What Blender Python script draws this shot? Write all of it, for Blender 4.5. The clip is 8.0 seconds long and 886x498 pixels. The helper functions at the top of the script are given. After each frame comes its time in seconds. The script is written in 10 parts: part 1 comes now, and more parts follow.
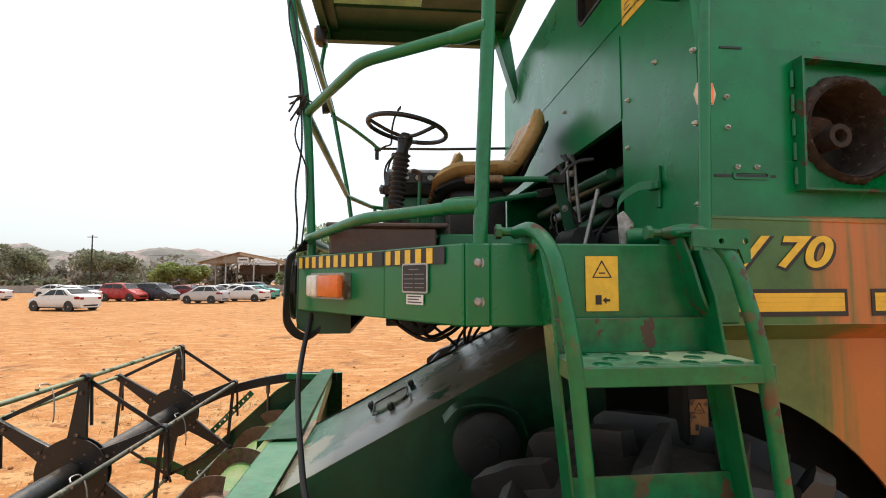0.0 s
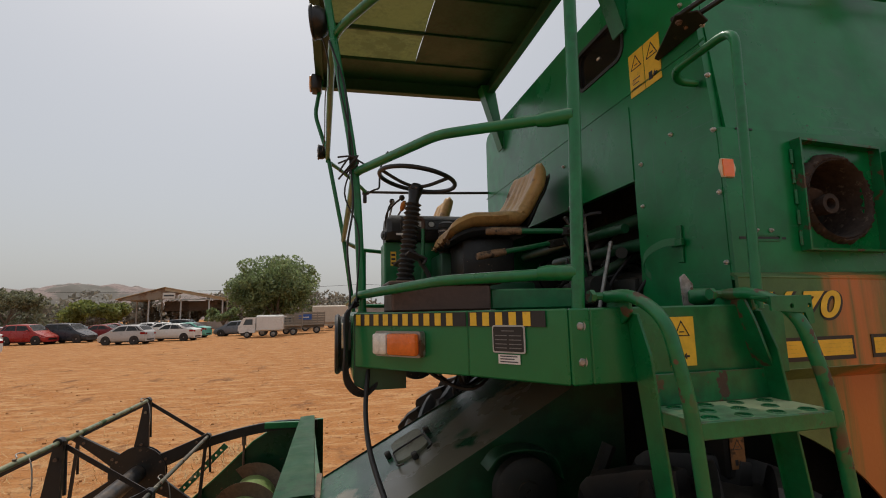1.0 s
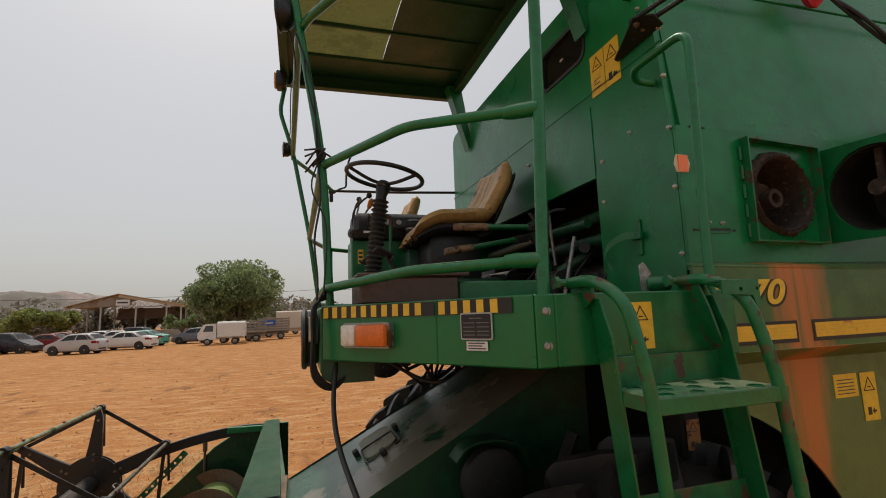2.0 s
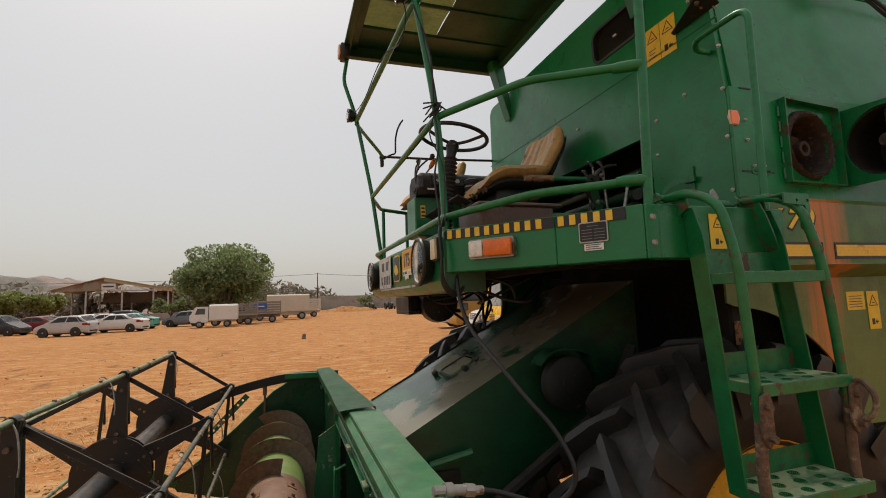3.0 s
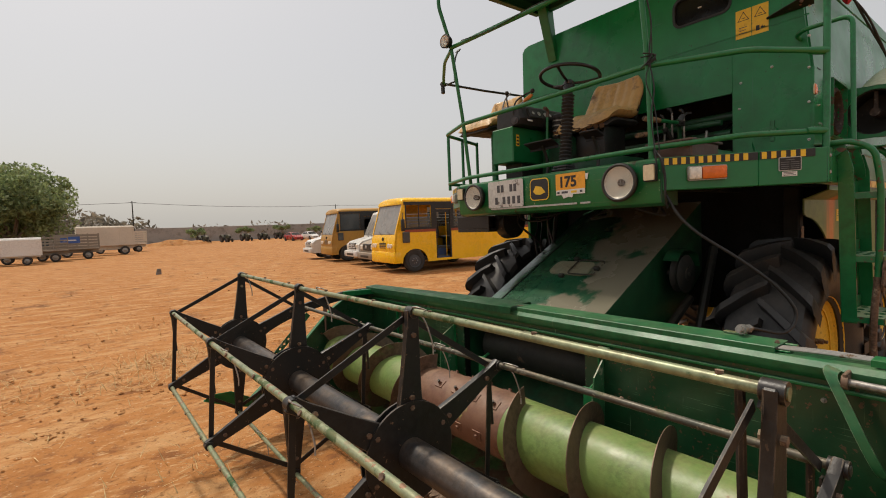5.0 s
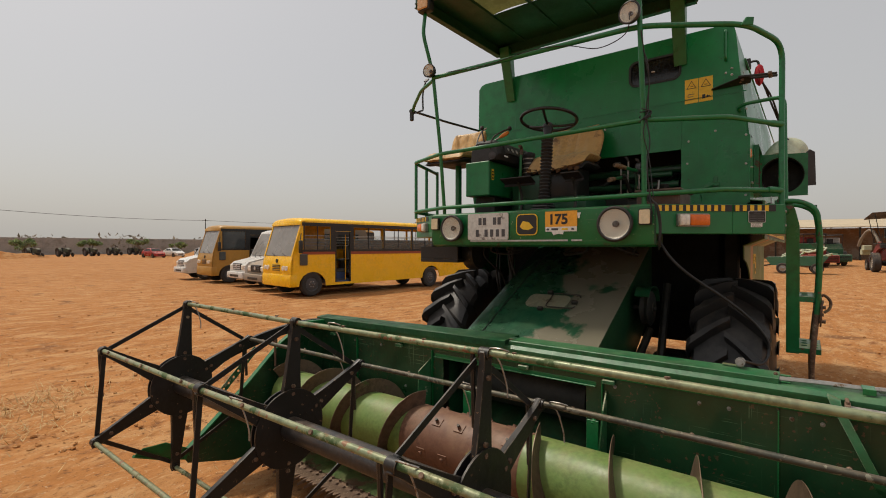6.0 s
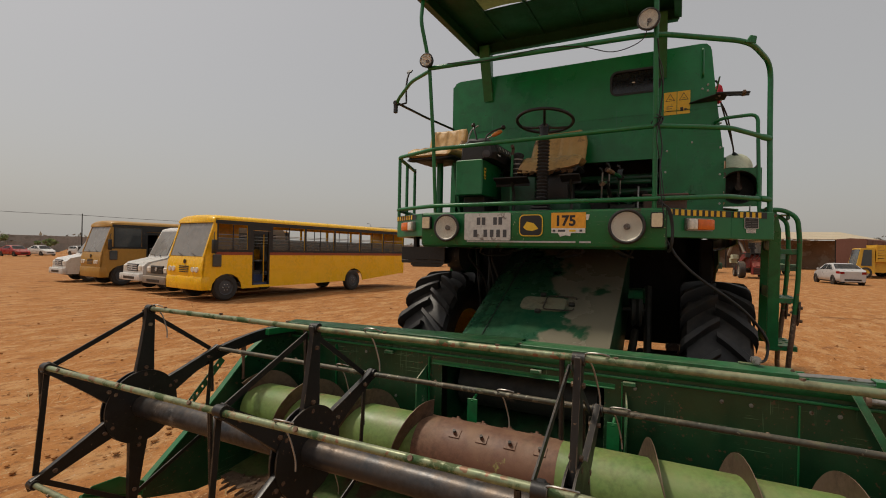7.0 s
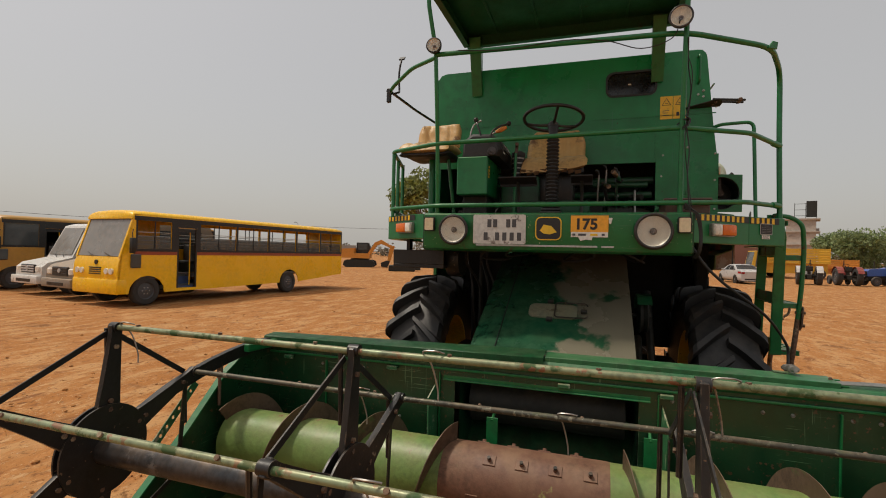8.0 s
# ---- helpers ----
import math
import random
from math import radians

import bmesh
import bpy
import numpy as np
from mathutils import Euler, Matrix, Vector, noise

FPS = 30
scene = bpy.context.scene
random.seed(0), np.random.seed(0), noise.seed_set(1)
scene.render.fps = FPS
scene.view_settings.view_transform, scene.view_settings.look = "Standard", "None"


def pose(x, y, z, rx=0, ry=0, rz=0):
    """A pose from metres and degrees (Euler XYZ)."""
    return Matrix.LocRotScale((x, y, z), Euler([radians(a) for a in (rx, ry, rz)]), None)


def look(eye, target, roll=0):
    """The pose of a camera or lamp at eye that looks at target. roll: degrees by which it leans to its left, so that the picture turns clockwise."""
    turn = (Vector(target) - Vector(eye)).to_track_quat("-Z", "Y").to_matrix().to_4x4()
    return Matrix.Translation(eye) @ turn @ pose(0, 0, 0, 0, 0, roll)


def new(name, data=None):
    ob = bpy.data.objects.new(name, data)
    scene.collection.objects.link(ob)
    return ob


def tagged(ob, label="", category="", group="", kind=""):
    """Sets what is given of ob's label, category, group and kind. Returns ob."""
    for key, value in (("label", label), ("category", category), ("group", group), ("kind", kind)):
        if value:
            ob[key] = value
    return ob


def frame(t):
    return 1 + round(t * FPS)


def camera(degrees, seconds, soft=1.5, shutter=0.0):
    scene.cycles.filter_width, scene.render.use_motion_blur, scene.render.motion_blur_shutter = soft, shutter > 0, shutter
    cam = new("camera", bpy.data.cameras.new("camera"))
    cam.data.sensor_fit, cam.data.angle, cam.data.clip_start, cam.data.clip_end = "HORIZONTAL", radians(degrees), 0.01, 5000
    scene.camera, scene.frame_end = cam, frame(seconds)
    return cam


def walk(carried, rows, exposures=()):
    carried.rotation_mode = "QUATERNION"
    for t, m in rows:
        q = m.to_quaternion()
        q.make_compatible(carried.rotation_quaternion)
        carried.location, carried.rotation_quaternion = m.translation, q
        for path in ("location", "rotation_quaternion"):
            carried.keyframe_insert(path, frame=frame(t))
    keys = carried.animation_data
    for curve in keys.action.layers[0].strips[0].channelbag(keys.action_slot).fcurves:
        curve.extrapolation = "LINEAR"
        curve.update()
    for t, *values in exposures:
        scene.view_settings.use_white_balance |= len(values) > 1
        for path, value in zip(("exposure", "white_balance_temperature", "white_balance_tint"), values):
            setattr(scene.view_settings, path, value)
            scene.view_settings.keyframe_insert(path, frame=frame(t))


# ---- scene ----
cam = camera(86.7, 8.0, 1.0)
PATH = [
    (0, (-0.902, -2.508, 1.983), (-0.709, -0.521, 2.112), -0.1),
    (0.5, (-1.187, -2.596, 2.057), (-0.926, -0.622, 2.24), -0.5),
    (1, (-1.302, -2.54, 2.066), (-0.855, -0.607, 2.323), -1.4),
    (1.2, (-1.301, -2.54, 2.071), (-0.784, -0.628, 2.347), -1.8),
    (2.3, (-1.322, -2.561, 1.951), (-0.733, -0.668, 2.214), -2.1),
    (2.5, (-1.483, -2.615, 1.882), (-0.887, -0.721, 2.128), -2.0),
    (3, (-1.874, -2.729, 1.773), (-1.238, -0.844, 1.984), -2.0),
    (3.5, (-2.318, -2.613, 1.725), (-1.565, -0.765, 1.858), -2.5),
    (4, (-2.843, -2.584, 1.748), (-1.982, -0.779, 1.778), -2.8),
    (4.2, (-3.065, -2.561, 1.744), (-2.145, -0.786, 1.711), -2.8),
    (5.3, (-4.024, -2.042, 1.738), (-2.681, -0.562, 1.657), -1.6),
    (5.5, (-4.132, -1.959, 1.768), (-2.713, -0.55, 1.713), -1.1),
    (6, (-4.292, -1.596, 1.801), (-2.708, -0.374, 1.79), 0.1),
    (6.5, (-4.516, -1.247, 1.783), (-2.813, -0.198, 1.79), 0.7),
    (7, (-4.481, -0.944, 1.766), (-2.694, -0.046, 1.775), 1.1),
    (7.5, (-4.386, -0.652, 1.762), (-2.524, 0.079, 1.775), 1.5),
    (8, (-4.413, -0.311, 1.782), (-2.511, 0.308, 1.798), 1.4),
]
EXPOSURES = [(0.0, 0.88, 5780, 5), (0.3, 0.42, 5950, 8), (0.6, 0.08, 6000, 9), (1.0, -0.13, 6050, 9), (2.5, 0.0, 6350, 9), (4.0, 0.15, 6500, 10), (5.5, 0.12, 6500, 10), (6.5, -0.25, 6500, 10), (7.0, -0.33, 6550, 10), (8.0, -0.10, 6550, 10)]
walk(cam, [(t, look(eye, target, roll)) for t, eye, target, roll in PATH], EXPOSURES)

# ---- world, sun, exposure ----
SUN_EL, SUN_AZ = 64.0, 12.0  # degrees above the horizon; from +y towards -x
world = bpy.data.worlds.new("hazy_sky")
scene.world = world
world.use_nodes = True
wn = world.node_tree
wn.nodes.clear()
sky = wn.nodes.new("ShaderNodeTexSky")
sky.sky_type = 'NISHITA'
sky.sun_disc = False
sky.sun_elevation = radians(SUN_EL)
sky.sun_rotation = radians(-SUN_AZ)
sky.air_density, sky.dust_density, sky.ozone_density = 1.0, 6.0, 1.0
sky_bg = wn.nodes.new("ShaderNodeBackground")
sky_bg.inputs["Strength"].default_value = 0.042
haze_bg = wn.nodes.new("ShaderNodeBackground")
haze_bg.inputs["Color"].default_value = (0.640, 0.612, 0.565, 1)
haze_bg.inputs["Strength"].default_value = 0.68
sky_sum = wn.nodes.new("ShaderNodeAddShader")
sky_out = wn.nodes.new("ShaderNodeOutputWorld")
wn.links.new(sky.outputs[0], sky_bg.inputs["Color"])
wn.links.new(sky_bg.outputs[0], sky_sum.inputs[0])
wn.links.new(haze_bg.outputs[0], sky_sum.inputs[1])
wn.links.new(sky_sum.outputs[0], sky_out.inputs["Surface"])

sun_data = bpy.data.lights.new("sun", 'SUN')
sun_data.energy = 2.3
sun_data.angle = radians(4.0)
sun_data.color = (1.0, 0.92, 0.79)
sun = new("sun", sun_data)
sun.matrix_world = look((-math.sin(radians(SUN_AZ)) * math.cos(radians(SUN_EL)) * 50,
                         math.cos(radians(SUN_AZ)) * math.cos(radians(SUN_EL)) * 50,
                         math.sin(radians(SUN_EL)) * 50), (0, 0, 0))

# ---- materials ----
def material(name, base, rough=0.5, metal=0.0, spots=None, spot_scale=3.0, spot_amount=0.5, spot_soft=0.08, grain=0.12,
             grain_scale=40.0, bump=0.1, bump_scale=60.0, dust=0.0, dust_colour=(0.42, 0.27, 0.15), per_object=0.0, streak=None,
             coat=0.0, run=None, chips=None, scratch=None, edge=None):
    """A weathered surface: base colour with grain, spots of a second colour, and dust lying on what faces upward."""
    m = bpy.data.materials.new(name)
    m.use_nodes = True
    n, l = m.node_tree.nodes, m.node_tree.links
    bsdf = n["Principled BSDF"]
    coord = n.new("ShaderNodeTexCoord")

    def noise_tex(scale, detail=6.0, rough_=0.6, stretch=None):
        t = n.new("ShaderNodeTexNoise")
        t.inputs["Scale"].default_value, t.inputs["Detail"].default_value, t.inputs["Roughness"].default_value = scale, detail, rough_
        if stretch:
            mp = n.new("ShaderNodeMapping")
            mp.inputs["Scale"].default_value = stretch
            l.new(coord.outputs["Object"], mp.inputs["Vector"])
            l.new(mp.outputs[0], t.inputs["Vector"])
        else:
            l.new(coord.outputs["Object"], t.inputs["Vector"])
        return t

    def mix(fac, a, b, kind='MIX'):
        x = n.new("ShaderNodeMix")
        x.data_type, x.blend_type = 'RGBA', kind
        for socket, v in ((x.inputs[0], fac), (x.inputs[6], a), (x.inputs[7], b)):
            if isinstance(v, (int, float)):
                socket.default_value = v
            elif isinstance(v, tuple):
                socket.default_value = (*v[:3], 1)
            else:
                l.new(v, socket)
        return x.outputs[2]

    def ramp(src, lo, hi):
        r = n.new("ShaderNodeMapRange")
        r.interpolation_type = 'SMOOTHSTEP'
        r.inputs[1].default_value, r.inputs[2].default_value = lo, hi
        l.new(src, r.inputs[0])
        return r.outputs[0]

    colour = base
    g = noise_tex(grain_scale)
    dark, light = tuple(c * (1 - grain * 1.6) for c in base), tuple(min(1, c * (1 + grain * 1.6)) for c in base)
    colour = mix(ramp(g.outputs[0], 0.3, 0.7), dark, light)
    big = noise_tex(grain_scale / 14.0, 4)
    colour = mix(ramp(big.outputs[0], 0.35, 0.7), colour, tuple(min(1, c * (1 + grain * 1.2)) for c in base))
    if per_object:
        info = n.new("ShaderNodeObjectInfo")
        hsv = n.new("ShaderNodeHueSaturation")
        mr = n.new("ShaderNodeMapRange")
        mr.inputs[3].default_value, mr.inputs[4].default_value = 1 - per_object, 1 + per_object
        l.new(info.outputs["Random"], mr.inputs[0])
        l.new(mr.outputs[0], hsv.inputs["Value"])
        l.new(colour, hsv.inputs["Color"])
        colour = hsv.outputs[0]
    rough_out = None
    if spots:
        s = noise_tex(spot_scale, 9, 0.65)
        fac = ramp(s.outputs[0], spot_amount, spot_amount + spot_soft)
        colour = mix(fac, colour, spots)
        rough_out = fac
    if streak:
        s2 = noise_tex(1.0, 7, 0.6, stretch=(9.0, 9.0, 0.55))
        s3 = noise_tex(1.3, 3)
        mul = n.new("ShaderNodeMath")
        mul.operation = 'MULTIPLY'
        l.new(ramp(s2.outputs[0], 0.42, 0.58), mul.inputs[0])
        l.new(ramp(s3.outputs[0], 0.36, 0.52), mul.inputs[1])
        colour = mix(mul.outputs[0], colour, streak)
    if run:
        # a rust run between two heights of the plan, with ragged edges
        sp = n.new("ShaderNodeSeparateXYZ")
        l.new(coord.outputs["Object"], sp.inputs[0])
        wob = n.new("ShaderNodeMath")
        wob.operation = 'MULTIPLY_ADD'
        wob.inputs[1].default_value = 0.22
        l.new(noise_tex(1.0, 5, 0.6, stretch=(14.0, 14.0, 1.6)).outputs[0], wob.inputs[0])
        l.new(sp.outputs[0], wob.inputs[2])
        lo, hi = ramp(wob.outputs[0], run[0] + 0.07, run[0] + 0.17), ramp(wob.outputs[0], run[1] + 0.07, run[1] + 0.18)
        sb = n.new("ShaderNodeMath")
        sb.operation = 'SUBTRACT'
        l.new(lo, sb.inputs[0])
        l.new(hi, sb.inputs[1])
        ml = n.new("ShaderNodeMath")
        ml.operation = 'MULTIPLY'
        l.new(sb.outputs[0], ml.inputs[0])
        l.new(ramp(noise_tex(1.0, 6, 0.6, stretch=(22.0, 22.0, 1.0)).outputs[0], 0.25, 0.55), ml.inputs[1])
        colour = mix(ml.outputs[0], colour, (0.50, 0.165, 0.038))
    def times(a, b):
        k = n.new("ShaderNodeMath")
        k.operation = 'MULTIPLY'
        l.new(a, k.inputs[0])
        l.new(b, k.inputs[1])
        return k.outputs[0]
    if chips:
        # small flakes lost in loose clusters
        fine = ramp(noise_tex(chips[1], 3, 0.5).outputs[0], chips[2], chips[2] + 0.02)
        colour = mix(times(fine, ramp(noise_tex(2.6, 3).outputs[0], 0.42, 0.56)), colour, chips[0])
    if scratch:
        for stretch in ((3.0, 3.0, 130.0), (2.0, 90.0, 2.5)):
            line = ramp(noise_tex(1.0, 2, 0.5, stretch=stretch).outputs[0], 0.655, 0.70)
            colour = mix(times(line, ramp(noise_tex(3.3, 3).outputs[0], 0.48, 0.60)), colour, scratch)
    if edge:
        # paint rubbed off along the edges
        bev = n.new("ShaderNodeBevel")
        bev.samples = 4
        bev.inputs["Radius"].default_value = 0.005
        flat = n.new("ShaderNodeNewGeometry")
        dot = n.new("ShaderNodeVectorMath")
        dot.operation = 'DOT_PRODUCT'
        l.new(bev.outputs[0], dot.inputs[0])
        l.new(flat.outputs["True Normal"], dot.inputs[1])
        inv = n.new("ShaderNodeMath")
        inv.operation = 'SUBTRACT'
        inv.inputs[0].default_value = 1.0
        l.new(dot.outputs["Value"], inv.inputs[1])
        colour = mix(times(ramp(inv.outputs[0], 0.03, 0.12), ramp(noise_tex(16.0, 5).outputs[0], 0.44, 0.56)), colour, edge)
    if dust:
        geo = n.new("ShaderNodeNewGeometry")
        sep = n.new("ShaderNodeSeparateXYZ")
        l.new(geo.outputs["Normal"], sep.inputs[0])
        d = noise_tex(7.0, 7, 0.65)
        mul = n.new("ShaderNodeMath")
        mul.operation = 'MULTIPLY'
        up = n.new("ShaderNodeMapRange")
        up.inputs[1].default_value, up.inputs[2].default_value, up.inputs[3].default_value, up.inputs[4].default_value = 0.1, 0.9, 0.12 * dust, dust
        l.new(sep.outputs[2], up.inputs[0])
        l.new(up.outputs[0], mul.inputs[0])
        l.new(ramp(d.outputs[0], 0.3, 0.7), mul.inputs[1])
        colour = mix(mul.outputs[0], colour, dust_colour)
    l.new(colour, bsdf.inputs["Base Color"])
    bsdf.inputs["Metallic"].default_value = metal
    rn = ramp(noise_tex(grain_scale / 6).outputs[0], 0.2, 0.8)
    rr = n.new("ShaderNodeMapRange")
    rr.inputs[3].default_value, rr.inputs[4].default_value = max(0.03, rough - 0.1), min(1, rough + 0.12)
    l.new(rn, rr.inputs[0])
    if rough_out:
        mx = n.new("ShaderNodeMath")
        mx.operation = 'MAXIMUM'
        sc = n.new("ShaderNodeMath")
        sc.operation = 'MULTIPLY'
        sc.inputs[1].default_value = 0.8
        l.new(rough_out, sc.inputs[0])
        l.new(sc.outputs[0], mx.inputs[0])
        l.new(rr.outputs[0], mx.inputs[1])
        l.new(mx.outputs[0], bsdf.inputs["Roughness"])
    else:
        l.new(rr.outputs[0], bsdf.inputs["Roughness"])
    if coat:
        bsdf.inputs["Coat Weight"].default_value = coat
        bsdf.inputs["Coat Roughness"].default_value = 0.15
    if bump:
        b = n.new("ShaderNodeBump")
        b.inputs["Strength"].default_value = bump
        b.inputs["Distance"].default_value = 0.01
        l.new(noise_tex(bump_scale).outputs[0], b.inputs["Height"])
        l.new(b.outputs[0], bsdf.inputs["Normal"])
    return m


def glass(name, tint, rough=0.05, alpha=1.0):
    m = bpy.data.materials.new(name)
    m.use_nodes = True
    bsdf = m.node_tree.nodes["Principled BSDF"]
    bsdf.inputs["Base Color"].default_value = (*tint, 1)
    bsdf.inputs["Roughness"].default_value = rough
    bsdf.inputs["Transmission Weight"].default_value = alpha
    bsdf.inputs["IOR"].default_value = 1.45
    return m


GREEN = material("green_paint", (0.003, 0.135, 0.038), 0.34, coat=0.10, spots=(0.16, 0.075, 0.035), spot_scale=4.0, spot_amount=0.70, grain=0.16, grain_scale=18, bump=0.05, dust=0.15)
GREEN_TANK = material("green_tank_paint", (0.0025, 0.165, 0.042), 0.30, spots=(0.035, 0.05, 0.025), spot_scale=6.0, spot_amount=0.70, grain=0.14, grain_scale=9, bump=0.10, bump_scale=1.6, dust=0.06, coat=0.06, chips=((0.03, 0.02, 0.012), 50, 0.70), scratch=(0.03, 0.17, 0.075))
GREEN_SIDE = material("green_side_paint_with_rust_runs", (0.050, 0.130, 0.034), 0.36, spots=(0.20, 0.085, 0.03), spot_scale=3.0, spot_amount=0.66, grain=0.2, grain_scale=12, dust=0.2, run=(0.22, 0.41), scratch=(0.16, 0.21, 0.09))
GREEN_WORN = material("worn_green_paint", (0.014, 0.12, 0.045), 0.42, spots=(0.30, 0.33, 0.22), spot_scale=9.0, spot_amount=0.60, spot_soft=0.05, grain=0.25, grain_scale=25, bump=0.1, dust=0.55, edge=(0.30, 0.36, 0.24))
GREEN_LOWER = material("faded_green_paint_with_rust_runs", (0.095, 0.150, 0.042), 0.38, spots=(0.20, 0.10, 0.035), spot_scale=3.0, spot_amount=0.66, grain=0.2, grain_scale=12, dust=0.2, run=(0.33, 0.52))
GREEN_PALE = material("pale_green_auger_paint", (0.13, 0.215, 0.055), 0.42, spots=(0.16, 0.09, 0.045), spot_scale=7.0, spot_amount=0.64, grain=0.14, dust=0.25)
PRIMER = material("brown_primer", (0.13, 0.06, 0.036), 0.6, spots=(0.32, 0.34, 0.10), spot_scale=6.0, spot_amount=0.66, grain=0.2, dust=0.3)
CAKED = material("dark_caked_rust", (0.035, 0.024, 0.018), 0.8, spots=(0.13, 0.10, 0.075), spot_scale=34, spot_amount=0.58, grain=0.35, grain_scale=40, bump=0.5)
BOLT_STEEL = material("dull_zinc_bolt", (0.50, 0.48, 0.44), 0.34, metal=0.45, spots=(0.30, 0.25, 0.20), spot_scale=60, spot_amount=0.55, grain=0.2, grain_scale=80)
RUST = material("rusty_steel", (0.12, 0.075, 0.05), 0.7, metal=0.2, spots=(0.30, 0.24, 0.16), spot_scale=12, spot_amount=0.55, grain=0.3, grain_scale=60, bump=0.3, dust=0.3)
STEEL = material("bare_worn_steel", (0.30, 0.29, 0.27), 0.42, metal=0.7, spots=(0.16, 0.10, 0.06), spot_scale=14, spot_amount=0.57, grain=0.2, grain_scale=50, dust=0.2)
BAR = material("reel_bar_worn_green", (0.17, 0.21, 0.12), 0.42, metal=0.3, spots=(0.04, 0.10, 0.035), spot_scale=8, spot_amount=0.52, grain=0.3, grain_scale=40, dust=0.35, chips=((0.22, 0.11, 0.06), 30, 0.58))
BLACK = material("black_paint", (0.009, 0.009, 0.009), 0.42, spots=(0.10, 0.075, 0.055), spot_scale=10, spot_amount=0.70, grain=0.3, dust=0.05, chips=((0.16, 0.10, 0.06), 45, 0.68), edge=(0.11, 0.085, 0.06))
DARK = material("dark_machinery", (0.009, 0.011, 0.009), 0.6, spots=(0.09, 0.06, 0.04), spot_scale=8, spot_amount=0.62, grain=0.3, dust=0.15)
# Dust tone raised on upward faces so the tyre tops read as lit.
RUBBER = material("tyre_rubber", (0.016, 0.0155, 0.015), 0.5, spots=(0.026, 0.024, 0.021), spot_scale=3.5, spot_amount=0.54, spot_soft=0.25, grain=0.25, grain_scale=30, bump=0.10, dust=0.34, dust_colour=(0.16, 0.125, 0.095))
HOSE = material("black_rubber_hose", (0.010, 0.010, 0.010), 0.5, grain=0.2, dust=0.03)
YELLOW = material("yellow_paint", (0.70, 0.42, 0.03), 0.4, spots=(0.30, 0.16, 0.05), spot_scale=5, spot_amount=0.66, grain=0.1, dust=0.25, chips=((0.14, 0.08, 0.04), 40, 0.66))
DECAL_YELLOW = material("yellow_decal", (0.78, 0.50, 0.03), 0.4, grain=0.06, spots=(0.45, 0.28, 0.06), spot_scale=14, spot_amount=0.64)
DECAL_BLACK = material("black_decal", (0.015, 0.015, 0.015), 0.4, grain=0.1)
DECAL_WHITE = material("white_decal", (0.70, 0.69, 0.65), 0.5, grain=0.06, spots=(0.35, 0.30, 0.24), spot_scale=16, spot_amount=0.6)
ORANGE = material("orange_lens", (0.72, 0.16, 0.02), 0.2, grain=0.08, bump=0.2, bump_scale=90)
LENS = material("clear_lamp_lens", (0.72, 0.68, 0.60), 0.30, metal=0.08, grain=0.1, bump=0.25, bump_scale=70)
SEAT = material("tan_vinyl_seat", (0.47, 0.29, 0.105), 0.45, spots=(0.15, 0.085, 0.04), spot_scale=6, spot_amount=0.57, spot_soft=0.12, grain=0.15, bump=0.2, bump_scale=30, dust=0.1)
BOARD = material("brown_box_paint", (0.075, 0.042, 0.030), 0.5, grain=0.2, dust=0.3)
BELLOWS = material("dusty_grey_rubber_bellows", (0.030, 0.030, 0.031), 0.55, grain=0.2, grain_scale=50, bump=0.05, dust=0.18, dust_colour=(0.20, 0.16, 0.12))
BLACK_MATT = material("dusty_black_moulding", (0.014, 0.014, 0.015), 0.6, spots=(0.05, 0.042, 0.034), spot_scale=6, spot_amount=0.58, spot_soft=0.2, grain=0.25, bump=0.1, dust=0.10, dust_colour=(0.16, 0.12, 0.09))
GRIP = material("grimy_tan_grip", (0.22, 0.13, 0.065), 0.6, spots=(0.05, 0.035, 0.025), spot_scale=22, spot_amount=0.50, spot_soft=0.1, grain=0.25, grain_scale=60, bump=0.2)
FOAM = material("frayed_brown_padding", (0.12, 0.065, 0.03), 0.95, grain=0.3, grain_scale=60, bump=0.6)
GREEN_CHIPPED = material("chipped_green_paint", (0.004, 0.140, 0.042), 0.36, coat=0.10, spots=(0.085, 0.050, 0.032), spot_scale=11, spot_amount=0.585, spot_soft=0.03, grain=0.18, grain_scale=25, bump=0.08, dust=0.14, chips=((0.12, 0.055, 0.032), 15, 0.60), edge=(0.10, 0.055, 0.03))
# Green darkened for the shade under stand and seat, with random dark patches.
GREEN_SHADED = material("oil_stained_green", (0.004, 0.055, 0.020), 0.42, spots=(0.010, 0.012, 0.009), spot_scale=3.0, spot_amount=0.52, spot_soft=0.2, grain=0.25, grain_scale=12, bump=0.06, dust=0.08)
GREEN_RAIL = material("green_rail_paint", (0.004, 0.145, 0.040), 0.34, coat=0.12, spots=(0.20, 0.10, 0.05), spot_scale=9, spot_amount=0.70, grain=0.15, bump=0.05, dust=0.14)
GREEN_BUMPER = material("scuffed_green_bumper", (0.003, 0.130, 0.038), 0.36, coat=0.10, spots=(0.07, 0.055, 0.03), spot_scale=6.0, spot_amount=0.63, grain=0.2, grain_scale=20, bump=0.05, dust=0.15, chips=((0.30, 0.36, 0.24), 60, 0.68), scratch=(0.05, 0.16, 0.08), edge=(0.22, 0.20, 0.14))
CREAM = material("faded_pale_green_pipe", (0.44, 0.48, 0.33), 0.55, spots=(0.25, 0.20, 0.12), spot_scale=4, spot_amount=0.64, grain=0.12, dust=0.25)
RED_CLOTH = material("red_cloth", (0.38, 0.016, 0.03), 0.85, grain=0.2, grain_scale=30, bump=0.2)
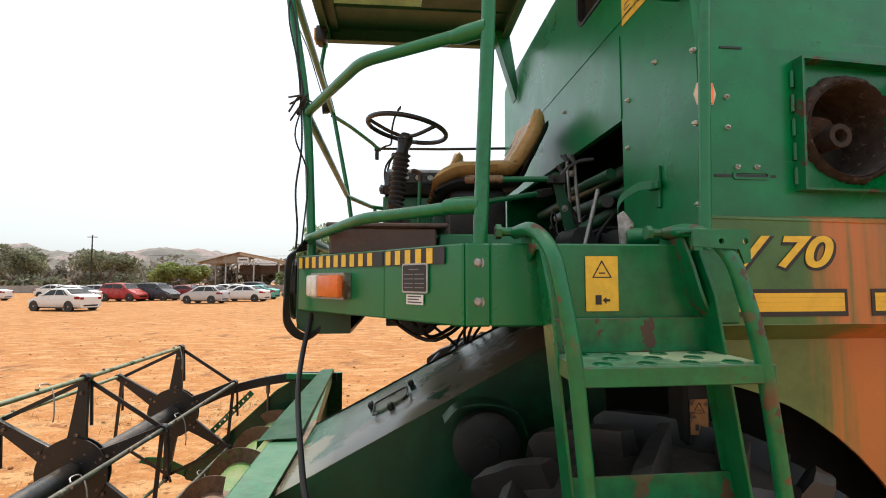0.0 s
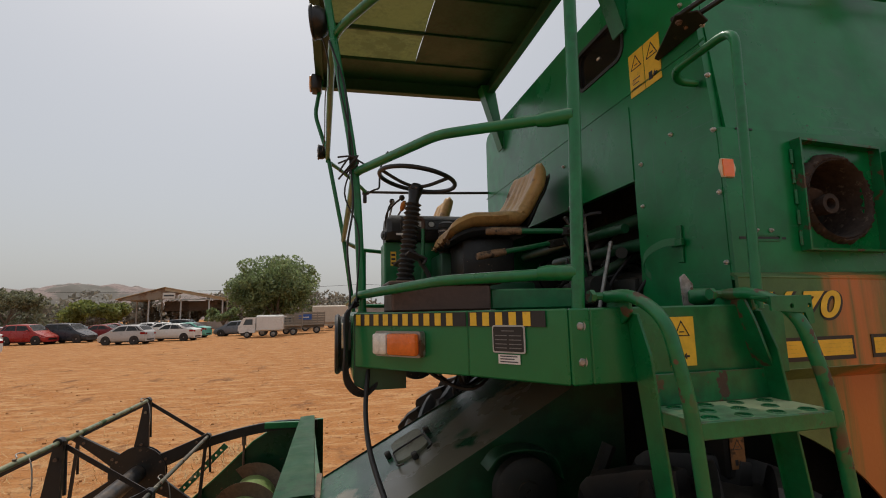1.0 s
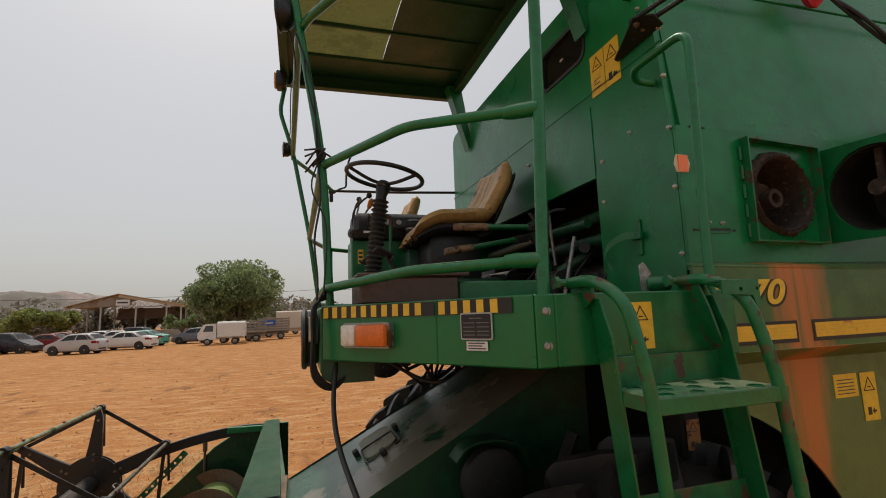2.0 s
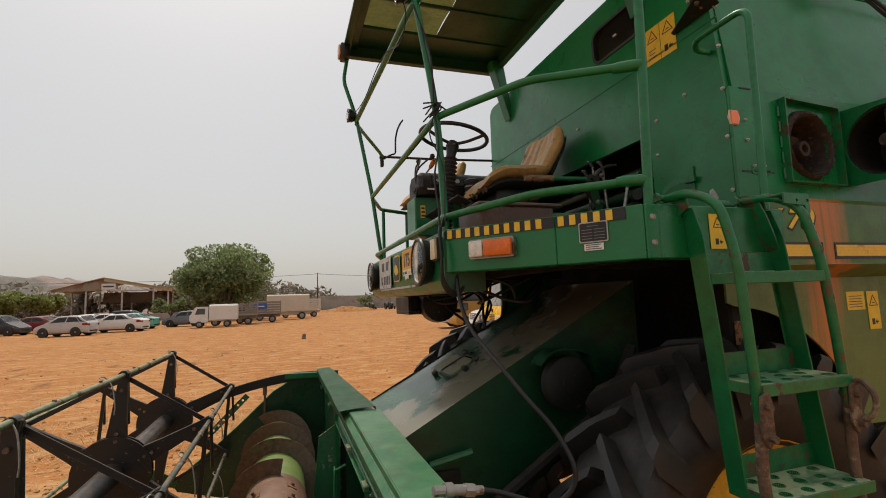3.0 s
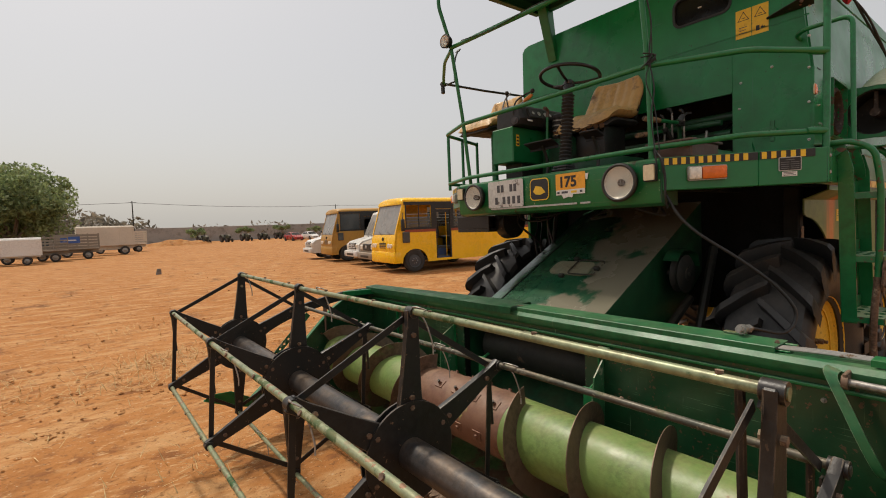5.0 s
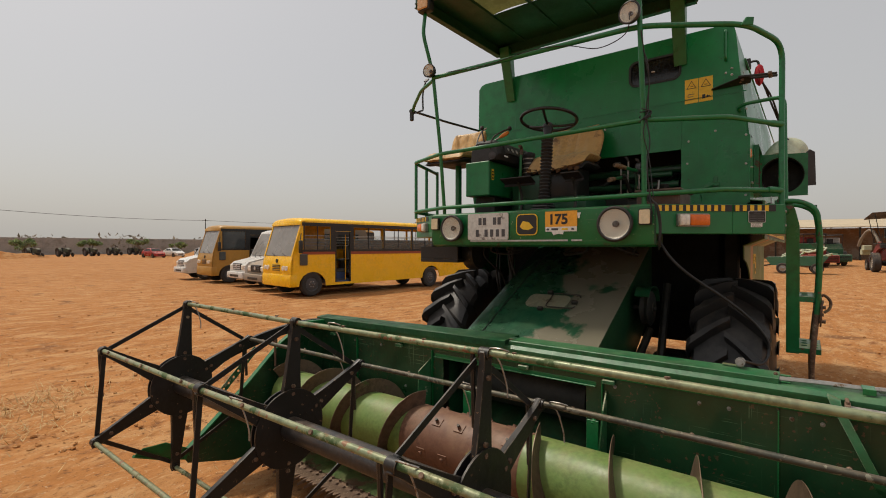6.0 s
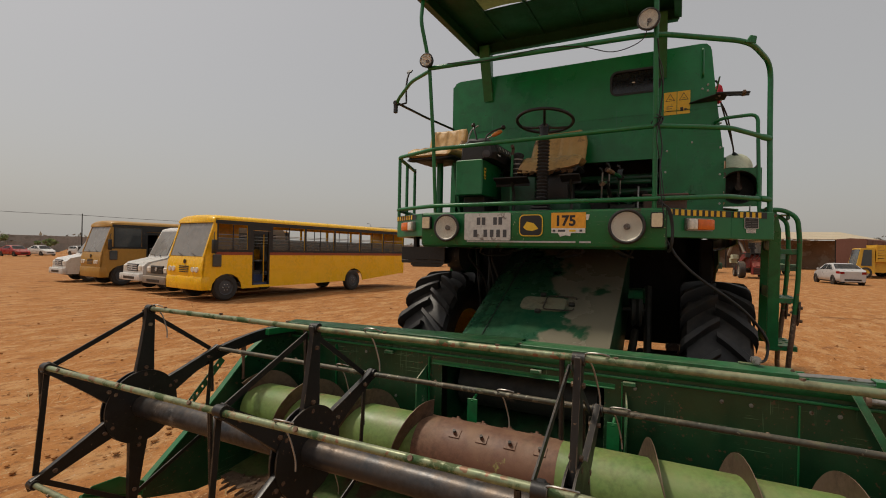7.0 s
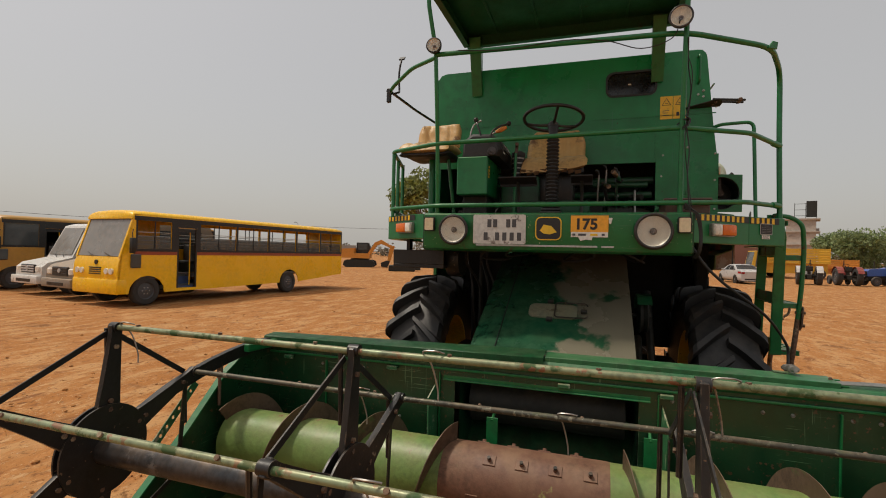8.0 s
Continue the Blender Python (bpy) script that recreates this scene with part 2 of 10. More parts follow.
DARK_GLASS = material("dark_tinted_glass", (0.012, 0.013, 0.014), 0.08, grain=0.1, bump=0.0)
PLATE = material("peeling_white_plate", (0.55, 0.54, 0.51), 0.5, spots=(0.20, 0.17, 0.15), spot_scale=13, spot_amount=0.57, grain=0.1)
DECAL_GREY = material("dark_grey_print", (0.06, 0.06, 0.065), 0.5, grain=0.15)
DECAL_GREY_L = material("pale_grey_metal_print", (0.42, 0.42, 0.40), 0.45, grain=0.12)
DECAL_BAND = material("yellow_band_with_rust_bleed", (0.78, 0.47, 0.03), 0.35, grain=0.06, spots=(0.42, 0.17, 0.035), spot_scale=7, spot_amount=0.56, spot_soft=0.12)
# Faded orange, darkened further to put the arch's shade into its colour.
DECAL_FADED_SHADE = material("faded_orange_decal", (0.20, 0.085, 0.02), 0.6, grain=0.2, spots=(0.06, 0.03, 0.012), spot_scale=20, spot_amount=0.5)
DECAL_GREY_M = material("worn_grey_print", (0.16, 0.16, 0.16), 0.45, grain=0.2)
DECAL_ORANGE = material("orange_paper", (0.80, 0.37, 0.03), 0.55, grain=0.06)
CREAM_LENS = material("cream_lens", (0.66, 0.55, 0.36), 0.25, grain=0.08, bump=0.2, bump_scale=80)
ORANGE_PALE = material("dusty_orange_lens", (0.62, 0.38, 0.18), 0.3, grain=0.1, bump=0.2, bump_scale=80)
LAMP_GLASS = glass("lamp_front_glass", (0.95, 0.94, 0.90), 0.04)
REFLECTOR = material("orange_reflector", (0.95, 0.20, 0.022), 0.12, coat=0.6, grain=0.06, bump=0.25, bump_scale=140)
ORANGE_GRIP = material("orange_grip", (0.62, 0.24, 0.05), 0.5, grain=0.12)


def panel_material():
    m = material("olive_translucent_panel", (0.24, 0.235, 0.095), 0.5, spots=(0.20, 0.185, 0.08), spot_scale=3, spot_amount=0.55, grain=0.2, bump=0.1)
    n, l = m.node_tree.nodes, m.node_tree.links
    bsdf, out = n["Principled BSDF"], n["Material Output"]
    tr = n.new("ShaderNodeBsdfTranslucent")
    tr.inputs["Color"].default_value = (0.17, 0.175, 0.06, 1)
    mx = n.new("ShaderNodeMixShader")
    mx.inputs[0].default_value = 0.35
    l.new(bsdf.outputs[0], mx.inputs[1])
    l.new(tr.outputs[0], mx.inputs[2])
    l.new(mx.outputs[0], out.inputs["Surface"])
    return m


PANEL = panel_material()
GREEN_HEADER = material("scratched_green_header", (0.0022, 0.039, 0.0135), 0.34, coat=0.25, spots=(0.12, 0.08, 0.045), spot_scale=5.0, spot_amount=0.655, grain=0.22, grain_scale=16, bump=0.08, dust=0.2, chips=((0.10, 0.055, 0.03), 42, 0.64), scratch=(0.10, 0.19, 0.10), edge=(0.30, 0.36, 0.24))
GREEN_TOP = material("sun_bleached_green", (0.014, 0.115, 0.040), 0.42, spots=(0.085, 0.19, 0.085), spot_scale=1.7, spot_amount=0.46, spot_soft=0.25, grain=0.2, grain_scale=22, bump=0.06, dust=0.18, dust_colour=(0.36, 0.36, 0.22), scratch=(0.09, 0.19, 0.09))
PAN = material("worn_pan", (0.085, 0.165, 0.045), 0.5, spots=(0.16, 0.085, 0.05), spot_scale=3.0, spot_amount=0.50, spot_soft=0.06, grain=0.25, dust=0.3)
FLIGHT = material("flighting_rust", (0.115, 0.075, 0.05), 0.5, metal=0.35, spots=(0.10, 0.13, 0.05), spot_scale=5, spot_amount=0.60, grain=0.25, grain_scale=30, dust=0.2)
GUN = material("dark_steel_tube", (0.035, 0.038, 0.042), 0.38, metal=0.5, spots=(0.16, 0.15, 0.14), spot_scale=5, spot_amount=0.62, grain=0.25, dust=0.3)
BAR_STEEL = material("bare_reel_bar", (0.050, 0.052, 0.040), 0.5, metal=0.35, spots=(0.085, 0.10, 0.060), spot_scale=9, spot_amount=0.53, grain=0.3, grain_scale=40, dust=0.25, chips=((0.20, 0.20, 0.15), 34, 0.60))

CANOPY_GREEN = material("dark_green_canopy_paint", (0.006, 0.050, 0.022), 0.45, spots=(0.05, 0.035, 0.02), spot_scale=6.0, spot_amount=0.62, grain=0.2, bump=0.05, dust=0.05)
# Tread paint with worn pale patches, its green lightened for skylight from above.
TREAD = material("worn_pale_tread", (0.13, 0.29, 0.15), 0.36, spots=(0.46, 0.56, 0.30), spot_scale=3.2, spot_amount=0.47, spot_soft=0.06, grain=0.25, grain_scale=30, bump=0.1, dust=0.2, edge=(0.16, 0.13, 0.08))

HATCH = material("pale_dusty_hatch", (0.17, 0.175, 0.115), 0.5, spots=(0.05, 0.055, 0.03), spot_scale=7, spot_amount=0.56, spot_soft=0.1, grain=0.2, grain_scale=30, dust=0.2)
# Near-black that stands in for deep shade under the machine; also the seam.
SHADE_SEAM_BLACK = material("black_grime", (0.005, 0.005, 0.004), 0.9, grain=0.3, bump=0.0)

def feeder_material():
    """Dark green on the far side, pale dried dust over the rest, with a ragged edge between."""
    m = material("green_under_dried_dust", (0.008, 0.060, 0.028), 0.24, grain=0.25, grain_scale=14, bump=0.05, dust=0.05)
    n, l = m.node_tree.nodes, m.node_tree.links
    bsdf = n["Principled BSDF"]
    base = bsdf.inputs["Base Color"].links[0].from_socket
    coord = n.new("ShaderNodeTexCoord")
    sep = n.new("ShaderNodeSeparateXYZ")
    l.new(coord.outputs["Object"], sep.inputs[0])
    t1 = n.new("ShaderNodeTexNoise")
    t1.inputs["Scale"].default_value, t1.inputs["Detail"].default_value = 3.2, 8
    l.new(coord.outputs["Object"], t1.inputs["Vector"])
    a = n.new("ShaderNodeMath")
    a.operation = 'MULTIPLY_ADD'
    a.inputs[1].default_value, a.inputs[2].default_value = -0.55, 0.0
    l.new(sep.outputs[1], a.inputs[0])
    b = n.new("ShaderNodeMath")
    b.operation = 'ADD'
    l.new(a.outputs[0], b.inputs[0])
    l.new(t1.outputs[0], b.inputs[1])
    c = n.new("ShaderNodeMath")
    c.operation = 'MULTIPLY_ADD'
    c.inputs[1].default_value = 0.16
    l.new(sep.outputs[0], c.inputs[0])
    l.new(b.outputs[0], c.inputs[2])
    r = n.new("ShaderNodeMapRange")
    r.interpolation_type = 'SMOOTHSTEP'
    r.inputs[1].default_value, r.inputs[2].default_value = 0.40, 0.47
    l.new(c.outputs[0], r.inputs[0])
    x = n.new("ShaderNodeMix")
    x.data_type = 'RGBA'
    x.inputs[7].default_value = (0.185, 0.168, 0.118, 1)
    l.new(r.outputs[0], x.inputs[0])
    l.new(base, x.inputs[6])
    l.new(x.outputs[2], bsdf.inputs["Base Color"])
    return m


FEEDER_TOP = feeder_material()


# ---- mesh helpers ----
def part(name, bm, mat, parent=None, label="", angle=35.0, at=None):
    """Links a bmesh as one mesh object under a thing or a part."""
    me = bpy.data.meshes.new(name)
    bmesh.ops.recalc_face_normals(bm, faces=bm.faces[:])
    bm.to_mesh(me)
    bm.free()
    for p in me.polygons:
        p.use_smooth = True
    me.set_sharp_from_angle(angle=radians(angle))
    for mm in (mat if isinstance(mat, (list, tuple)) else [mat]):
        me.materials.append(mm)
    ob = new(name, me)
    if parent is not None:
        ob.parent = parent
    if at is not None:
        ob.matrix_basis = at
    if label:
        tagged(ob, label)
    return ob


def thing(name, label, category, group="", kind="", at=None):
    ob = new(name)
    ob.empty_display_size = 0.2
    if at is not None:
        ob.matrix_basis = at
    return tagged(ob, label, category, group, kind)


def B():
    return bmesh.new()


def box(bm, lo, hi, bevel=0.0, m=None, seg=1):
    c = [(a + b) / 2 for a, b in zip(lo, hi)]
    s = [abs(b - a) for a, b in zip(lo, hi)]
    mat = Matrix.Translation(c) @ Matrix.Diagonal((*s, 1))
    geom = bmesh.ops.create_cube(bm, size=1.0, matrix=(m @ mat) if m else mat)
    if bevel:
        vs = set(geom["verts"])
        es = [e for e in bm.edges if e.verts[0] in vs and e.verts[1] in vs]
        bmesh.ops.bevel(bm, geom=es, offset=bevel, segments=seg, affect='EDGES', profile=0.5, clamp_overlap=True)
    return bm


def plate(bm, pts, thick, bevel=0.0):
    """A flat sheet: a ring of 3D points given thickness along its normal (both ways)."""
    pts = [Vector(p) for p in pts]
    nrm = Vector((0, 0, 0))
    for i, p in enumerate(pts):
        q = pts[(i + 1) % len(pts)]
        nrm += p.cross(q)
    nrm.normalize()
    a = [bm.verts.new(p + nrm * thick / 2) for p in pts]
    b = [bm.verts.new(p - nrm * thick / 2) for p in pts]
    fs = [bm.faces.new(a), bm.faces.new(b[::-1])]
    for i in range(len(pts)):
        j = (i + 1) % len(pts)
        fs.append(bm.faces.new((a[i], b[i], b[j], a[j])))
    if bevel:
        es = list({e for f in fs for e in f.edges})
        bmesh.ops.bevel(bm, geom=es, offset=bevel, segments=1, affect='EDGES', clamp_overlap=True)
    return bm


def rounded(pts, r=0.06, n=5):
    """A polyline with its corners rounded."""
    pts = [Vector(p) for p in pts]
    out = [pts[0]]
    for i in range(1, len(pts) - 1):
        a, b, c = pts[i - 1], pts[i], pts[i + 1]
        d = min(r, (a - b).length * 0.48, (c - b).length * 0.48)
        p, q = b + (a - b).normalized() * d, b + (c - b).normalized() * d
        for k in range(n + 1):
            t = k / n
            out.append(p * (1 - t) ** 2 + b * 2 * t * (1 - t) + q * t * t)
    out.append(pts[-1])
    return out


def curve_pts(pts, n=6):
    """A smooth curve (Catmull-Rom) through points."""
    p = [Vector(v) for v in pts]
    p = [p[0] * 2 - p[1]] + p + [p[-1] * 2 - p[-2]]
    out = []
    for i in range(1, len(p) - 2):
        for k in range(n):
            t = k / n
            a, b, c, d = p[i - 1], p[i], p[i + 1], p[i + 2]
            out.append(0.5 * (2 * b + (c - a) * t + (2 * a - 5 * b + 4 * c - d) * t * t + (3 * b - a - 3 * c + d) * t ** 3))
    out.append(p[-2])
    return out


def tube(bm, pts, r, seg=10, cap=True, radii=None):
    pts = [Vector(p) for p in pts]
    t0 = (pts[1] - pts[0]).normalized()
    side = t0.orthogonal().normalized()
    rings = []
    for i, p in enumerate(pts):
        if i == 0:
            t = t0
        elif i == len(pts) - 1:
            t = (p - pts[i - 1]).normalized()
        else:
            t = ((p - pts[i - 1]).normalized() + (pts[i + 1] - p).normalized()).normalized()
        side = (side - t * side.dot(t)).normalized()
        up = t.cross(side)
        rr = radii[i] if radii else r
        rings.append([bm.verts.new(p + (side * math.cos(2 * math.pi * k / seg) + up * math.sin(2 * math.pi * k / seg)) * rr) for k in range(seg)])
    for a, b in zip(rings, rings[1:]):
        for k in range(seg):
            j = (k + 1) % seg
            bm.faces.new((a[k], a[j], b[j], b[k]))
    if cap:
        bm.faces.new(rings[0][::-1])
        bm.faces.new(rings[-1])
    return bm


def ribbon(bm, pts, half, thick):
    """A strip of one sheet that follows the points, as wide as twice half."""
    half = Vector(half)
    rows = []
    for i, p in enumerate(pts):
        d = (Vector(pts[min(i + 1, len(pts) - 1)]) - Vector(pts[max(i - 1, 0)])).normalized()
        n = d.cross(half).normalized() * thick / 2
        p = Vector(p)
        rows.append([bm.verts.new(p + half + n), bm.verts.new(p - half + n), bm.verts.new(p - half - n), bm.verts.new(p + half - n)])
    for a, b in zip(rows, rows[1:]):
        for k in range(4):
            j = (k + 1) % 4
            bm.faces.new((a[k], a[j], b[j], b[k]))
    bm.faces.new(rows[0][::-1])
    bm.faces.new(rows[-1])
    bmesh.ops.recalc_face_normals(bm, faces=bm.faces[:])
    return bm


def lathe(bm, profile, centre, axis='y', seg=32, closed=False, cap=True):
    """Turns a profile of (radius, along) round an axis through centre."""
    rings = []
    for r, h in profile:
        ring = []
        for k in range(seg):
            c, s = math.cos(2 * math.pi * k / seg) * r, math.sin(2 * math.pi * k / seg) * r
            v = {'x': (h, c, s), 'y': (c, h, s), 'z': (c, s, h)}[axis]
            ring.append(bm.verts.new(Vector(centre) + Vector(v)))
        rings.append(ring)
    pairs = list(zip(rings, rings[1:])) + ([(rings[-1], rings[0])] if closed else [])
    for a, b in pairs:
        for k in range(seg):
            j = (k + 1) % seg
            bm.faces.new((a[k], a[j], b[j], b[k]))
    if cap and not closed:
        for ring in (rings[0], rings[-1]):
            if profile[0 if ring is rings[0] else -1][0] > 1e-4:
                bm.faces.new(ring)
    return bm


def disc(bm, centre, nrm, r, thick, seg=20):
    c, d = Vector(centre), Vector(nrm).normalized()
    return tube(bm, [c - d * thick / 2, c + d * thick / 2], r, seg)


def oriented(origin, xdir, up=(0, 0, 1)):
    """A frame whose x runs along xdir and whose z is as near up as can be."""
    x = Vector(xdir).normalized()
    z = (Vector(up) - x * Vector(up).dot(x)).normalized()
    y = z.cross(x)
    m = Matrix((x, y, z)).transposed().to_4x4()
    m.translation = Vector(origin)
    return m


def lettering(name, text, mat, parent, m, height, depth=0.002, label="", shear=0.0, weight=0.0):
    """Writing in the built-in font, turned into a mesh; m places its left end on the base line, x along the line, z out of the face."""
    cu = bpy.data.curves.new(name, 'FONT')
    cu.body, cu.size, cu.extrude, cu.shear, cu.offset = text, height * 1.38, depth / 2, shear, weight
    tmp = bpy.data.objects.new(name, cu)
    scene.collection.objects.link(tmp)
    me = bpy.data.meshes.new_from_object(tmp.evaluated_get(bpy.context.evaluated_depsgraph_get()))
    bpy.data.objects.remove(tmp)
    me.materials.clear()
    me.materials.append(mat)
    ob = new(name, me)
    ob.parent, ob.matrix_basis = parent, m
    if label:
        tagged(ob, label)
    return ob

# ---- ground ----
def ground_material():
    m = bpy.data.materials.new("orange_dirt")
    m.use_nodes = True
    n, l = m.node_tree.nodes, m.node_tree.links
    bsdf = n["Principled BSDF"]
    coord = n.new("ShaderNodeTexCoord")

    def tex(scale, detail=8.0, stretch=(1, 1, 1), rough=0.62):
        mp = n.new("ShaderNodeMapping")
        mp.inputs["Scale"].default_value = stretch
        mp.inputs["Rotation"].default_value = (0, 0, 0.5)
        l.new(coord.outputs["Object"], mp.inputs["Vector"])
        t = n.new("ShaderNodeTexNoise")
        t.inputs["Scale"].default_value, t.inputs["Detail"].default_value, t.inputs["Roughness"].default_value = scale, detail, rough
        l.new(mp.outputs[0], t.inputs["Vector"])
        return t.outputs[0]

    def ramp(src, lo, hi):
        r = n.new("ShaderNodeMapRange")
        r.interpolation_type = 'SMOOTHSTEP'
        r.inputs[1].default_value, r.inputs[2].default_value = lo, hi
        l.new(src, r.inputs[0])
        return r.outputs[0]

    def mix(fac, a, b):
        x = n.new("ShaderNodeMix")
        x.data_type = 'RGBA'
        for s, v in ((x.inputs[0], fac), (x.inputs[6], a), (x.inputs[7], b)):
            if isinstance(v, tuple):
                s.default_value = (*v, 1)
            else:
                l.new(v, s)
        return x.outputs[2]

    c = mix(ramp(tex(0.16, 6), 0.35, 0.65), (0.360, 0.146, 0.043), (0.415, 0.182, 0.060))
    c = mix(ramp(tex(1.1, 9, (1, 2.6, 1)), 0.46, 0.62), c, (0.48, 0.258, 0.108))
    c = mix(ramp(tex(2.3, 9, (1, 1.7, 1)), 0.54, 0.67), c, (0.250, 0.100, 0.035))
    c = mix(ramp(tex(0.55, 10, (2.0, 1, 1)), 0.57, 0.70), c, (0.20, 0.088, 0.036))
    c = mix(ramp(tex(14.0, 8), 0.54, 0.70), c, (0.19, 0.085, 0.034))
    c = mix(ramp(tex(7.0, 10, (1, 2.2, 1)), 0.56, 0.68), c, (0.52, 0.305, 0.145))
    c = mix(ramp(tex(30.0, 4), 0.62, 0.70), c, (0.50, 0.35, 0.21))
    c = mix(ramp(tex(55.0, 3), 0.62, 0.70), c, (0.16, 0.075, 0.032))
    l.new(c, bsdf.inputs["Base Color"])
    bsdf.inputs["Roughness"].default_value = 0.95
    bsdf.inputs["Specular IOR Level"].default_value = 0.15
    b = n.new("ShaderNodeBump")
    b.inputs["Strength"].default_value, b.inputs["Distance"].default_value = 0.75, 0.07
    add = n.new("ShaderNodeMath")
    l.new(tex(5.0, 10), add.inputs[0])
    l.new(tex(1.3, 6, (1, 2.2, 1)), add.inputs[1])
    l.new(add.outputs[0], b.inputs["Height"])
    l.new(b.outputs[0], bsdf.inputs["Normal"])
    return m


def build_ground():
    rings = [0.0] + [0.5 + 0.11 * k for k in range(80)] + [9.5, 11, 13, 15, 18, 21, 25, 30, 36, 44, 55, 70, 90, 120, 170, 260, 420, 800, 1600, 3000]
    seg = 300
    bm = B()
    cx, cy = -2.0, 0.0
    prev = None
    for r in rings:
        if r == 0:
            prev = [bm.verts.new((cx, cy, 0))]
            continue
        ring = []
        for k in range(seg):
            x, y = cx + r * math.cos(2 * math.pi * k / seg), cy + r * math.sin(2 * math.pi * k / seg)
            z = 0.0
            if r < 90:
                z = 0.035 * noise.noise((x * 0.5, y * 0.5, 0)) + 0.02 * noise.noise((x * 1.7, y * 1.7, 3)) - 0.012
                if r < 12:
                    z += 0.012 * noise.noise((x * 4.5, y * 6.5, 5)) + 0.008 * max(0.0, noise.noise((x * 11, y * 13, 7)))
            ring.append(bm.verts.new((x, y, z)))
        for k in range(seg):
            j = (k + 1) % seg
            if len(prev) == 1:
                bm.faces.new((prev[0], ring[k], ring[j]))
            else:
                bm.faces.new((prev[k], ring[k], ring[j], prev[j]))
        prev = ring
    return tagged(part("ground", bm, ground_material(), angle=80), "dry orange-brown packed dirt yard with wheel tracks", "ground", kind="structure")


build_ground()

# ---- combine harvester ----
combine = thing("combine_harvester", "old green combine harvester with rust stains standing on bare dirt", "combine harvester")

BUMPER_X = -1.23
FLOOR_Z = 2.06
TANK_X = -0.03
TANK_Y0, TANK_Y1, TANK_TOP = -1.245, 1.22, 3.54
LEFT_EDGE = [(-1.23, -0.87), (-0.93, -1.24), (-0.755, -1.493), (-0.70, -1.491), (-0.12, -1.49)]
RIGHT_EDGE = [(-1.23, 0.87), (-0.98, 1.26), (-0.60, 1.34), (-0.05, 1.34)]


def face(origin, xdir):
    """A frame on an upright face: x along xdir, y up, z out of the face."""
    x = Vector(xdir).normalized()
    y = Vector((0, 0, 1))
    m = Matrix((x, y, x.cross(y))).transposed().to_4x4()
    m.translation = Vector(origin)
    return m


def decal(name, m, x0, y0, w, h, mat, parent, t=0.002, label="", z=0.0):
    bm = B()
    box(bm, (x0, y0, z), (x0 + w, y0 + h, z + t), 0, m)
    return part(name, bm, mat, parent, label)


def hazard_label(m, w, h, parent, label, text=False, mat=None):
    """Yellow warning sign: a black-edged triangle above, a pictogram or lines of print below."""
    sign = decal("warning_label", m, 0, 0, w, h, mat or DECAL_YELLOW, parent, 0.002, label)
    s = min(w, h * 0.5) * 0.36
    cx, cy = w / 2, h * 0.73

    def tri(k):
        return [(cx + k * s * math.cos(a), cy - 0.1 * s + k * s * math.sin(a)) for a in (radians(90), radians(210), radians(330))]
    bm = B()
    fill_with_holes(bm, tri(1.20), [tri(0.98)[::-1]], 0.001, m @ pose(0, 0, 0.0022))
    part("warning_triangle", bm, DECAL_BLACK, sign, angle=20)
    decal("pictogram", m, cx - s * 0.30, cy - s * 0.28, s * 0.62, s * 0.12, DECAL_BLACK, sign, 0.001, z=0.0022)
    if text:
        for k in range(3):
            decal("print_bar", m, w * 0.22, h * (0.16 + 0.10 * k), w * (0.5 - 0.08 * (k % 2)), h * 0.022, DECAL_GREY, sign, 0.0006, z=0.0022)
    else:
        decal("pictogram", m, cx - s * 0.72, h * 0.12, s * 0.62, s * 0.95, DECAL_BLACK, sign, 0.001, z=0.0022)
        bm = B()
        b0 = h * 0.12
        fill_with_holes(bm, [(cx + s * 0.05, b0 + s * 0.42), (cx + s * 0.40, b0 + s * 0.80), (cx + s * 0.40, b0 + s * 0.54), (cx + s * 0.78, b0 + s * 0.54), (cx + s * 0.78, b0 + s * 0.30), (cx + s * 0.40, b0 + s * 0.30), (cx + s * 0.40, b0 + s * 0.06)], [], 0.001, m @ pose(0, 0, 0.0024))
        part("pictogram", bm, DECAL_BLACK, sign, angle=20)
    return sign


def bolt(p, nrm, parent, r=0.013, mat=None):
    bm = B()
    p, nrm = Vector(p), Vector(nrm).normalized()
    tube(bm, [p - nrm * 0.004, p + nrm * 0.003], r * 1.15, 12)
    tube(bm, [p + nrm * 0.003, p + nrm * 0.008, p + nrm * 0.011], r * 0.8, 6, radii=[r * 0.85, r * 0.8, r * 0.5])
    return part("bolt", bm, mat or STEEL, parent)


def fill_with_holes(bm, outline, holes, thick, m):
    """A sheet in the xy plane of m with real holes through it."""
    loops = [outline] + holes
    edges = []
    for lp in loops:
        vs = [bm.verts.new((x, y, 0)) for x, y in lp]
        edges += [bm.edges.new((vs[i], vs[(i + 1) % len(vs)])) for i in range(len(vs))]
    res = bmesh.ops.triangle_fill(bm, use_beauty=True, use_dissolve=False, edges=edges)
    faces = [g for g in res["geom"] if isinstance(g, bmesh.types.BMFace)]
    ext = bmesh.ops.extrude_face_region(bm, geom=faces)
    vs = [g for g in ext["geom"] if isinstance(g, bmesh.types.BMVert)]
    bmesh.ops.translate(bm, verts=vs, vec=(0, 0, thick))
    bmesh.ops.transform(bm, matrix=m, verts=bm.verts[:])
    return bm


def circle(cx, cy, r, n=14):
    return [(cx + r * math.cos(2 * math.pi * k / n), cy + r * math.sin(2 * math.pi * k / n)) for k in range(n)]


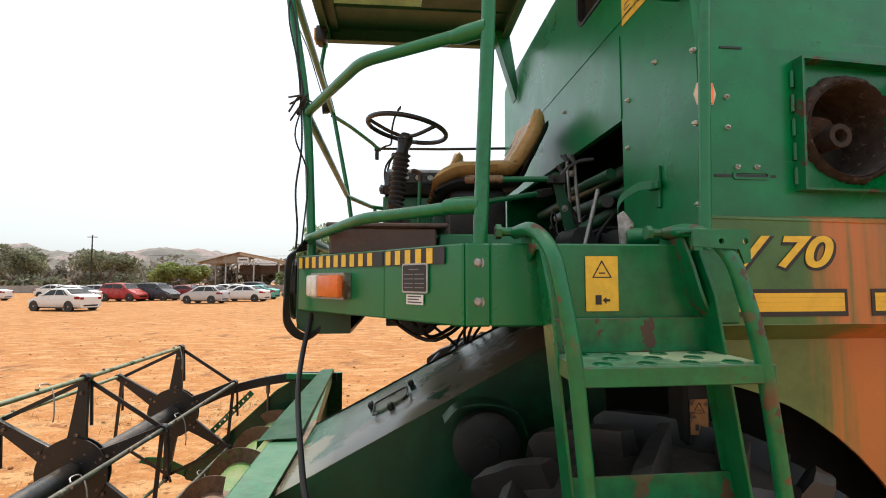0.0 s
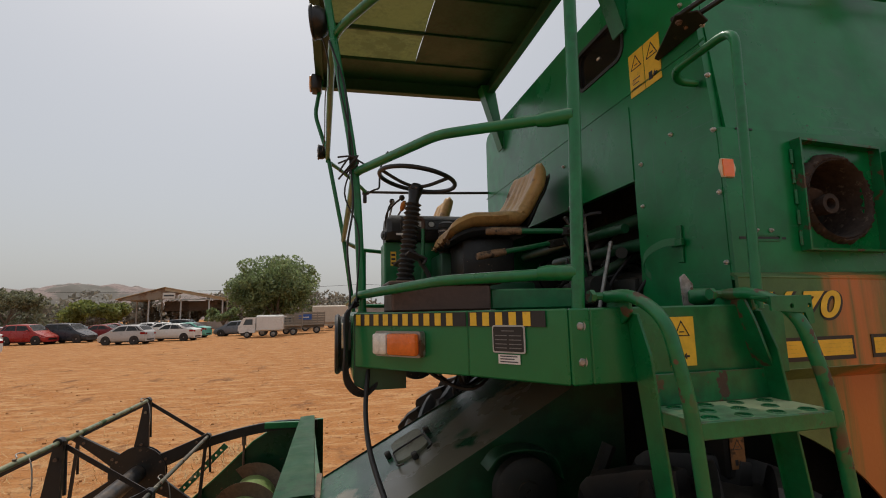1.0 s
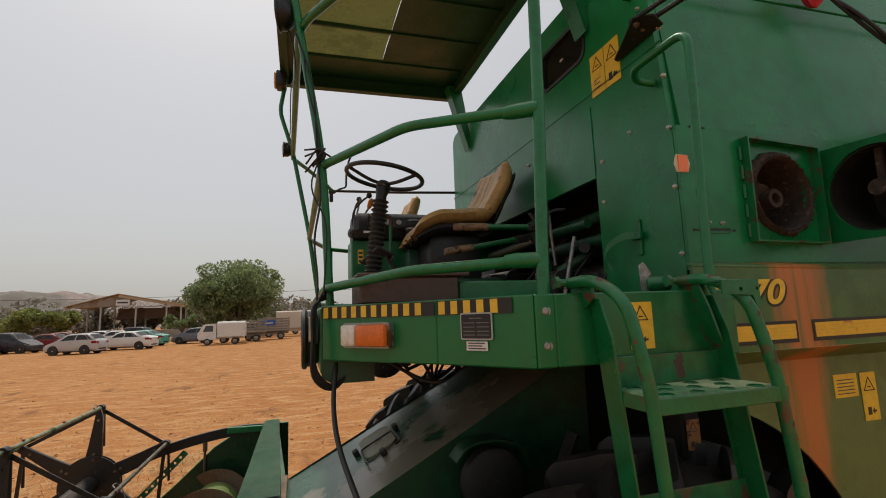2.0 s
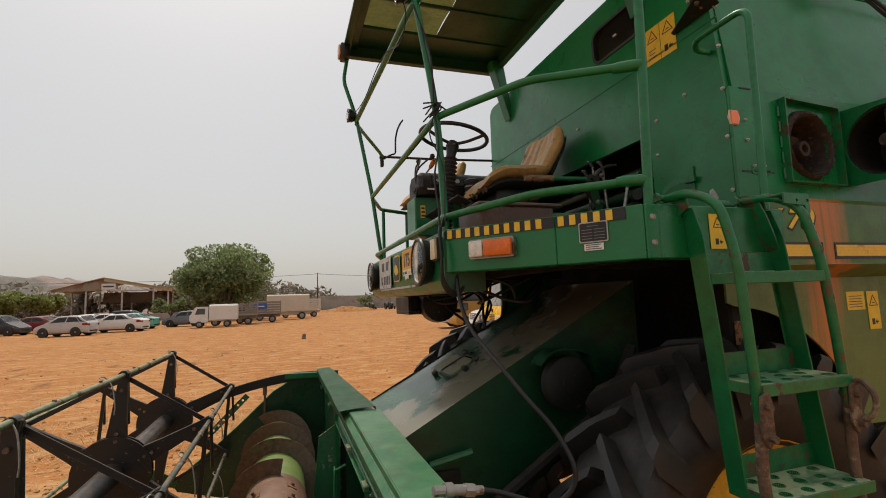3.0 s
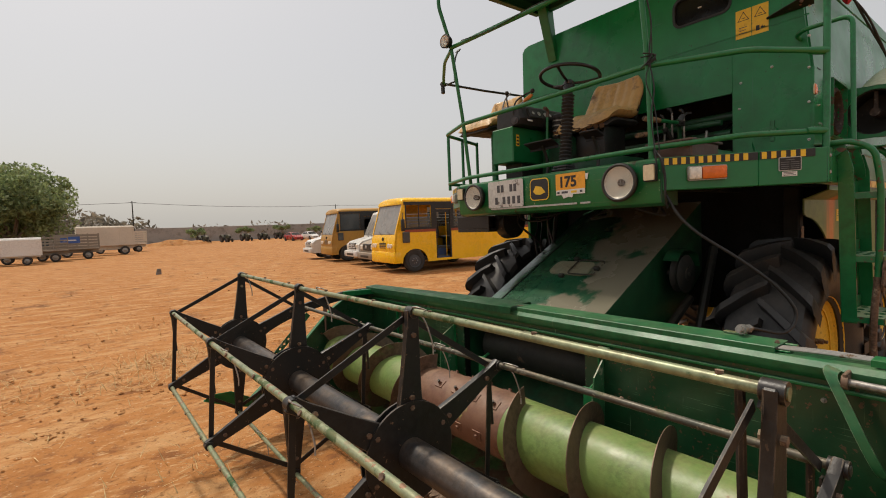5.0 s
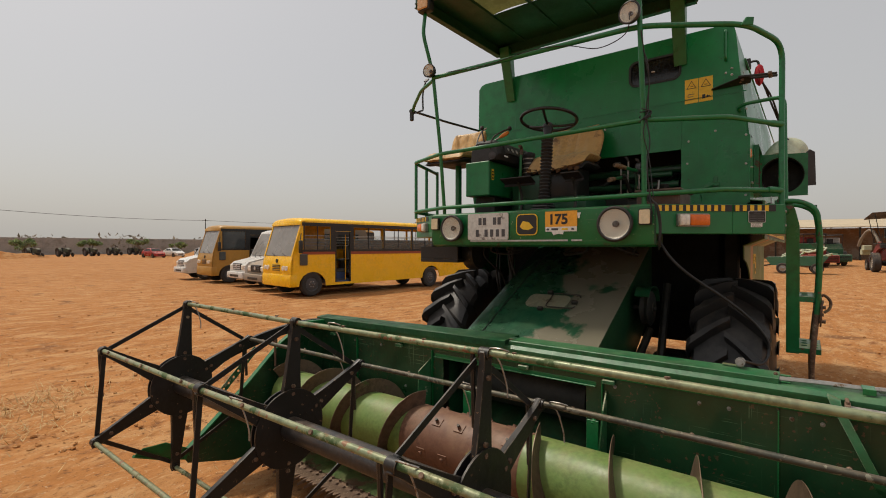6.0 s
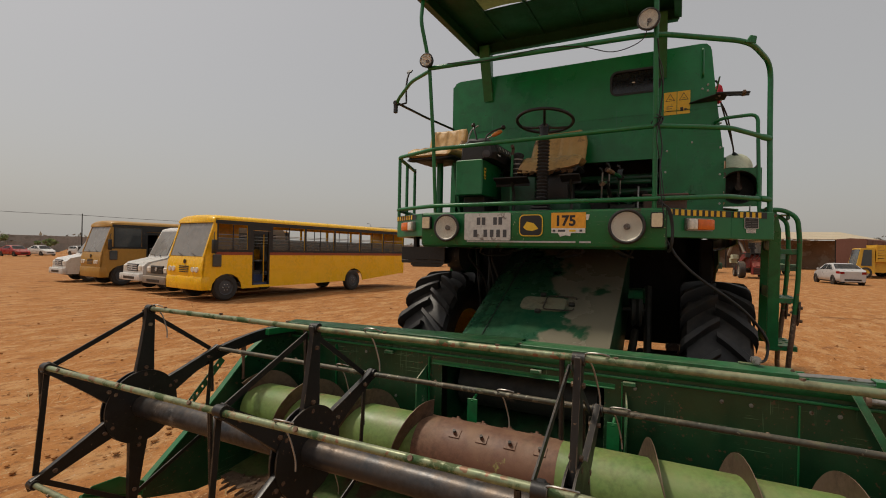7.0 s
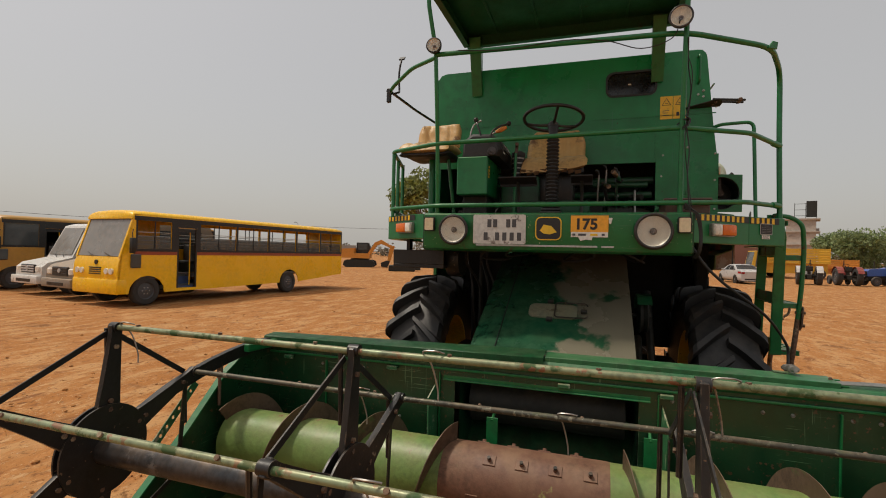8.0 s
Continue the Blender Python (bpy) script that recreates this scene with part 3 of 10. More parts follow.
def rounded_rect(x0, y0, x1, y1, r, n=5):
    out = []
    for cx, cy, a in ((x1 - r, y1 - r, 0), (x0 + r, y1 - r, 90), (x0 + r, y0 + r, 180), (x1 - r, y0 + r, 270)):
        for k in range(n + 1):
            t = radians(a + 90 * k / n)
            out.append((cx + r * math.cos(t), cy + r * math.sin(t)))
    return out


def build_tank():
    """Grain tank and engine housing: front wall with a wide low opening, side walls, roof."""
    t = 0.03
    oy0, oy1, oz = -0.785, 1.16, 2.603
    # front wall as seen from the front: x runs from right (+y) to left (-y)
    m = face((TANK_X, 0, 0), (0, -1, 0))
    outline = [(-TANK_Y1, FLOOR_Z), (-oy1, FLOOR_Z), (-oy1, oz), (-oy0, oz), (-oy0, FLOOR_Z), (-TANK_Y0, FLOOR_Z), (-TANK_Y0, 2.62)]
    outline += [(1.165, 3.465), (1.155, 3.505), (1.125, 3.535), (1.09, TANK_TOP)]
    outline += [(-1.12, TANK_TOP), (-1.17, 3.525), (-1.20, 3.485)]
    win = rounded_rect(0.375, 3.195, 0.775, 3.40, 0.06)
    bm = B()
    fill_with_holes(bm, outline, [win[::-1]], t, m @ pose(0, 0, -t))
    wall = part("front_wall", bm, GREEN_TANK, combine, "glossy green front wall of the grain tank", angle=20)
    bm = B()
    fill_with_holes(bm, rounded_rect(0.365, 3.185, 0.785, 3.41, 0.065), [rounded_rect(0.383, 3.203, 0.767, 3.392, 0.052)[::-1]], 0.024, m @ pose(0, 0, -0.018))
    rim = part("window_rubber", bm, HOSE, wall)
    bm = B()
    fill_with_holes(bm, rounded_rect(0.38, 3.20, 0.77, 3.395, 0.055), [], 0.006, m @ pose(0, 0, -0.02))
    part("window_pane", bm, DARK_GLASS, wall, "dark tinted pane")
    bm = B()
    box(bm, (0.55, 3.29, -0.012), (0.575, 3.30, -0.006), 0, m)
    part("window_pull", bm, DECAL_WHITE, wall)
    # seam lap of the two sheets
    bm = B()
    box(bm, (-1.228, 2.995, 0.0), (1.236, 3.003, 0.003), 0, m)
    part("sheet_lap", bm, GREEN_TANK, wall)
    bm = B()
    box(bm, (0.776, 2.61, 0.0), (0.785, 2.94, 0.004), 0, m)
    part("fold_line", bm, GREEN_TANK, wall)
    for y, z in ((-1.235, 2.86), (-1.235, 2.66), (-1.235, 2.44), (-1.235, 2.20), (-0.84, 2.66), (-1.03, 2.72), (-0.83, 2.48), (-1.14, 3.19), (-1.10, 3.16), (-1.14, 3.14), (-1.235, 3.05), (-0.16, 2.86)):
        bolt((TANK_X - 0.002, y, z), (-1, 0, 0), wall, 0.0078, BOLT_STEEL)
    # handle by the top corner
    bm = B()
    tube(bm, rounded([(TANK_X, -1.10, 3.48), (TANK_X - 0.05, -1.10, 3.48), (TANK_X - 0.05, -1.10, 3.26), (TANK_X, -1.10, 3.26)], 0.03), 0.010, 8)
    part("wall_handle", bm, GREEN, wall)
    # twin hazard labels
    for k, y in enumerate((-0.81, -0.913)):
        hazard_label(face((TANK_X - 0.001, y, 2.968), (0, -1, 0)), 0.098, 0.195, wall, "yellow warning label with black pictograms", k == 0)
    # pivoted twin-bar arm on a dark gusset plate
    bm = B()
    plate(bm, [(-0.032, -1.00, 3.045), (-0.032, -1.262, 3.050), (-0.085, -1.275, 3.072), (-0.135, -1.225, 3.082), (-0.055, -1.005, 3.048)], 0.008, 0.002)
    gus = part("arm_gusset", bm, DARK, wall, "dark steel gusset with a pivoted arm")
    for dx in (-0.120, -0.060):
        bm = B()
        p, q = Vector((dx, -1.19, 3.085)), Vector((dx + 0.02, -1.43, 3.068))
        box(bm, (0, -0.008, -0.008), ((q - p).length, 0.008, 0.008), 0.003, oriented(p, q - p))
        part("pivot_arm", bm, DARK, gus)
    bm = B()
    box(bm, (-0.135, -1.40, 3.058), (-0.035, -1.375, 3.082), 0.004)
    part("arm_spacer", bm, RUST, gus)
    for x, y in ((-0.112, -1.215), (-0.070, -1.20), (-0.050, -1.10)):
        bolt((x, y, 3.062), (0, 0, -1), gus, 0.010, RUST)
    # strap holder low on the wall
    bm = B()
    box(bm, (TANK_X - 0.010, -1.045, 2.22), (TANK_X, -1.02, 2.36), 0.002)
    box(bm, (TANK_X - 0.026, -1.06, 2.28), (TANK_X - 0.008, -1.005, 2.308), 0.003)
    pts = curve_pts([(TANK_X - 0.02, -1.03, 2.30), (TANK_X - 0.06, -1.0, 2.295), (TANK_X - 0.10, -0.96, 2.26), (TANK_X - 0.105, -0.945, 2.21), (TANK_X - 0.08, -0.95, 2.17)])
    ribbon(bm, pts, Vector((0, 0, 0.014)), 0.004)
    part("strap_holder", bm, GREEN, wall)

    # left side wall: upper sheet leans in a little; the middle panel holds the unloading opening
    def side_plate(pts, th, name, mat=GREEN_TANK, label=""):
        b2 = B()
        plate(b2, pts, th)
        return part(name, b2, mat, combine, label)
    side_plate([(TANK_X + 0.031, -1.25, 2.645), (4.6, -1.25, 2.645), (4.6, -1.15, 3.52), (TANK_X + 0.031, -1.15, 3.50)], 0.012, "upper_side_sheet", GREEN_TANK)
    bm = B()
    ms = face((0, -1.262, 0), (1, 0, 0))
    fill_with_holes(bm, [(TANK_X + 0.002, 2.14), (4.6, 2.14), (4.6, 2.66), (TANK_X + 0.002, 2.66)], [circle(0.42, 2.42, 0.140, 32)[::-1]], 0.02, ms @ pose(0, 0, -0.02))
    mid = part("middle_side_sheet", bm, GREEN_TANK, combine, angle=20)
    bm = B()
    plate(bm, [(TANK_X + 0.03, -1.225, 3.25), (4.6, -1.225, 3.35), (4.6, -1.225, 3.356), (TANK_X + 0.03, -1.225, 3.256)], 0.012)
    part("side_seam", bm, GREEN_TANK, mid)
    bm = B()
    box(bm, (0.03, 2.655, 0.0), (0.10, 2.661, 0.003), 0, ms)
    part("slot_line", bm, DECAL_BLACK, mid)
    bm = B()
    box(bm, (0.0, 2.275, 0.0), (0.19, 2.283, 0.002), 0, ms)
    part("slot_line", bm, DECAL_BLACK, mid)
    bm = B()
    fill_with_holes(bm, rounded_rect(0.055, 2.268, 0.17, 2.292, 0.011), [rounded_rect(0.063, 2.275, 0.162, 2.286, 0.005)[::-1]], 0.004, ms)
    part("latch_slot", bm, GREEN, mid)
    for x, z in ((0.045, 2.51), (0.045, 2.42), (0.07, 2.305), (0.13, 2.305)):
        bolt((x, -1.264, z), (0, -1, 0), mid, 0.0065, BOLT_STEEL)
    # reflector
    bm = B()
    fill_with_holes(bm, [(-0.055, 2.515), (-0.045, 2.547), (0.001, 2.547), (0.011, 2.515), (0.001, 2.483), (-0.045, 2.483)], [], 0.006, ms)
    refl = part("side_reflector", bm, CREAM_LENS, combine, "orange reflector in a cream bezel")
    decal("reflector_lens", ms, -0.042, 2.486, 0.042, 0.058, REFLECTOR, refl, 0.004, z=0.006)
    # frame round the unloading opening
    bm = B()
    fill_with_holes(bm, [(0.250, 2.236), (0.612, 2.230), (0.618, 2.612), (0.258, 2.628)], [[(0.257, 2.242), (0.265, 2.620), (0.611, 2.604), (0.605, 2.237)]], 0.036, ms)
    part("opening_frame", bm, GREEN_CHIPPED, mid, angle=20)
    for k in range(5):
        bm = B()
        tube(bm, [ms @ Vector((0.249, 2.255 + 0.072 * k, 0.006)), ms @ Vector((0.250, 2.305 + 0.072 * k, 0.006))], 0.0055, 8)
        part("hinge_knuckle", bm, GREEN_CHIPPED, mid)
    mouth_c = Vector((0.425, -1.262, 2.42))
    bm = B()
    lathe(bm, [(0.136, -0.018), (0.140, -0.024), (0.144, -0.018), (0.143, 0.02), (0.130, 0.30), (0.124, 0.30), (0.134, 0.02)], mouth_c, 'y', 48, closed=True)
    mouth = part("unloading_mouth", bm, CAKED, mid, "rusty auger mouth caked with dirt")
    # crust of old grain dust and torn sealing strip round the mouth
    bm = B()
    rows = []
    for k in range(144):
        a = 2 * math.pi * k / 144
        ca, sa = math.cos(a), math.sin(a)
        ragged = 0.004 + 0.016 * max(0.0, 0.7 * sa - 0.6 * ca) + 0.008 * noise.noise((ca * 5, sa * 5, 2)) + 0.007 * noise.noise((ca * 17, sa * 17, 5)) + 0.018 * max(0.0, -sa) * max(0.0, ca + 0.3)
        row = []
        for q, (dr, dy) in enumerate(((-0.001, -0.004), (0.002, -0.022), (ragged * 0.6, -0.024), (ragged + 0.005, -0.012), (ragged + 0.008, 0.0))):
            rr = 0.142 + dr
            dd = dy + 0.010 * noise.noise((ca * 19 + q, sa * 19, 7.7)) * (q > 0)
            row.append(bm.verts.new(mouth_c + Vector((rr * ca, dd, rr * sa))))
        rows.append(row)
    for k in range(144):
        p, q = rows[k], rows[(k + 1) % 144]
        for u in range(4):
            bm.faces.new((p[u], p[u + 1], q[u + 1], q[u]))
    part("mouth_crust", bm, CAKED, mouth, "ragged crust of dried chaff", angle=70)
    bm = B()
    lathe(bm, [(0.036, -0.005), (0.036, 0.27), (0.020, 0.27), (0.020, -0.005)], (0.40, -1.262, 2.405), 'y', 24, closed=True)
    prev = None
    for i in range(33):
        a = 2.0 + i / 32 * 4.2
        y = -1.255 + 0.2 * i / 32
        rim_r = 0.052 + 0.07 * min(1.0, i / 5)
        cur = [bm.verts.new((0.40 + r * math.cos(a), y + d, 2.405 + r * math.sin(a))) for r, d in ((0.034, -0.003), (rim_r, -0.003), (rim_r, 0.003), (0.034, 0.003))]
        if prev:
            for k in range(4):
                bm.faces.new((prev[k], prev[(k + 1) % 4], cur[(k + 1) % 4], cur[k]))
        prev = cur
    part("unloading_screw", bm, CAKED, mid)
    bm = B()
    lathe(bm, [(0.25, 0.0), (0.25, 0.02)], (0.41, -0.98, 2.41), 'y', 24)
    part("mouth_back", bm, DARK, mid)
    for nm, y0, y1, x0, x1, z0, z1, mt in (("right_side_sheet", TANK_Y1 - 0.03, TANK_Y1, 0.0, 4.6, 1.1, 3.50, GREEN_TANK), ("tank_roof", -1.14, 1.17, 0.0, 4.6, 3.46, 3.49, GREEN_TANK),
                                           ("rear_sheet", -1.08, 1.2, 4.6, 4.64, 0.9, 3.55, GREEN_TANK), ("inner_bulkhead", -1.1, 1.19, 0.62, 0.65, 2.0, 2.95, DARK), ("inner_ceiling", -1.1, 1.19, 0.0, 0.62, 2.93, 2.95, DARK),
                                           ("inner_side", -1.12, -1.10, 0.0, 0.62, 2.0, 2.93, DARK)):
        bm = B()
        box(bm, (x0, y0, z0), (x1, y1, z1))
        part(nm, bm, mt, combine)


def build_unloading_tube():
    """The unloading tube, folded back along the side, its flanged mouth open to the front."""
    cx, cy, cz = 0.67, -1.435, 2.415
    bm = B()
    m = Matrix(((0, 0, -1, cx), (-1, 0, 0, cy), (0, 1, 0, cz), (0, 0, 0, 1)))
    fill_with_holes(bm, [(-0.205, -0.18), (0.178, -0.18), (0.178, 0.172), (-0.205, 0.19)], [circle(0, 0, 0.157, 32)[::-1]], 0.014, m)
    tb = part("unloading_flange", bm, GREEN, combine, "square green flange of the folded unloading tube", angle=20)
    bm = B()
    lathe(bm, [(0.157, 0.0), (0.157, 0.25), (0.150, 0.25), (0.150, 0.0)], (cx, cy, cz), 'x', 32, closed=True)
    part("tube_mouth", bm, DARK, tb)
    bm = B()
    tube(bm, curve_pts([(cx + 0.30, cy + 0.03, cz + 0.10), (cx + 0.46, cy + 0.01, cz + 0.20), (cx + 0.70, cy - 0.03, cz + 0.29), (cx + 1.6, cy - 0.03, cz + 0.35), (cx + 3.6, cy, cz + 0.46)]), 0.155, 24)
    part("unloading_pipe", bm, CREAM, tb, "faded pale green unloading pipe")
    bm = B()
    lathe(bm, [(0.03, -0.02), (0.032, 0.3)], (cx + 0.02, cy, cz), 'x', 14)
    box(bm, (cx + 0.03, cy - 0.012, cz + 0.02), (cx + 0.05, cy + 0.012, cz + 0.15), 0.002)
    part("tube_screw", bm, CAKED, tb)
    bm = B()
    disc(bm, (cx + 0.24, cy, cz), (1, 0, 0), 0.152, 0.01)
    part("mouth_back", bm, DARK, tb)
    bm = B()
    plate(bm, [(cx + 0.36, cy - 0.13, cz + 0.20), (cx + 0.42, cy - 0.19, cz + 0.27), (cx + 0.47, cy - 0.225, cz + 0.25), (cx + 0.48, cy - 0.235, cz - 0.05), (cx + 0.40, cy - 0.15, cz - 0.06)], 0.014, 0.003)
    part("rubber_flap", bm, HOSE, tb)
    for off in (0.0, 0.05):
        bm = B()
        tube(bm, curve_pts([(0.77 + off, -1.25, 3.40 - off), (0.92, -1.33 - off * 0.4, 3.16), (1.12, -1.42, 2.90), (1.16, -1.43, 2.83)]), 0.008, 6)
        part("tube_rope", bm, HOSE, tb)
    bm = B()
    tube(bm, curve_pts([(1.16, -1.43, 2.83), (1.15, -1.46, 2.79), (1.17, -1.44, 2.76)]), 0.02, 8)
    part("rope_knot", bm, HOSE, tb)
    # red rag hung on a hook of the tank's corner
    bm = B()
    tube(bm, rounded([(0.78, -1.15, 3.47), (0.78, -1.25, 3.48), (0.78, -1.265, 3.42), (0.78, -1.25, 3.39)], 0.03), 0.010, 8)
    box(bm, (0.74, -1.20, 3.42), (0.82, -1.14, 3.50), 0.004)
    part("rope_hook", bm, DARK, tb)
    bm = B()
    prof = [(0.012, 3.43), (0.038, 3.41), (0.052, 3.36), (0.050, 3.31), (0.036, 3.27), (0.014, 3.245)]
    rings = []
    for r, z in prof:
        rings.append([bm.verts.new((0.76 + r * (1 + 0.45 * math.sin(3 * a + z * 20)) * math.cos(a), -1.265 + 0.6 * r * (1 + 0.4 * math.cos(4 * a)) * math.sin(a), z)) for a in [2 * math.pi * k / 14 for k in range(14)]])
    for a, b in zip(rings, rings[1:]):
        for k in range(14):
            bm.faces.new((a[k], a[(k + 1) % 14], b[(k + 1) % 14], b[k]))
    bm.faces.new(rings[0])
    bm.faces.new(rings[-1])
    part("red_rag", bm, RED_CLOTH, tb, "crumpled red cloth tied to the rope")


def lamp_round(p, aim, r, depth, parent, name="work_lamp", mat=None):
    """A round lamp: dished housing, rim, lens."""
    d = Vector(aim).normalized()
    p = Vector(p)
    bm = B()
    tube(bm, [p + d * (-depth), p - d * depth * 0.75, p - d * depth * 0.35, p, p + d * 0.012], r, 24, radii=[r * 0.35, r * 0.75, r * 0.97, r, r], cap=False)
    lamp = part(name, bm, mat or BLACK, parent)
    bm = B()
    u = d.orthogonal().normalized()
    w = d.cross(u)
    tube(bm, [p + d * 0.012 + (u * math.cos(2 * math.pi * k / 36) + w * math.sin(2 * math.pi * k / 36)) * r * 0.98 for k in range(37)], r * 0.11, 8, cap=False)
    part("lamp_rim", bm, BLACK, lamp)
    bm = B()
    rings = []
    for q, off in ((0.90, 0.014), (0.80, 0.002), (0.60, -0.14 * r), (0.35, -0.24 * r), (0.16, -0.28 * r)):
        rings.append([bm.verts.new(p + d * (off + 0.004) + (u * math.cos(2 * math.pi * k / 32) + w * math.sin(2 * math.pi * k / 32)) * r * q) for k in range(32)])
    for a, b in zip(rings, rings[1:]):
        for k in range(32):
            bm.faces.new((a[k], a[(k + 1) % 32], b[(k + 1) % 32], b[k]))
    bm.faces.new(rings[-1])
    part("reflector", bm, LENS, lamp, "dusty mirror reflector", angle=60)
    bm = B()
    tube(bm, [p - d * r * 0.26, p - d * r * 0.10, p + d * r * 0.02], r * 0.2, 14, radii=[r * 0.17, r * 0.20, r * 0.10])
    part("bulb_shield", bm, BOARD, lamp)
    bm = B()
    tube(bm, [p + d * 0.014, p + d * 0.020, p + d * 0.024], r, 32, radii=[r * 0.92, r * 0.70, r * 0.30])
    glass_ = part("lamp_glass", bm, LAMP_GLASS, lamp, "dusty clear glass")
    glass_.visible_shadow = False
    return lamp


def stripe_band(a, b, z0, z1, parent, first=0, pitch=0.0435, gap=0.0):
    """Black band with yellow squares along a skirt face from a to b."""
    a, b = Vector((*a, 0)), Vector((*b, 0))
    L = (b - a).length
    m = face((a.x, a.y, 0), b - a)
    band = decal("hazard_band", m, 0.004, z0, L - 0.008 - gap, z1 - z0, DECAL_BLACK, parent, 0.0015)
    n = int((L - gap - 0.02) / pitch)
    for k in range(n):
        decal("yellow_block", m, 0.012 + pitch * k, z0 + 0.002, pitch * 0.52, z1 - z0 - 0.004, DECAL_YELLOW, band, 0.001, z=0.0016)
    return band


def build_platform():
    # floor sheet in the near-black that stands in for shade
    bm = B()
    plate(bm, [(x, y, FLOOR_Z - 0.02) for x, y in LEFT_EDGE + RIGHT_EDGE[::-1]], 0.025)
    part("platform_floor", bm, SHADE_SEAM_BLACK, combine)
    for n_, edge in enumerate((LEFT_EDGE, RIGHT_EDGE)):
        for k, (p, q) in enumerate(zip(edge, edge[1:])):
            bm = B()
            L = math.hypot(q[0] - p[0], q[1] - p[1])
            m = oriented((p[0], p[1], 1.88), (q[0] - p[0], q[1] - p[1], 0))
            box(bm, (0, -0.008, 0.0), (L, 0.008, 0.182), 0.004, m)
            s = 1 if n_ == 0 else -1
            box(bm, (0.01, min(0, s * 0.06), 0.0), (L - 0.01, max(0, s * 0.06), 0.010), 0, m)
            part("platform_skirt", bm, GREEN, combine)
    stripe_band((-1.238, -0.876), (-0.938, -1.246), 2.018, 2.058, combine)
    stripe_band((-0.938, -1.248), (-0.762, -1.503), 2.018, 2.058, combine, gap=0.055)
    stripe_band((-0.985, 1.268), (-1.238, 0.876), 2.018, 2.058, combine, gap=0.10)
    # bumper: rounded sheet wrapped round the front
    bm = B()
    prof = [(-1.16, 2.064), (-1.225, 2.066), (-1.242, 2.052), (-1.242, 1.84), (-1.230, 1.815), (-1.19, 1.80), (-1.06, 1.80), (-1.06, 1.812), (-1.185, 1.814), (-1.214, 1.83), (-1.222, 1.85), (-1.222, 2.04), (-1.16, 2.05)]
    rows = [[bm.verts.new((x, y, z)) for x, z in prof] for y in (-0.868, -0.4, 0.0, 0.4, 0.868)]
    for p, q in zip(rows, rows[1:]):
        for k in range(len(prof)):
            j = (k + 1) % len(prof)
            bm.faces.new((p[k], p[j], q[j], q[k]))
    bm.faces.new(rows[0])
    bm.faces.new(rows[-1])
    bumper = part("front_bumper", bm, GREEN_BUMPER, combine, "green front bumper with scuffed paint")
    for y in (-0.872, 0.872):
        bm = B()
        plate(bm, [(BUMPER_X - 0.008, y, 2.06), (BUMPER_X - 0.008, y, 1.82), (BUMPER_X + 0.03, y, 1.80), (-1.06, y, 1.80), (-1.06, y, 1.89), (-1.15, y, 1.90), (-1.15, y, 2.06)], 0.008)
        part("bumper_cheek", bm, GREEN_SHADED, bumper)
    mf = face((BUMPER_X - 0.019, 0, 0), (0, -1, 0))
    # headlights
    for y in (0.635, -0.645):
        lamp_round((BUMPER_X - 0.05, y, 1.945), (-1, 0, 0), 0.105 if y < 0 else 0.098, 0.07, combine, "headlight")
    # plate: unreadable bars stand in for its characters
    bm = B()
    fill_with_holes(bm, rounded_rect(-0.50, 1.852, -0.138, 2.052, 0.012), [], 0.003, mf @ pose(0, 0, 0.004))
    for v in bm.verts:
        v.co.x += 0.006 * noise.noise(v.co * 9)
    numplate = part("number_plate", bm, PLATE, combine, "bent white number plate with peeling paint")
    for z0, xs in ((1.965, (-0.40, -0.36, -0.27, -0.23)), (1.875, (-0.425, -0.345, -0.295, -0.245, -0.195))):
        for x in xs:
            decal("plate_bar", mf, x, z0, 0.028, 0.055, DECAL_GREY, numplate, 0.001, z=0.0075)
    # emblem: a plain yellow lozenge on a black shield
    bm = B()
    fill_with_holes(bm, rounded_rect(-0.075, 1.882, 0.095, 2.036, 0.035), [], 0.003, mf)
    emb = part("emblem", bm, DECAL_YELLOW, combine, "black and yellow emblem plate")
    bm = B()
    fill_with_holes(bm, rounded_rect(-0.068, 1.889, 0.088, 2.029, 0.03), [], 0.001, mf @ pose(0, 0, 0.003))
    part("emblem_field", bm, DECAL_BLACK, emb)
    bm = B()
    fill_with_holes(bm, [(-0.045, 1.945), (-0.02, 1.985), (0.03, 1.975), (0.065, 1.935), (0.02, 1.92), (-0.02, 1.925)], [], 0.001, mf @ pose(0, 0, 0.004))
    part("emblem_shape", bm, DECAL_YELLOW, emb)
    # paper number sticker
    stick = decal("number_sticker", mf, 0.153, 1.938, 0.232, 0.107, DECAL_ORANGE, combine, 0.001, "orange sticker with the number 175")
    lettering("number", "175", DECAL_BLACK, stick, mf @ pose(0.176, 1.957, 0.0015), 0.07, 0.001, weight=0.0035)
    decal("sticker_band", mf, 0.155, 1.905, 0.228, 0.033, DECAL_WHITE, stick, 0.001)
    bm = B()
    fill_with_holes(bm, [(0.20, 1.906), (0.29, 1.906), (0.285, 1.885), (0.25, 1.89), (0.215, 1.88)], [], 0.001, mf)
    part("torn_paper", bm, DECAL_WHITE, stick)
    bm = B()
    fill_with_holes(bm, [(0.388, 1.995), (0.40, 1.99), (0.41, 2.03), (0.386, 2.03)], [], 0.001, mf)
    part("torn_paper", bm, DECAL_WHITE, stick)
    for x, w_, mt in ((0.165, 0.018, DECAL_GREY), (0.20, 0.05, DECAL_GREY), (0.275, 0.045, DECAL_YELLOW), (0.345, 0.018, DECAL_GREY)):
        decal("print_bar", mf, x, 1.914, w_, 0.014, mt, stick, 0.0005, z=0.001)
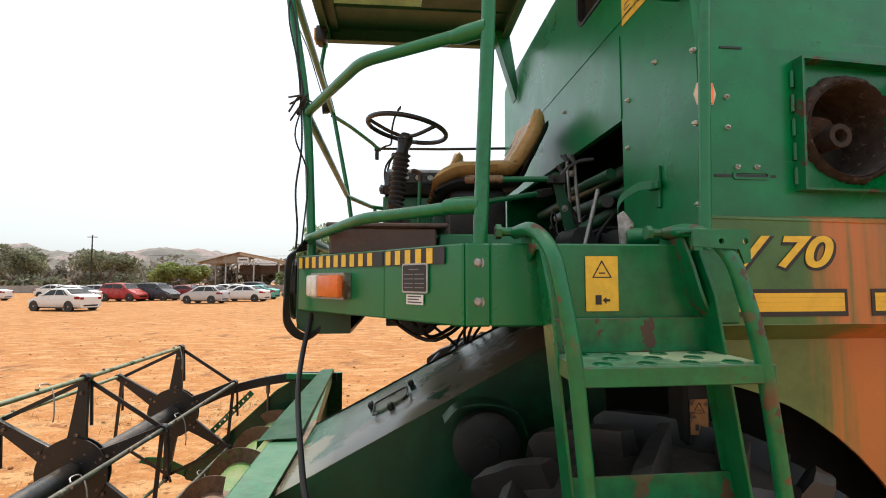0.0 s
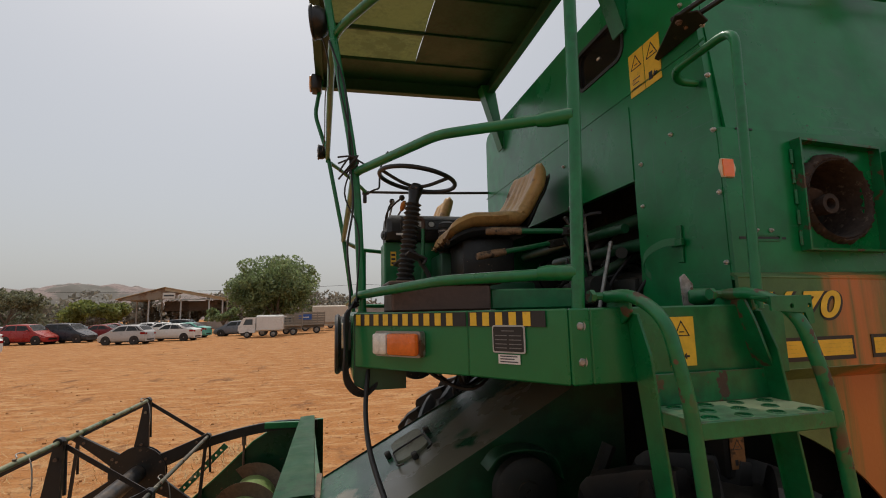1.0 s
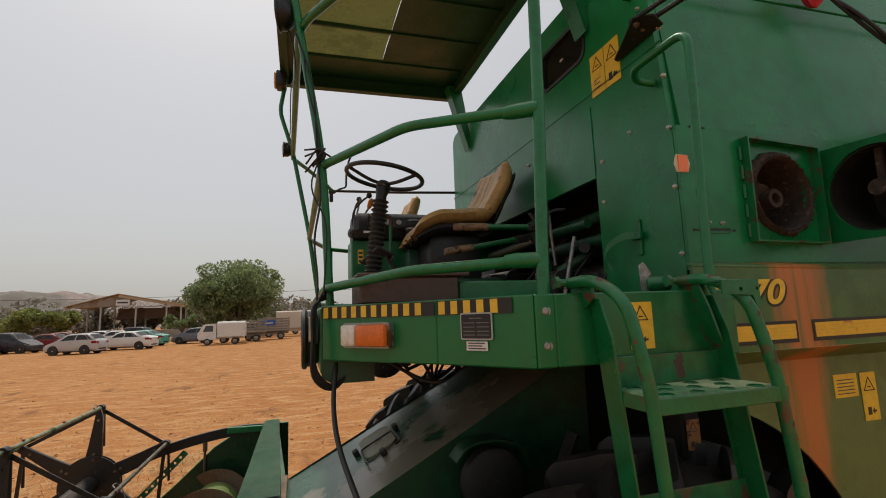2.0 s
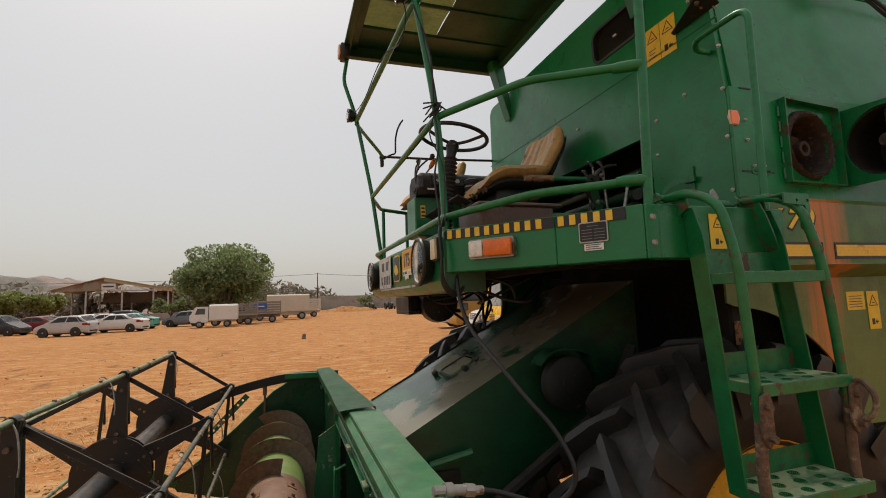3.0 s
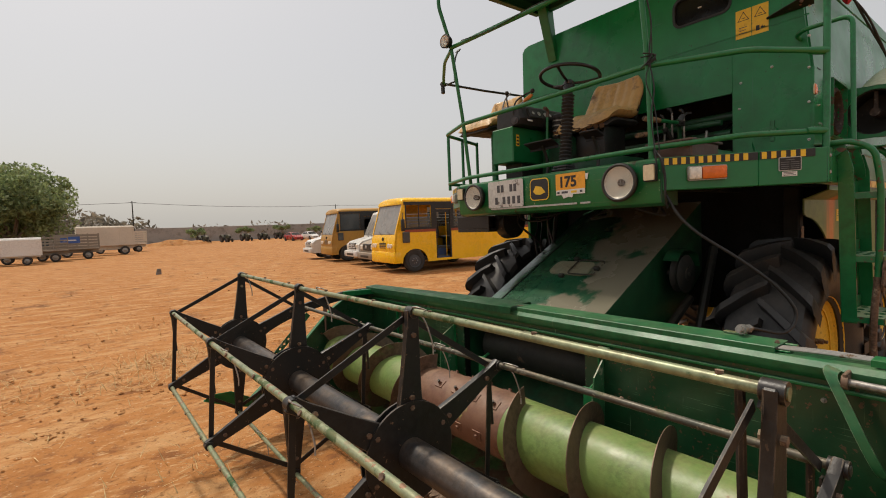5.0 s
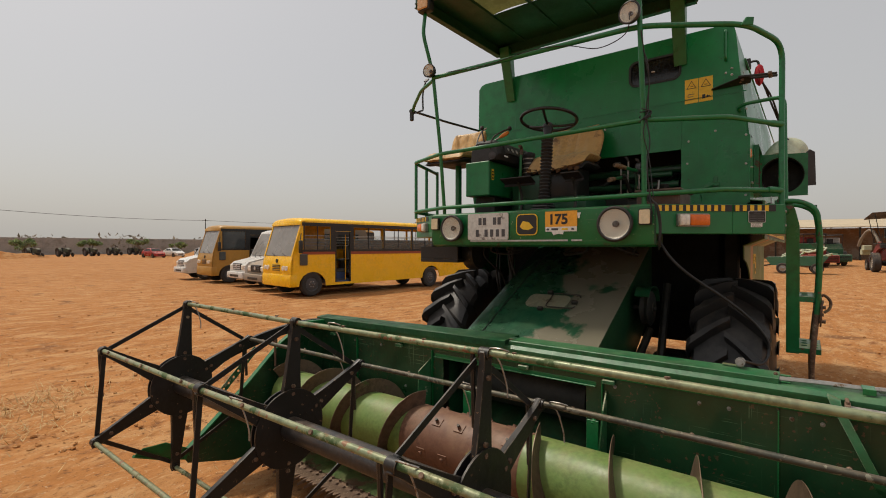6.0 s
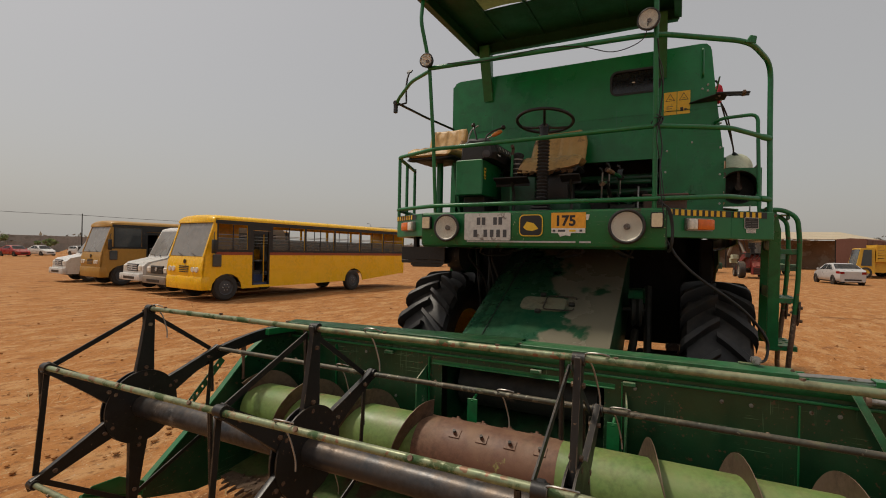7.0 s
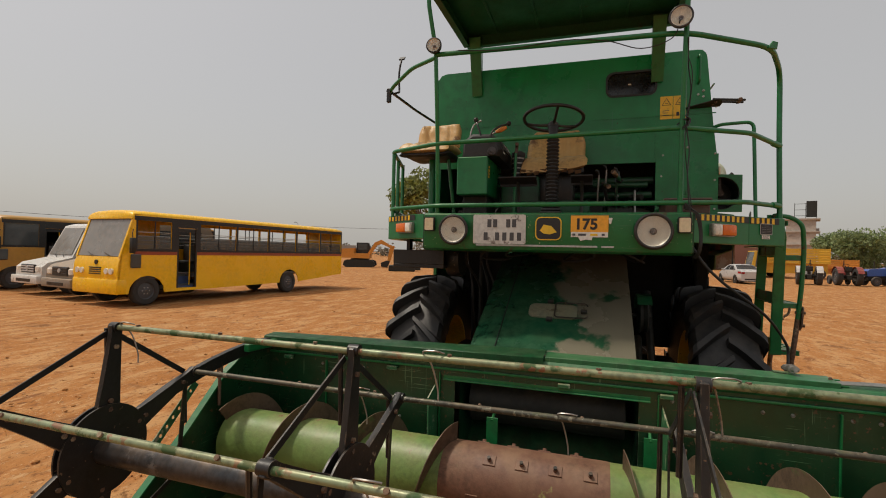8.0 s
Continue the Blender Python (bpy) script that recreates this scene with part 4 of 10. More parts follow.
    decal("reflective_strip", mf, -0.48, 1.838, 0.80, 0.012, DECAL_GREY_L, combine, 0.001, "thin pale reflective strip", z=0.0)
    decal("reflective_strip", mf, 0.345, 1.838, 0.075, 0.012, DECAL_GREY_L, combine, 0.001, "thin pale reflective strip", z=0.0)
    # small square side lamps
    for s in (-1, 1):
        bm = B()
        fill_with_holes(bm, rounded_rect(s * 0.82 - 0.038, 1.935, s * 0.82 + 0.038, 2.035, 0.01), [], 0.02, mf)
        sl = part("marker_lamp", bm, DARK, combine, "square cream marker lamp")
        bm = B()
        fill_with_holes(bm, rounded_rect(s * 0.82 - 0.031, 1.942, s * 0.82 + 0.031, 2.028, 0.008), [], 0.01, mf @ pose(0, 0, 0.02))
        part("lamp_lens", bm, CREAM_LENS, sl)
    # indicator clusters on the chamfers
    for (p, q), swap in ((((-1.238, -0.876), (-0.938, -1.246)), False), (((-0.985, 1.268), (-1.238, 0.876)), True)):
        m = face((p[0], p[1], 0), (q[0] - p[0], q[1] - p[1], 0))
        x0 = 0.125 if not swap else 0.16
        bm = B()
        fill_with_holes(bm, rounded_rect(x0, 1.925, x0 + 0.195, 2.003, 0.01), [], 0.022, m)
        cl = part("indicator_lamp", bm, STEEL, combine, "orange and clear indicator lamp cluster")
        a, b = (LENS, ORANGE) if not swap else (ORANGE, LENS)
        for xa, xb, mt in ((0.006, 0.068, a), (0.070, 0.189, b)) if not swap else ((0.006, 0.125, a), (0.127, 0.189, b)):
            bm = B()
            box(bm, (x0 + xa, 1.931, 0.02), (x0 + xb, 1.997, 0.042), 0.008, m, 2)
            part("lamp_lens", bm, mt, cl)
    # type plate and paper label
    m = face((-0.938, -1.248, 0), (-0.762 + 0.938, -1.503 + 1.248, 0))
    bm = B()
    fill_with_holes(bm, rounded_rect(0.088, 1.950, 0.190, 2.022, 0.006), [], 0.003, m)
    tp = part("type_plate", bm, DECAL_GREY_L, combine, "black metal type plate with worn print")
    bm = B()
    fill_with_holes(bm, rounded_rect(0.092, 1.954, 0.186, 2.018, 0.005), [], 0.001, m @ pose(0, 0, 0.003))
    part("plate_field", bm, DECAL_BLACK, tp)
    for r, z in enumerate((2.006, 1.994, 1.983, 1.972, 1.962)):
        for x, w_ in ((0.098, 0.037), (0.142, 0.038)) if r else ((0.119, 0.040),):
            decal("print_bar", m, x, z, w_, 0.0022, DECAL_GREY_M, tp, 0.0005, z=0.004)
    pl = decal("paper_label", m, 0.104, 1.922, 0.068, 0.024, DECAL_WHITE, combine, 0.001, "small white paper label with grey print")
    for z, w_ in ((1.940, 0.054), (1.933, 0.045), (1.926, 0.056)):
        decal("print_bar", m, 0.110, z, w_, 0.003, DECAL_GREY, pl, 0.0005, z=0.001)
    # bolts of the side post, step edge label
    for z in (2.019, 1.934):
        bolt((-0.727, -1.494, z), (-0.3, -1, 0), combine, 0.013)
    hazard_label(face((-0.487, -1.50, 1.912), (1, 0, 0)), 0.075, 0.122, combine, "yellow warning label with black pictograms")
    # dark frame under the stand
    for y in (-1.2, -0.70, 0.68, 1.12):
        bm = B()
        box(bm, (-1.1 if abs(y) < 1 else -0.6, y - 0.03, 1.90), (0.3, y + 0.03, 2.02), 0.004)
        part("platform_beam", bm, DARK, combine)
    for x, hw in ((-0.9, 1.12), (-0.45, 1.28)):
        bm = B()
        box(bm, (x - 0.03, -hw, 1.905), (x + 0.03, hw, 2.0), 0.004)
        part("platform_beam", bm, DARK, combine)


def rod(name, pts, r, mat, parent, smooth=True, seg=9):
    bm = B()
    tube(bm, curve_pts(pts) if smooth else [Vector(p) for p in pts], r, seg)
    return part(name, bm, mat, parent)


def knob(e, r, mat, parent, name="lever_knob"):
    bm = B()
    lathe(bm, [(r * 0.2, -r), (r * 0.85, -r * 0.5), (r, 0.1 * r), (r * 0.7, 0.8 * r), (r * 0.15, r)], e, 'z', 12)
    return part(name, bm, mat, parent)


def build_controls():
    # steering column: ribbed bellows on a stepped boot, three-spoke wheel
    base, top = Vector((-0.950, 0.0, 2.10)), Vector((-0.879, 0.005, 2.655))
    bm = B()
    pts, rad = [], []
    n = 21
    for i in range(n * 4 + 1):
        u = i / (n * 4)
        pts.append(base + (top - base) * u)
        rad.append(0.043 - 0.003 * u + 0.0075 * math.cos(2 * math.pi * i / 4))
    tube(bm, pts, 0.05, 20, radii=rad)
    col = part("steering_column", bm, BELLOWS, combine, "ribbed black rubber bellows on the steering column", angle=60)
    for k in range(4):
        bm = B()
        w = 0.085 - 0.009 * k
        box(bm, (-0.955 - w, -w, 2.055 + 0.022 * k), (-0.955 + w, w, 2.073 + 0.022 * k), 0.008, None, 2)
        part("column_boot", bm, BELLOWS, col)
    hub = Vector((-0.862, 0.008, 2.745))
    nrm = Vector((0.17, 0.0, 0.985)).normalized()
    bm = B()
    tube(bm, [top - (top - base).normalized() * 0.02, top + Vector((0.004, 0, 0.03)), hub - nrm * 0.02, hub + nrm * 0.015], 0.04, 18, radii=[0.034, 0.030, 0.040, 0.030])
    part("column_cap", bm, BLACK, col)
    ax = nrm.orthogonal().normalized()
    ay = nrm.cross(ax)
    R = 0.215
    bm = B()
    ring = [hub + nrm * 0.055 + (ax * math.cos(2 * math.pi * k / 48) + ay * math.sin(2 * math.pi * k / 48)) * R for k in range(49)]
    tube(bm, ring, 0.0125, 12, cap=False)
    sw = part("steering_wheel", bm, BLACK, combine, "black three-spoke steering wheel", angle=60)
    for k in range(3):
        a = 2 * math.pi * k / 3 + 0.5
        d = ax * math.cos(a) + ay * math.sin(a)
        bm = B()
        tube(bm, curve_pts([hub + nrm * 0.010 + d * 0.02, hub + nrm * 0.020 + d * 0.10, hub + nrm * 0.053 + d * R]), 0.010, 8, radii=None)
        part("spoke", bm, BLACK, sw)
    bm = B()
    tube(bm, [hub - nrm * 0.01, hub + nrm * 0.012, hub + nrm * 0.028], 0.035, 18, radii=[0.042, 0.040, 0.026])
    part("wheel_boss", bm, BLACK, sw)
    # seats
    driver_seat()
    make_seat("passenger_seat", (-0.66, 1.02), 2.635, 0.215)
    # green cabinet that carries the dashboard
    bm = B()
    box(bm, (-0.995, 0.470, 2.225), (-0.46, 0.705, 2.512), 0.008)
    cab = part("control_cabinet", bm, GREEN, combine, "small green steel control cabinet")
    bm = B()
    box(bm, (-0.86, 0.50, 2.06), (-0.52, 0.69, 2.23), 0.006)
    part("cabinet_base", bm, DARK, cab)
    mcab = face((-0.955, 0.4685, 2.355), (1, 0, 0))
    lab = decal("cabinet_label", mcab, 0, 0, 0.036, 0.092, DECAL_YELLOW, cab, 0.001)
    for k in range(3):
        decal("print_bar", mcab, 0.005, 0.010 + 0.027 * k, 0.026, 0.013, DECAL_BLACK, lab, 0.0005, z=0.001)
    # dashboard: moulded black housing with an inset cluster under a clear cover
    bm = B()
    prof = [(0.395, 2.516), (0.372, 2.565), (0.405, 2.650), (0.445, 2.682), (0.60, 2.690), (0.665, 2.640), (0.675, 2.516)]
    rows = []
    for x, sh, up in ((-0.985, 0.86, 2.53), (-0.955, 1.0, 0), (-0.88, 1.0, 0), (-0.60, 1.0, 0), (-0.40, 1.0, 0), (-0.345, 0.90, 2.53)):
        rows.append([bm.verts.new((x, 0.52 + (y - 0.52) * sh, 2.516 + (z - 2.516) * sh)) for y, z in prof])
    for a, b in zip(rows, rows[1:]):
        for k in range(len(prof)):
            q = (k + 1) % len(prof)
            bm.faces.new((a[k], a[q], b[q], b[k]))
    bm.faces.new(rows[0])
    bm.faces.new(rows[-1])
    con = part("dashboard", bm, BLACK_MATT, combine, "dusty black moulded dashboard with a dial cluster")
    d0, d1 = Vector((0, 0.372, 2.565)), Vector((0, 0.405, 2.650))
    up = (d1 - d0).normalized()
    mc = Matrix((Vector((1, 0, 0)), up, Vector((1, 0, 0)).cross(up))).transposed().to_4x4()
    mc.translation = d0
    decal("cluster_bezel", mc, -0.90, 0.008, 0.36, 0.076, BLACK, con, 0.010)
    decal("dial_panel", mc, -0.885, 0.014, 0.33, 0.064, DECAL_GREY, con, 0.002, z=0.0102)
    for x, r in ((-0.845, 0.020), (-0.775, 0.027), (-0.70, 0.027), (-0.635, 0.020), (-0.59, 0.015)):
        bm = B()
        disc(bm, mc @ Vector((x, 0.046, 0.0135)), mc.col[2].xyz, r, 0.003, 20)
        d_ = part("dial", bm, BLACK, con)
        bm = B()
        disc(bm, mc @ Vector((x, 0.046, 0.0155)), mc.col[2].xyz, r * 0.72, 0.001, 18)
        part("dial_face", bm, DECAL_GREY_L, d_)
    decal("paper_label", mc, -0.93, -0.030, 0.060, 0.016, DECAL_WHITE, con, 0.001, z=0.001)
    bm = B()
    disc(bm, (-0.992, 0.44, 2.548), (-1, -0.4, 0), 0.030, 0.03, 18)
    disc(bm, (-1.005, 0.434, 2.548), (-1, -0.4, 0), 0.016, 0.02, 14)
    part("end_knob", bm, DECAL_GREY, con)
    # bent levers at the dashboard's end
    for pts, e in (([(-0.965, 0.48, 2.54), (-0.985, 0.46, 2.63), (-0.975, 0.44, 2.70), (-0.935, 0.39, 2.745), (-0.905, 0.345, 2.765)], (-0.895, 0.335, 2.772)),
                   ([(-0.955, 0.53, 2.54), (-0.970, 0.53, 2.66), (-0.955, 0.56, 2.75), (-0.930, 0.58, 2.795)], (-0.928, 0.583, 2.806)),
                   ([(-0.945, 0.61, 2.53), (-0.950, 0.62, 2.66), (-0.930, 0.60, 2.76), (-0.925, 0.54, 2.80)], None)):
        lev = rod("control_lever", pts, 0.0065, STEEL if e is None else BLACK, combine)
        if e:
            knob(e, 0.019, BLACK, lev)
    lev = rod("control_lever", [(-0.93, 0.58, 2.53), (-0.925, 0.55, 2.62), (-0.905, 0.49, 2.68), (-0.885, 0.435, 2.715)], 0.0065, STEEL, combine)
    bm = B()
    e = Vector((-0.885, 0.435, 2.715))
    tube(bm, [e, e + Vector((0.003, -0.02, 0.009)), e + Vector((0.006, -0.06, 0.026)), e + Vector((0.008, -0.082, 0.036))], 0.017, 12, radii=[0.010, 0.016, 0.018, 0.011])
    part("lever_grip", bm, ORANGE_GRIP, lev, "worn orange hand grip")
    # green lever with a bent red-brown top between column and dashboard
    lev = rod("control_lever", [(-0.78, 0.30, 2.08), (-0.775, 0.30, 2.35), (-0.77, 0.295, 2.58)], 0.011, GREEN, combine)
    bm = B()
    tube(bm, curve_pts([(-0.77, 0.295, 2.57), (-0.772, 0.29, 2.62), (-0.80, 0.285, 2.635), (-0.82, 0.283, 2.632)]), 0.013, 10)
    part("lever_knob", bm, BOARD, lev)
    # clear-topped filter canister behind the column
    bm = B()
    lathe(bm, [(0.050, 0.0), (0.052, 0.03), (0.050, 0.17), (0.055, 0.175), (0.055, 0.20), (0.03, 0.215)], (-0.62, 0.30, 2.40), 'z', 24)
    can = part("filter_canister", bm, BLACK_MATT, combine)
    for z in (2.43, 2.47, 2.51, 2.55):
        bm = B()
        lathe(bm, [(0.0535, 0.0), (0.0535, 0.010)], (-0.62, 0.30, z), 'z', 24)
        part("canister_ring", bm, STEEL, can)
    # hand levers beside the driver's seat, with taped grips, on a quadrant bracket
    for a, b, g in (((-0.600, -0.425, 2.434), (-0.205, -0.490, 2.430), 0.17), ((-0.640, -0.394, 2.315), (-0.225, -0.372, 2.388), 0.15)):
        a, b = Vector(a), Vector(b)
        d = (b - a).normalized()
        lev = rod("hand_lever", [a + d * g * 0.8, b], 0.0135, GREEN, combine, False, 10)
        bm = B()
        tube(bm, [a, a + d * 0.012, a + d * g * 0.45, a + d * g * 0.5, a + d * g], 0.018, 12, radii=[0.016, 0.0195, 0.0185, 0.0205, 0.0175])
        part("lever_grip", bm, GRIP, lev, "grimy tan taped grip")
        bm = B()
        box(bm, (-0.03, -0.014, -0.022), (0.05, 0.014, 0.018), 0.004, oriented(b, d))
        tube(bm, [b + Vector((0, -0.03, 0)), b + Vector((0, 0.03, 0))], 0.011, 8)
        part("lever_bracket", bm, DARK, lev)
    bm = B()
    plate(bm, [(-0.215, -0.470, 2.46), (-0.175, -0.470, 2.465), (-0.155, -0.470, 2.40), (-0.075, -0.470, 2.10), (-0.125, -0.470, 2.09), (-0.185, -0.470, 2.33)], 0.012, 0.003)
    quad = part("lever_quadrant", bm, GREEN_SHADED, combine, "green lever quadrant with a curved steel handle")
    bm = B()
    ribbon(bm, curve_pts([(-0.19, -0.475, 2.41), (-0.15, -0.475, 2.475), (-0.09, -0.475, 2.515), (-0.02, -0.475, 2.525)]), Vector((0, 0.020, 0)), 0.012)
    part("curved_handle", bm, DECAL_GREY, quad)
    for x, z in ((-0.195, 2.43), (-0.155, 2.30), (-0.105, 2.13), (-0.12, 2.46)):
        bolt((x, -0.478, z), (0, -1, 0), quad, 0.013)
    rod("throttle_wire", [(-0.20, -0.46, 2.30), (-0.22, -0.48, 2.25), (-0.205, -0.48, 2.21), (-0.19, -0.47, 2.24), (-0.20, -0.46, 2.29)], 0.004, BLACK, combine)
    # linkage rods, shafts and gear housings in the opening behind
    for a, b, r, mt in (((-0.05, -0.72, 2.405), (-0.05, -0.28, 2.41), 0.022, GREEN_SHADED), ((0.02, -0.76, 2.33), (0.02, 0.10, 2.33), 0.03, GREEN_SHADED), ((0.12, -0.78, 2.47), (0.2, 1.0, 2.47), 0.035, GREEN_SHADED),
                        ((0.05, -0.75, 2.16), (0.12, 1.0, 2.18), 0.04, DARK), ((-0.10, -0.52, 2.2), (0.35, -0.76, 2.46), 0.024, GREEN_SHADED), ((-0.05, -0.68, 2.30), (0.3, -0.2, 2.36), 0.026, DARK),
                        ((-0.16, -0.36, 2.42), (0.02, -0.44, 2.10), 0.016, DARK), ((-0.14, -0.62, 2.06), (-0.06, -0.62, 2.36), 0.010, STEEL), ((0.0, 0.2, 2.1), (0.25, -0.2, 2.5), 0.02, DARK)):
        rod("linkage_rod", [a, b], r, mt, combine, False, 12)
    for y, h in ((-0.325, 2.50), (-0.385, 2.54), (-0.475, 2.515)):
        lev = rod("gear_lever", [(-0.08, y + 0.01, 2.24), (-0.095, y + 0.005, 2.38), (-0.105, y, h)], 0.008, STEEL, combine)
        bm = B()
        tube(bm, [(-0.105, y, h - 0.005), (-0.113, y + 0.012, h + 0.025), (-0.118, y + 0.030, h + 0.034)], 0.013, 10, radii=[0.010, 0.014, 0.010])
        part("lever_knob", bm, BLACK, lev)
    for (x, y, z), (sx, sy, sz) in (((0.0, 0.36, 2.16), (0.3, 0.3, 0.2)), ((0.12, -0.25, 2.16), (0.3, 0.24, 0.16)), ((0.2, 0.75, 2.2), (0.35, 0.4, 0.25)), ((0.10, -0.60, 2.13), (0.22, 0.20, 0.12)), ((-0.12, -0.50, 2.12), (0.10, 0.16, 0.10))):
        bm = B()
        box(bm, (x - sx / 2, y - sy / 2, z - sz / 2), (x + sx / 2, y + sy / 2, z + sz / 2), 0.02, None, 2)
        lathe(bm, [(0.05, -sy / 2 - 0.02), (0.055, sy / 2 + 0.02)], (x, y, z + sz * 0.35), 'y', 16)
        part("gear_housing", bm, DARK, combine)
    random.seed(4)
    for k in range(11):
        y = -0.74 + 0.15 * k
        rod("hydraulic_hose", [(-0.06, y, 2.07), (0.02 + random.uniform(-0.05, 0.1), y + random.uniform(-0.1, 0.1), 2.2), (0.2, y + random.uniform(-0.25, 0.25), 2.28 + random.uniform(-0.1, 0.15)), (0.55, y, 2.3)], random.choice((0.008, 0.011, 0.014)), HOSE, combine)
    # filler cap and latch on the platform's side deck
    bm = B()
    lathe(bm, [(0.02, -0.03), (0.024, -0.02), (0.024, 0.05), (0.018, 0.055)], (-0.315, -1.40, 2.085), 'x', 18)
    part("filler_pipe", bm, GREEN, combine)
    bm = B()
    plate(bm, [(-0.36, -1.41, 2.06), (-0.33, -1.41, 2.06), (-0.325, -1.41, 2.12), (-0.35, -1.41, 2.15), (-0.365, -1.41, 2.14)], 0.006, 0.001)
    part("deck_latch", bm, STEEL, combine)
    # tool box, pedals on bent arms, seat pedestal
    bm = B()
    box(bm, (-1.12, -0.985, 2.062), (-0.775, -0.73, 2.150), 0.006)
    tool = part("tool_box", bm, BOARD, combine, "brown painted steel tool box")
    bm = B()
    box(bm, (-1.13, -0.995, 2.150), (-0.735, -0.72, 2.166), 0.005)
    part("tool_box_lid", bm, BOARD, tool)
    bm = B()
    box(bm, (-0.765, -0.95, 2.062), (-0.42, -0.72, 2.135), 0.006)
    part("deck_box", bm, GREEN, combine, "low green steel box on the deck")
    for y0, y1 in ((0.115, 0.395), (-0.28, -0.13)):
        bm = B()
        yc = (y0 + y1) / 2
        m = Matrix.Translation((-0.90, yc, 2.335)) @ Matrix.Rotation(radians(24), 4, 'Y')
        box(bm, (-0.055, y0 - yc, -0.006), (0.045, y1 - yc, 0.006), 0.004, m)
        box(bm, (0.036, y0 - yc, -0.025), (0.046, y1 - yc, 0.004), 0.003, m)
        ped = part("pedal", bm, BLACK_MATT, combine, "worn dark foot pedal")
        bm = B()
        tube(bm, curve_pts([(-0.89, yc, 2.325), (-0.84, yc, 2.24), (-0.83, yc, 2.15), (-0.86, yc, 2.06)]), 0.012, 8)
        part("pedal_arm", bm, DARK, ped)
    bm = B()
    box(bm, (-0.76, -0.26, 2.06), (-0.28, 0.30, 2.20), 0.02, None, 2)
    box(bm, (-0.70, 0.12, 2.06), (-0.42, 0.42, 2.40), 0.015, None, 2)
    part("seat_pedestal", bm, GREEN_SHADED, combine)


def pad_mesh(bm, m, lx, ly, thick, round_, sag=None, ribs=0, nx=16, ny=28, wob=0.006, seed=0.0):
    """A stuffed pad over [0, lx] x [-ly, ly] of m's xy plane, with a rounded rim and sewn channels along x."""
    top, low = [], []
    for i in range(nx + 1):
        u = i / nx
        ta, ba = [], []
        for k in range(ny + 1):
            v = -1 + 2 * k / ny
            w = ly * (1 - round_ * max(0.0, (u - 0.55) / 0.45) ** 2.2)
            edge = (max(0.0, 1 - abs(v) ** 8) * max(0.0, 1 - abs(2 * u - 1) ** 12)) ** 0.5
            z = sag(u, v) if sag else 0.0
            chan = 0.012 * (abs(math.sin(math.pi * ribs * (v + 1) / 2)) ** 0.6 - 0.7) * edge * (1 if 0.12 < u < 0.9 else 0.3) if ribs else 0.0
            nz = wob * noise.noise((u * 4 + seed, v * 3, seed))
            ta.append(bm.verts.new(m @ Vector((u * lx, w * v, z + thick * 0.5 * edge + chan + nz))))
            ba.append(bm.verts.new(m @ Vector((u * lx, w * v, z - thick * 0.5 * edge + nz))))
        top.append(ta)
        low.append(ba)
    for rows, flip in ((top, False), (low, True)):
        for a, b in zip(rows, rows[1:]):
            for k in range(ny):
                q = (a[k], b[k], b[k + 1], a[k + 1])
                bm.faces.new(q[::-1] if flip else q)
    bmesh.ops.remove_doubles(bm, verts=bm.verts[:], dist=0.0008)
    bmesh.ops.recalc_face_normals(bm, faces=bm.faces[:])
    return bm


def driver_seat():
    """Bucket seat: torn cushion whose front lip hangs down, waisted channelled backrest, black shell."""
    seat = thing_part("driver_seat", combine, "worn tan vinyl driver's seat, torn at its front edge")
    y0 = 0.015

    def lip(u, v):
        return -0.085 * max(0.0, (0.34 - u) / 0.34) ** 1.6 * (1 + 0.25 * v) + 0.02 * v * v
    bm = B()
    m = Matrix.Translation((-0.735, y0, 2.515)) @ Matrix.Rotation(radians(-4), 4, 'Y')
    pad_mesh(bm, m, 0.46, 0.250, 0.075, 0.10, lip, 5, seed=1.3)
    cu = part("cushion", bm, SEAT, seat, angle=70)
    bm = B()
    for k in range(9):
        v = -0.21 + 0.052 * k
        p = Vector((-0.735 + 0.004 * (k % 2), y0 + v, 2.432 + 0.008 * (k % 3)))
        plate(bm, [p, p + Vector((0.012, 0.05, 0.004)), p + Vector((0.022, 0.045, -0.028 - 0.006 * (k % 2))), p + Vector((0.012, 0.006, -0.022))], 0.004)
    part("torn_edge", bm, FOAM, cu, "frayed brown padding")
    bm = B()
    m = Matrix.Translation((-0.300, y0 + 0.02, 2.555)) @ Matrix.Rotation(radians(-62), 4, 'Y')
    pad_mesh(bm, m, 0.355, 0.245, 0.085, 0.26, lambda u, v: 0.030 * v * v - 0.02 * math.sin(math.pi * u), 6, nx=22, seed=4.1)
    part("backrest", bm, SEAT, seat, angle=70)
    bm = B()
    m2 = Matrix.Translation((-0.262, y0 + 0.02, 2.50)) @ Matrix.Rotation(radians(-62), 4, 'Y')
    pad_mesh(bm, m2, 0.36, 0.225, 0.030, 0.22, lambda u, v: 0.02 * v * v, 0)
    m3 = Matrix.Translation((-0.72, y0, 2.470)) @ Matrix.Rotation(radians(-2), 4, 'Y')
    pad_mesh(bm, m3, 0.47, 0.225, 0.060, 0.05, lambda u, v: -0.05 * max(0.0, (0.3 - u) / 0.3) ** 1.5, 0)
    part("seat_shell", bm, BLACK_MATT, seat, angle=60)
    bm = B()
    box(bm, (-0.64, y0 - 0.15, 2.20), (-0.34, y0 + 0.15, 2.45), 0.02, None, 2)
    part("seat_stand", bm, BLACK, seat)


